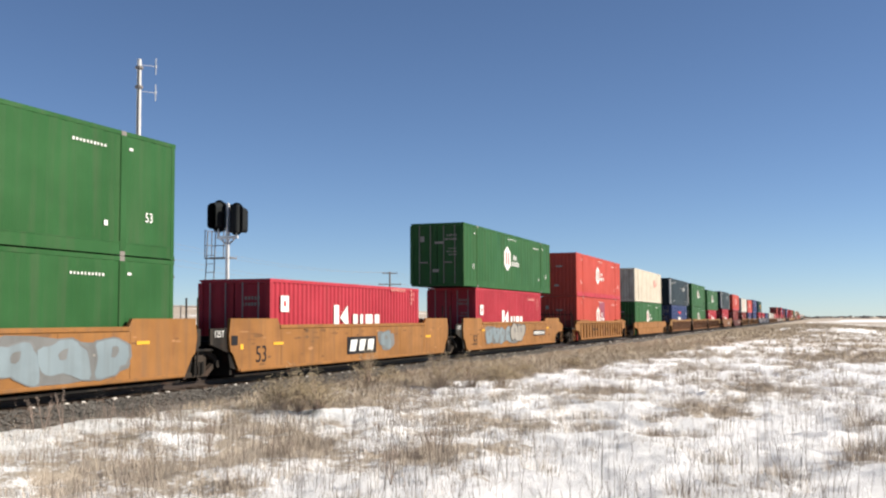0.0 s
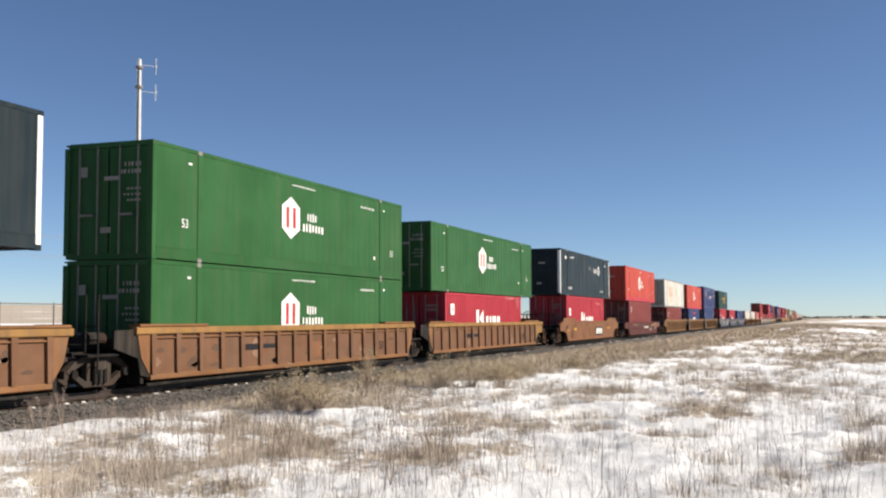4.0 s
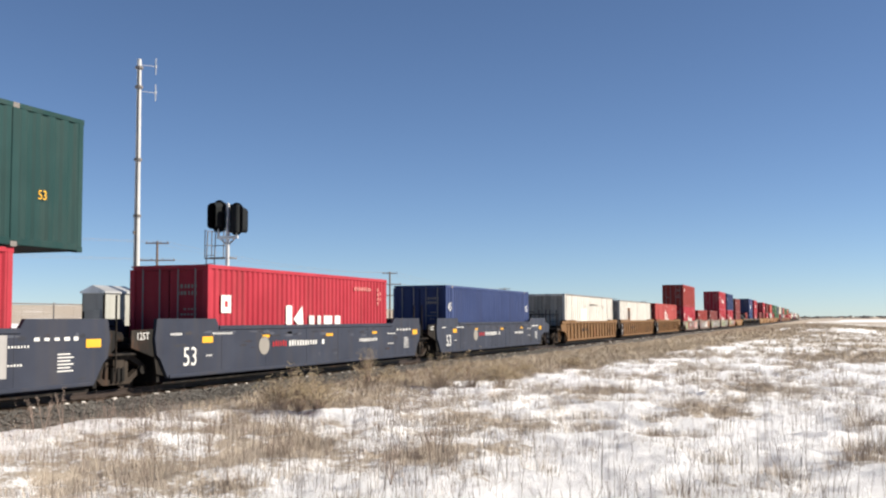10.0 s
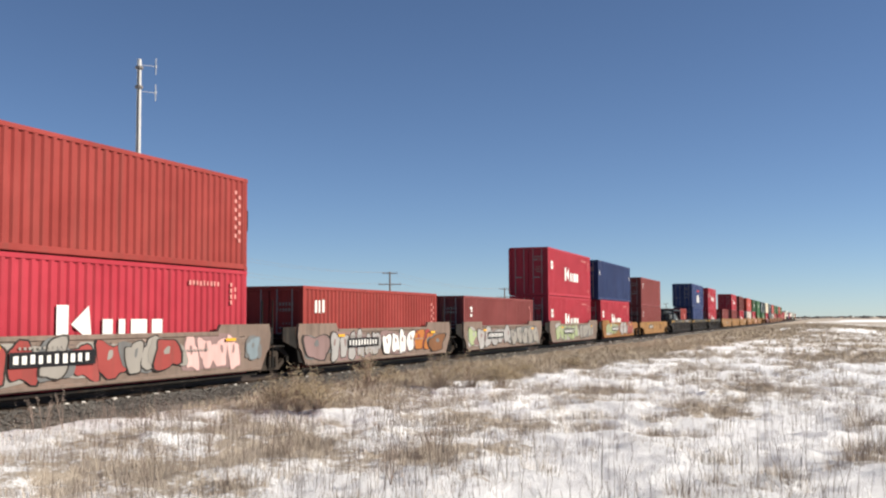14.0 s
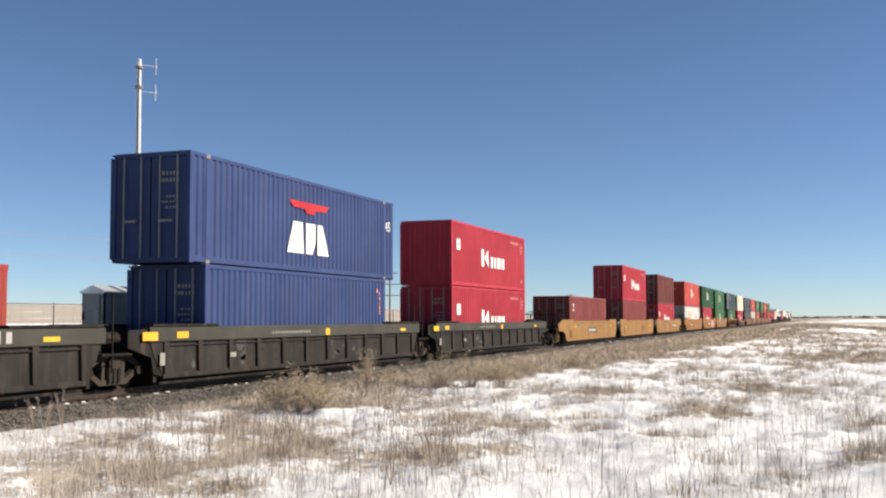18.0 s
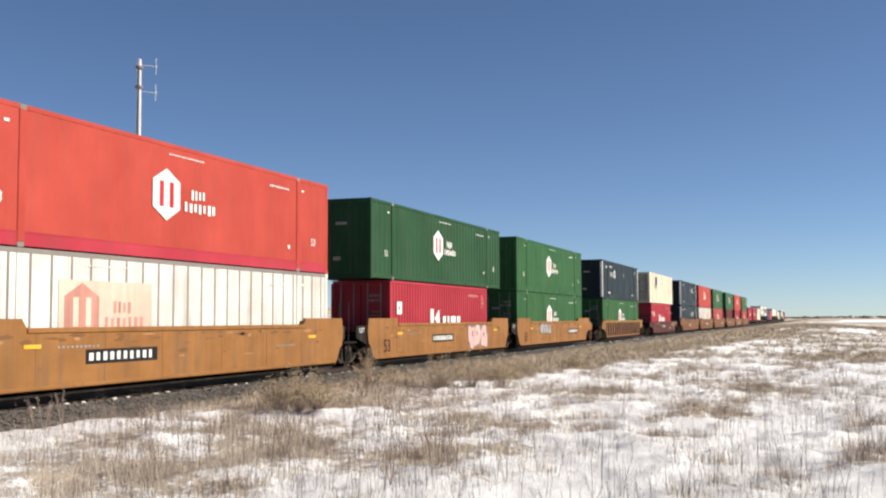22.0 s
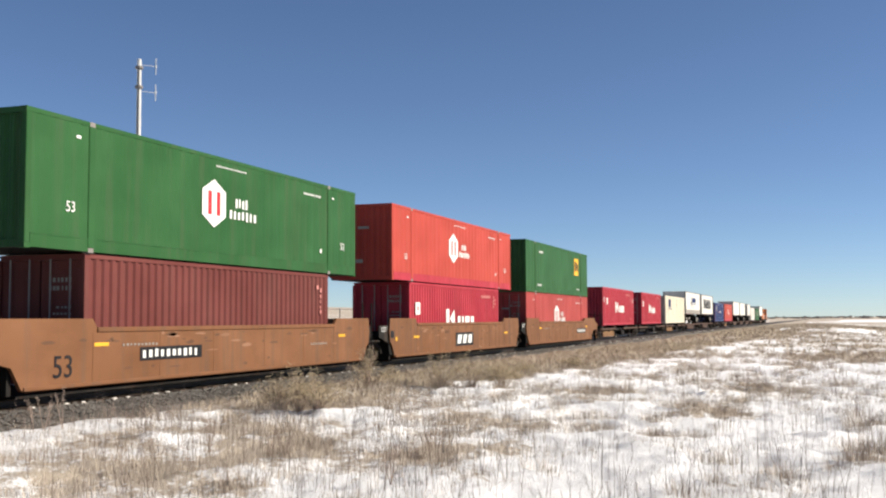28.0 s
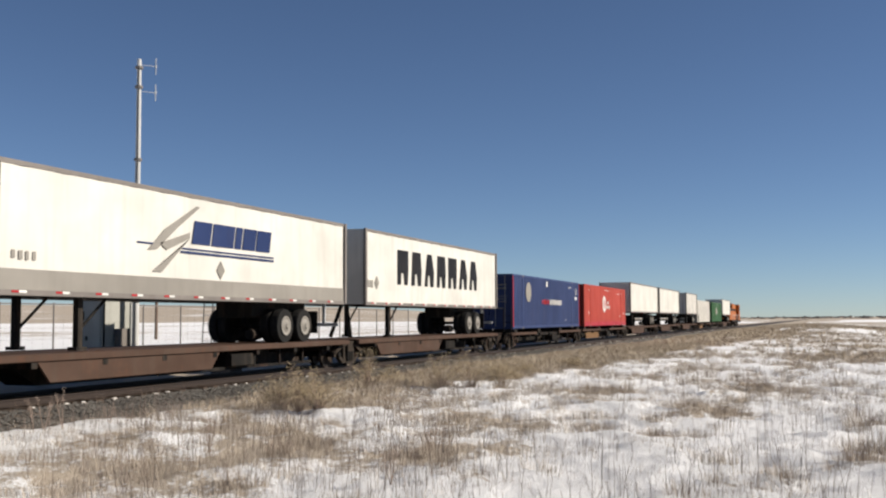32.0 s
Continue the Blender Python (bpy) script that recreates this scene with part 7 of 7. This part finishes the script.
def utility_pole(x, y, top, seed):
    h = top - ground_z(x, y) + 0.3
    up = tagged(new("utility_pole"), "weathered wooden utility pole with three crossarms", "utility pole", "utility poles beyond the track")
    up.matrix_basis = pose(x, y, ground_z(x, y) - 0.3, 0, 0, 24)
    part("pole", Shape().rod((0, 0, 0), (0, 0, h), 0.17, 10, 0.11), POLE_WOOD, up)
    for k, (z, l) in enumerate(((h - 0.25, 1.15), (h - 1.95, 1.75), (h - 3.65, 1.75))):
        arm = part("crossarm", Shape().box(-0.06, 0.06, -l, l, z - 0.06, z + 0.06), POLE_WOOD, up)
        for i in range(4):
            yy = -l + 0.12 + i * (2 * l - 0.24) / 3
            part("insulator", Shape().rod((0, yy, z + 0.06), (0, yy, z + 0.22), 0.045, 6, 0.03), GREYTRIM, arm)
    return up


def fence():
    fe = tagged(new("fence"), "wire mesh fence with steel posts and top rail", "fence")
    y = 29.0
    x0, x1, h = 26.0, 74.0, 2.45
    fe.location = (0, y, 0)
    s = Shape()
    for i in range(17):
        x = x0 + i * 3.0
        part("post", Shape().rod((x, 0, ground_z(x, y) - 0.1), (x, 0, h + 0.06), 0.035, 6), GREYTRIM, fe)
    part("top_rail", Shape().rod((x0, 0, h), (x1, 0, h), 0.026, 6), GREYTRIM, fe)
    for z in (0.15, 0.6, 1.05, 1.5, 2.0):
        s.rod((x0, 0, z), (x1, 0, z), 0.004, 4)
    x = x0
    while x < x1:
        s.rod((x, 0, 0.05), (x, 0, h), 0.0025, 3)
        x += 0.6
    tagged(part("wire_mesh", s, GREYTRIM, fe, recalc=False), kind="stuff")


def line_wires(xs, tops, y):
    wi = tagged(new("overhead_wires"), "thin dark wires strung between the utility poles", "wire")
    for k, (dz, dy) in enumerate(((-0.1, -1.0), (-0.1, 1.0), (-1.8, -1.6), (-1.8, 1.6))):
        pts = []
        for a, b, h, k2 in zip(xs[:-1], xs[1:], tops[:-1], tops[1:]):
            pts += [(a + (b - a) * t, y + dy, h + (k2 - h) * t + dz - 0.9 * 4 * t * (1 - t)) for t in [i / 8 for i in range(8)]]
        s = Shape().tube(pts, 0.010)
        part("wire", s, MARK_GREY, wi)


def far_trees():
    """Low scrub and shelter belts along the horizon."""
    rng = random.Random(77)
    s = Shape()
    for i in range(420):
        a = rng.uniform(-0.09, 0.1)
        d = rng.uniform(1650, 2400)
        x, y = d * math.cos(a), d * math.sin(a)
        z = ground_z(x, y)
        r, h = rng.uniform(2, 6), rng.uniform(0.4, 1.8) if rng.random() < 0.9 else rng.uniform(2, 3.5)
        n = 6
        lo = [(x + r * math.cos(k * 1.047), y + r * math.sin(k * 1.047), z - 1) for k in range(n)]
        mid = [(x + r * rng.uniform(0.5, 0.9) * math.cos(k * 1.047), y + r * rng.uniform(0.5, 0.9) * math.sin(k * 1.047), z + h * rng.uniform(0.5, 0.8)) for k in range(n)]
        s.add(lo + mid + [(x, y, z + h)], [(k, (k + 1) % n, n + (k + 1) % n, n + k) for k in range(n)] + [(n + k, n + (k + 1) % n, 2 * n) for k in range(n)])
    me = s.mesh("distant_scrub", straw_mat("bare_grey_scrub", (0.10, 0.085, 0.08), (0.07, 0.062, 0.06), (0.05, 0.045, 0.045)), False)
    tagged(new("distant_scrub", me), "dark bare scrub and shelter belts on the horizon", "bush", kind="stuff")


far_trees()
signal()
antenna_mast()
relay_house()
fence()
TOPS = [9.9, 9.7, 9.1, 8.3, 8.3, 8.2, 8.2, 8.2]
POLES = [29.0, 89.8, 150.5, 213.4, 276.1, 337.5, 399.0, 461.0]
for i, x in enumerate(POLES):
    utility_pole(x, 62.0, TOPS[i], i)
line_wires(POLES, TOPS, 62.0)
track()


# ---------------------------------------------------------------- what moves
def motions():
    times = [0.0, 4.0, 8.0, 12.0, 16.0, 20.0, 24.0, 28.0, 32.0]
    for thing, s, y, z in THINGS:
        walk(thing, [(t, pose(s - SPEED * (t - 16) - SLOW * (t - 16) ** 2, y, z)) for t in times])


motions()
